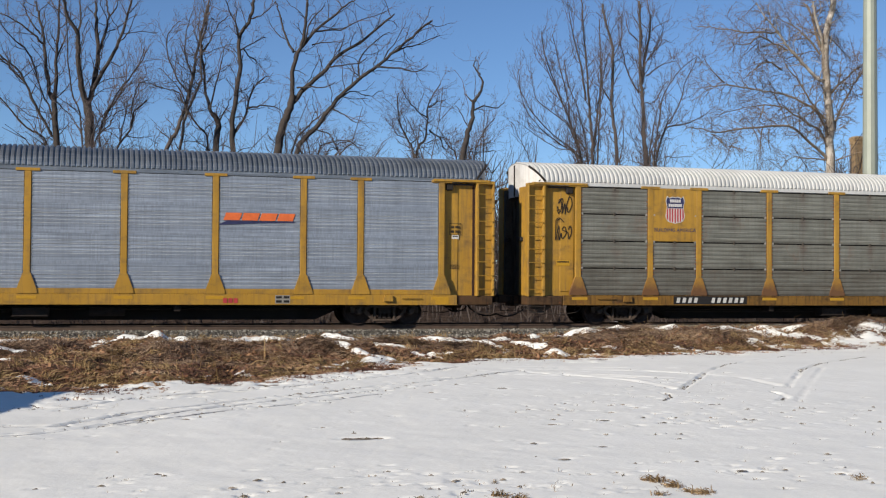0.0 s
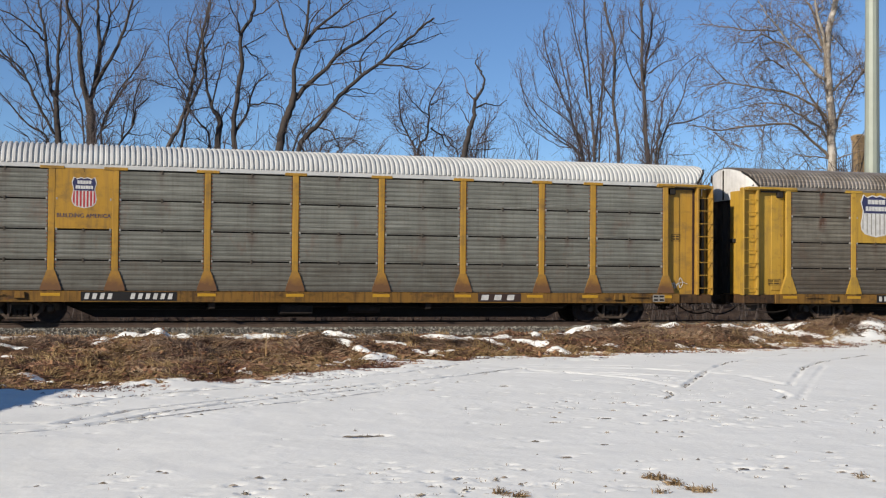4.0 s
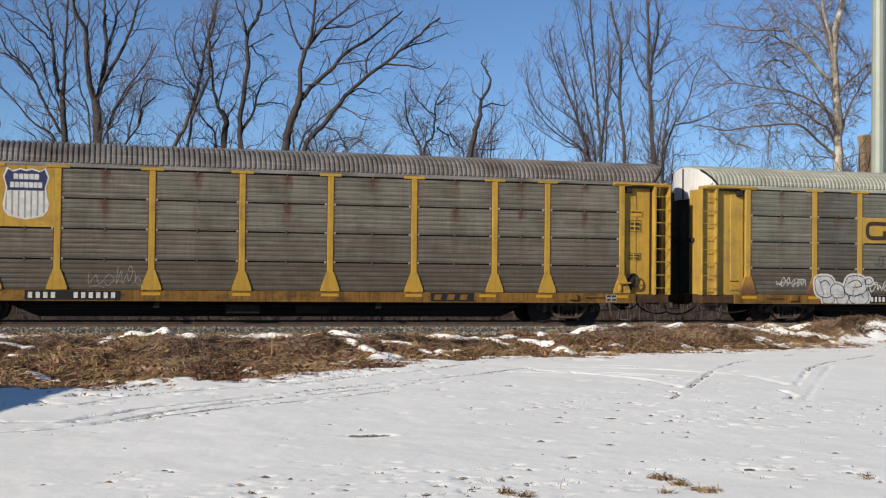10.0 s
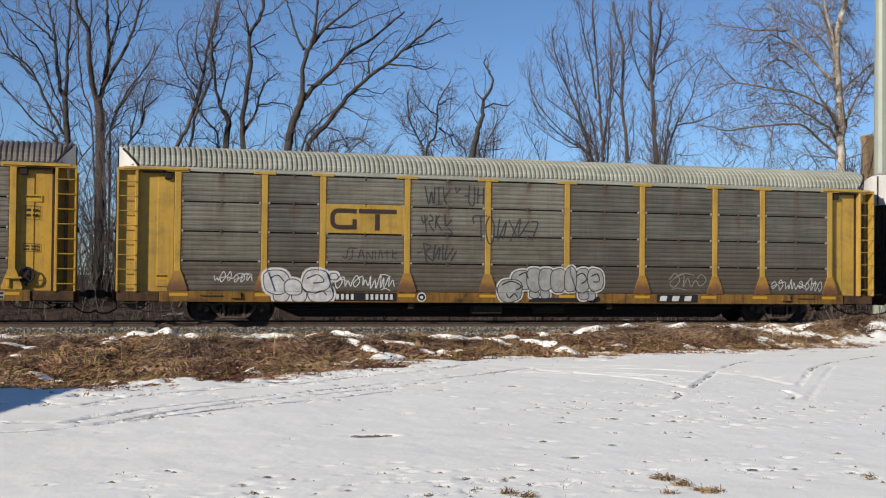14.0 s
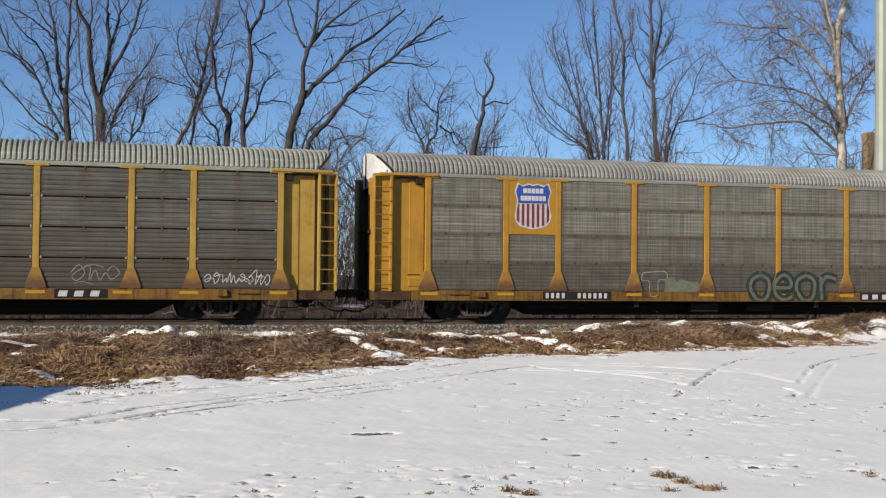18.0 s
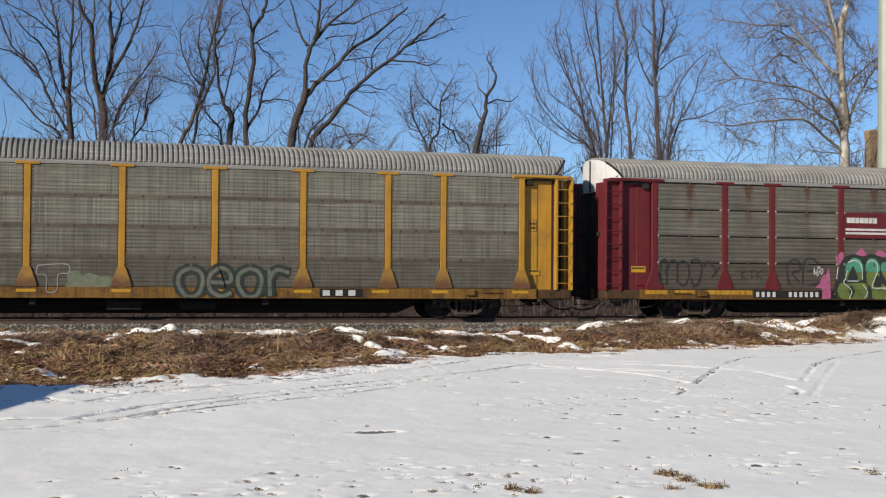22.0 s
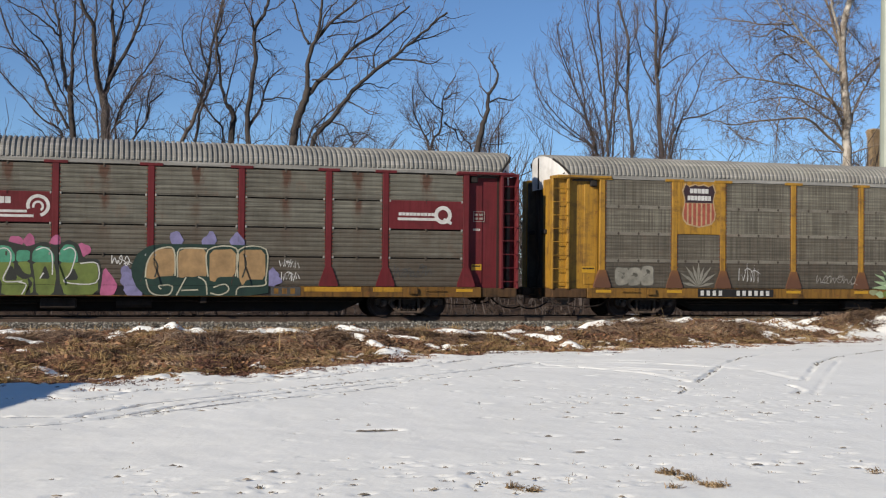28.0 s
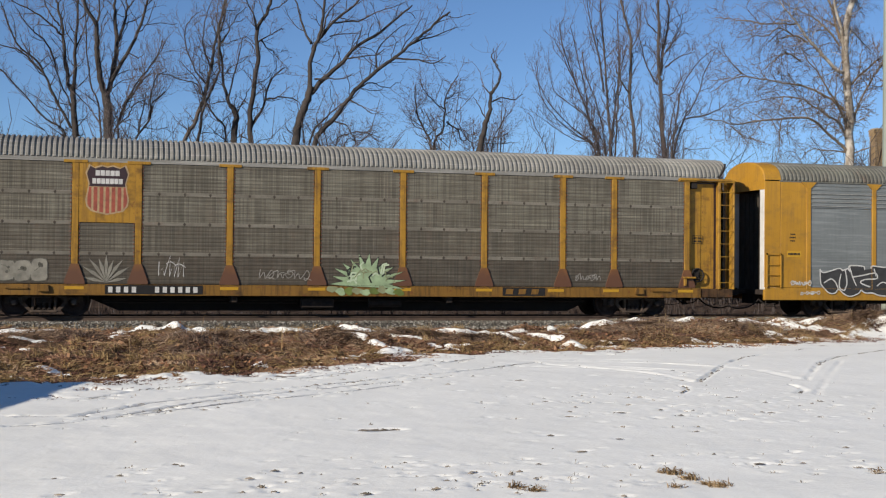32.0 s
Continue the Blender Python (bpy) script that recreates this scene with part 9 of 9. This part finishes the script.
tree.limb(.045, .015, (38.08, 7.98), (39.06, 8.38), (39.98, 8.51))
tree.limb(.05, .02, (37.86, 14.75), (38.78, 14.35), (39.84, 13.72))
tree.limb(.05, .02, (35.03, 12.76), (34.01, 13.05), (33.01, 12.54), (32.39, 12.17))
tree.limb(.05, .02, (38.05, 16.03), (38.77, 16.42), (39.43, 16.12))
tree.limb(.045, .015, (31.64, 11.91), (30.78, 12.42), (30.16, 12.94))
tree.limb(.04, .015, (30.92, 9.20), (31.16, 8.65), (31.17, 8.10))
tree.limb(.04, .015, (33.90, 9.66), (33.84, 8.98), (33.91, 7.86))
tree.done()
tree = Tree("bare_shrub", "low twiggy bare shrub at the foot of a dead tree", 1.7, DARK_BARK, TWIG, 63, 0.25, 315)
tree.stem(.045, .02, (19.67, 8.05), (19.95, 8.68), (20.81, 8.99))
tree.stem(.045, .02, (19.39, 8.04), (20.24, 8.42), (21.10, 8.59))
tree.stem(.045, .02, (18.97, 8.02), (18.54, 8.63), (18.11, 9.29), (17.83, 9.68))
tree.stem(.04, .02, (19.82, 8.05), (20.37, 9.51), (20.94, 10.22))
tree.done()
tree = Tree("bare_shrub", "low twiggy bare shrub behind the railway", 1.5, DARK_BARK, TWIG, 64, 0.20, 316)
tree.stem(.05, .02, (11.63, 8.15), (12.30, 8.76), (13.11, 8.93), (13.80, 8.55))
tree.stem(.04, .02, (11.10, 8.13), (10.95, 8.98), (11.34, 10.32))
tree.stem(.04, .02, (10.03, 8.09), (9.88, 9.20), (9.74, 10.25))
tree.stem(.04, .02, (12.04, 8.17), (12.71, 8.38), (13.53, 8.81))
tree.done()

tree = Tree("bare_shrub", "broken trunk smothered in bare vines", 2.2, BARK, TWIG, 62, 0.05, 317)
tree.stem(.12, .05, (-2.66, 3.70), (-2.59, 5.88), (-2.54, 7.90))
tree.stem(.05, .02, (-2.70, 3.20), (-3.05, 5.10), (-2.85, 6.90), (-2.30, 7.40))
tree.limb(.04, .02, (-2.60, 5.40), (-3.30, 5.70), (-3.75, 5.40))
tree.limb(.04, .02, (-2.57, 6.40), (-2.05, 6.90), (-1.75, 6.60))
tree.done()


def thicket(count, seed):
    """Leafless brush behind the track: whips that fork a few times, low weeds before them."""
    rnd = random.Random(seed)
    m = Mesh()
    for n in range(count):
        low, tall = n % 4 == 0, n % 3 == 1
        x, y = rnd.uniform(-16, 60), rnd.uniform(45, 50) if low else (rnd.uniform(53, 64) if tall else rnd.uniform(50, 76))
        z = float(ground_z(np.array([x]), np.array([y]))[0])
        h = rnd.uniform(1.2, 3.4) * (0.6 + 0.8 * rnd.random()) if rnd.random() < 0.74 else rnd.uniform(2.5, 4.0)
        h = rnd.uniform(0.15, 0.5) if low else (rnd.uniform(2.6, 5.4) if tall else h)
        girth = rnd.uniform(0.012, 0.035)
        if n % 36 == 7:      # saplings between the whips
            h, girth = rnd.uniform(4.2, 5.8), rnd.uniform(0.05, 0.10)
        todo = [(Vector((x, y, z - 0.05)), Vector((rnd.gauss(0, 0.18), rnd.gauss(0, 0.18), 1)).normalized(), h, girth, 0)]
        while todo:
            p, d, length, rad, lev = todo.pop()
            path = [p]
            n_seg = 3 - lev
            for _ in range(n_seg):
                d = (d + Vector((rnd.gauss(0, 0.16), rnd.gauss(0, 0.16), rnd.gauss(0.03, 0.08)))).normalized()
                path.append(path[-1] + d * (length / n_seg))
            m.tube(path, [rad * (1 - 0.6 * k / n_seg) for k in range(n_seg + 1)], 3, cap=False)
            if lev < 2:
                for _ in range(rnd.randint(5, 8) if tall and lev == 0 else (rnd.randint(2, 4) if tall else rnd.randint(2, 4))):
                    k = rnd.randint(1, n_seg)
                    e = (d + Vector((rnd.gauss(0, 0.6), rnd.gauss(0, 0.6), rnd.uniform(0.0, 0.5)))).normalized()
                    todo.append((path[k], e, length * rnd.uniform(0.35, 0.6), rad * 0.55, lev + 1))
    me = bpy.data.meshes.new("bare_thicket")
    me.from_pydata(m.v, [], m.f)
    me.materials.append(BRUSH_TWIG)
    return tagged(new("bare_thicket", me), "grey-brown leafless undergrowth behind the railway", "bushes", kind="stuff")


thicket(4300, 17)


# ---------------------------------------------------------------- pole, chimney, the building that throws the shade
def pole():
    p = thing("power_pole", "tall pale grey many-sided steel power pole", "power pole", at=pose(36.9, 52.0, -0.5))
    m = Mesh()
    n = 12
    for z, rr in ((0, 0.40), (24, 0.28)):
        m.v += [(rr * math.cos(2 * math.pi * k / n), rr * math.sin(2 * math.pi * k / n), z) for k in range(n)]
    m.f = [(k, (k + 1) % n, n + (k + 1) % n, n + k) for k in range(n)] + [tuple(range(n)), tuple(range(2 * n - 1, n - 1, -1))]
    part("shaft", m, plain("weathered_pale_steel", (0.27, 0.295, 0.245), 0.55, 0.1, 0.08, 1.2), p)
    part("base_plate", Mesh().box(-0.55, 0.55, -0.55, 0.55, 0, 0.06, 0.01), IRON, p)


pole()


def chimney():
    c = thing("brick_chimney", "old tan brick chimney with a corbelled top", "chimney", at=pose(48.72, 70, -0.5))
    brick = plain("tan_brick", (0.26, 0.18, 0.095), 0.9, 0, 0.35, 4)
    part("core", Mesh().box(-0.32, 0.32, -0.32, 0.32, 0, 11.7), plain("grey_mortar", (0.30, 0.27, 0.22), 0.95), c)
    share = Mesh().box(-0.105, 0.105, -0.05, 0.05, -0.034, 0.034, 0.006).data("brick", brick)
    rest = Mesh()
    for row in range(int(11.7 / 0.076)):
        z = 0.04 + row * 0.076
        grow_by = 0.09 if z > 11.40 else (0.05 if z > 11.15 else 0.0)
        off = 0.11 if row % 2 else 0.0
        for k in range(3):
            x = -0.25 + 0.22 * k + off - 0.05
            if z > 9.0:
                part("brick", share, brick, c, at=pose(x, -0.32 - grow_by, z))
            else:
                rest.box(x - 0.105, x + 0.105, -0.37, -0.27, z - 0.034, z + 0.034)
        for k in range(3):
            y = -0.22 + 0.22 * k + off - 0.05
            for sx in (-1, 1):
                rest.box(sx * (0.32 + grow_by) - 0.05, sx * (0.32 + grow_by) + 0.05, y - 0.1, y + 0.1, z - 0.034, z + 0.034)
    tagged(part("brickwork", rest, brick, c), kind="stuff")


chimney()


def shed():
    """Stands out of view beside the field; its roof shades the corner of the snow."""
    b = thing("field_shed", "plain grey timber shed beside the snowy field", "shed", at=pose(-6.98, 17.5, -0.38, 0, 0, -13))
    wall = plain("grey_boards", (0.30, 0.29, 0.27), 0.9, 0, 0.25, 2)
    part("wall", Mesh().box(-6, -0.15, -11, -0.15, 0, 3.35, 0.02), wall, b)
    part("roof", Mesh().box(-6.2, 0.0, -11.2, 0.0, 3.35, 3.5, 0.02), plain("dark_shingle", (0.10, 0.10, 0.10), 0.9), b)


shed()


# ---------------------------------------------------------------- what moves
def motions():
    """The train rolls past at a steady pace and its wheels turn with it."""
    for car, x16 in cars:
        walk(car, [(t, pose(x16 - travel(t), TRACK_Y, 0)) for t in (0, 2, 4, 6, 8, 10, 12, 14, 16, 18, 20, 22, 24, 26, 28, 30, 32)])
    step = 32.0 / 320
    for wheel, x in wheels:
        walk(wheel, [(k * step, pose(x, 0, WHEEL_R, 0, -math.degrees(travel(k * step) / WHEEL_R), 0)) for k in range(321)])


motions()
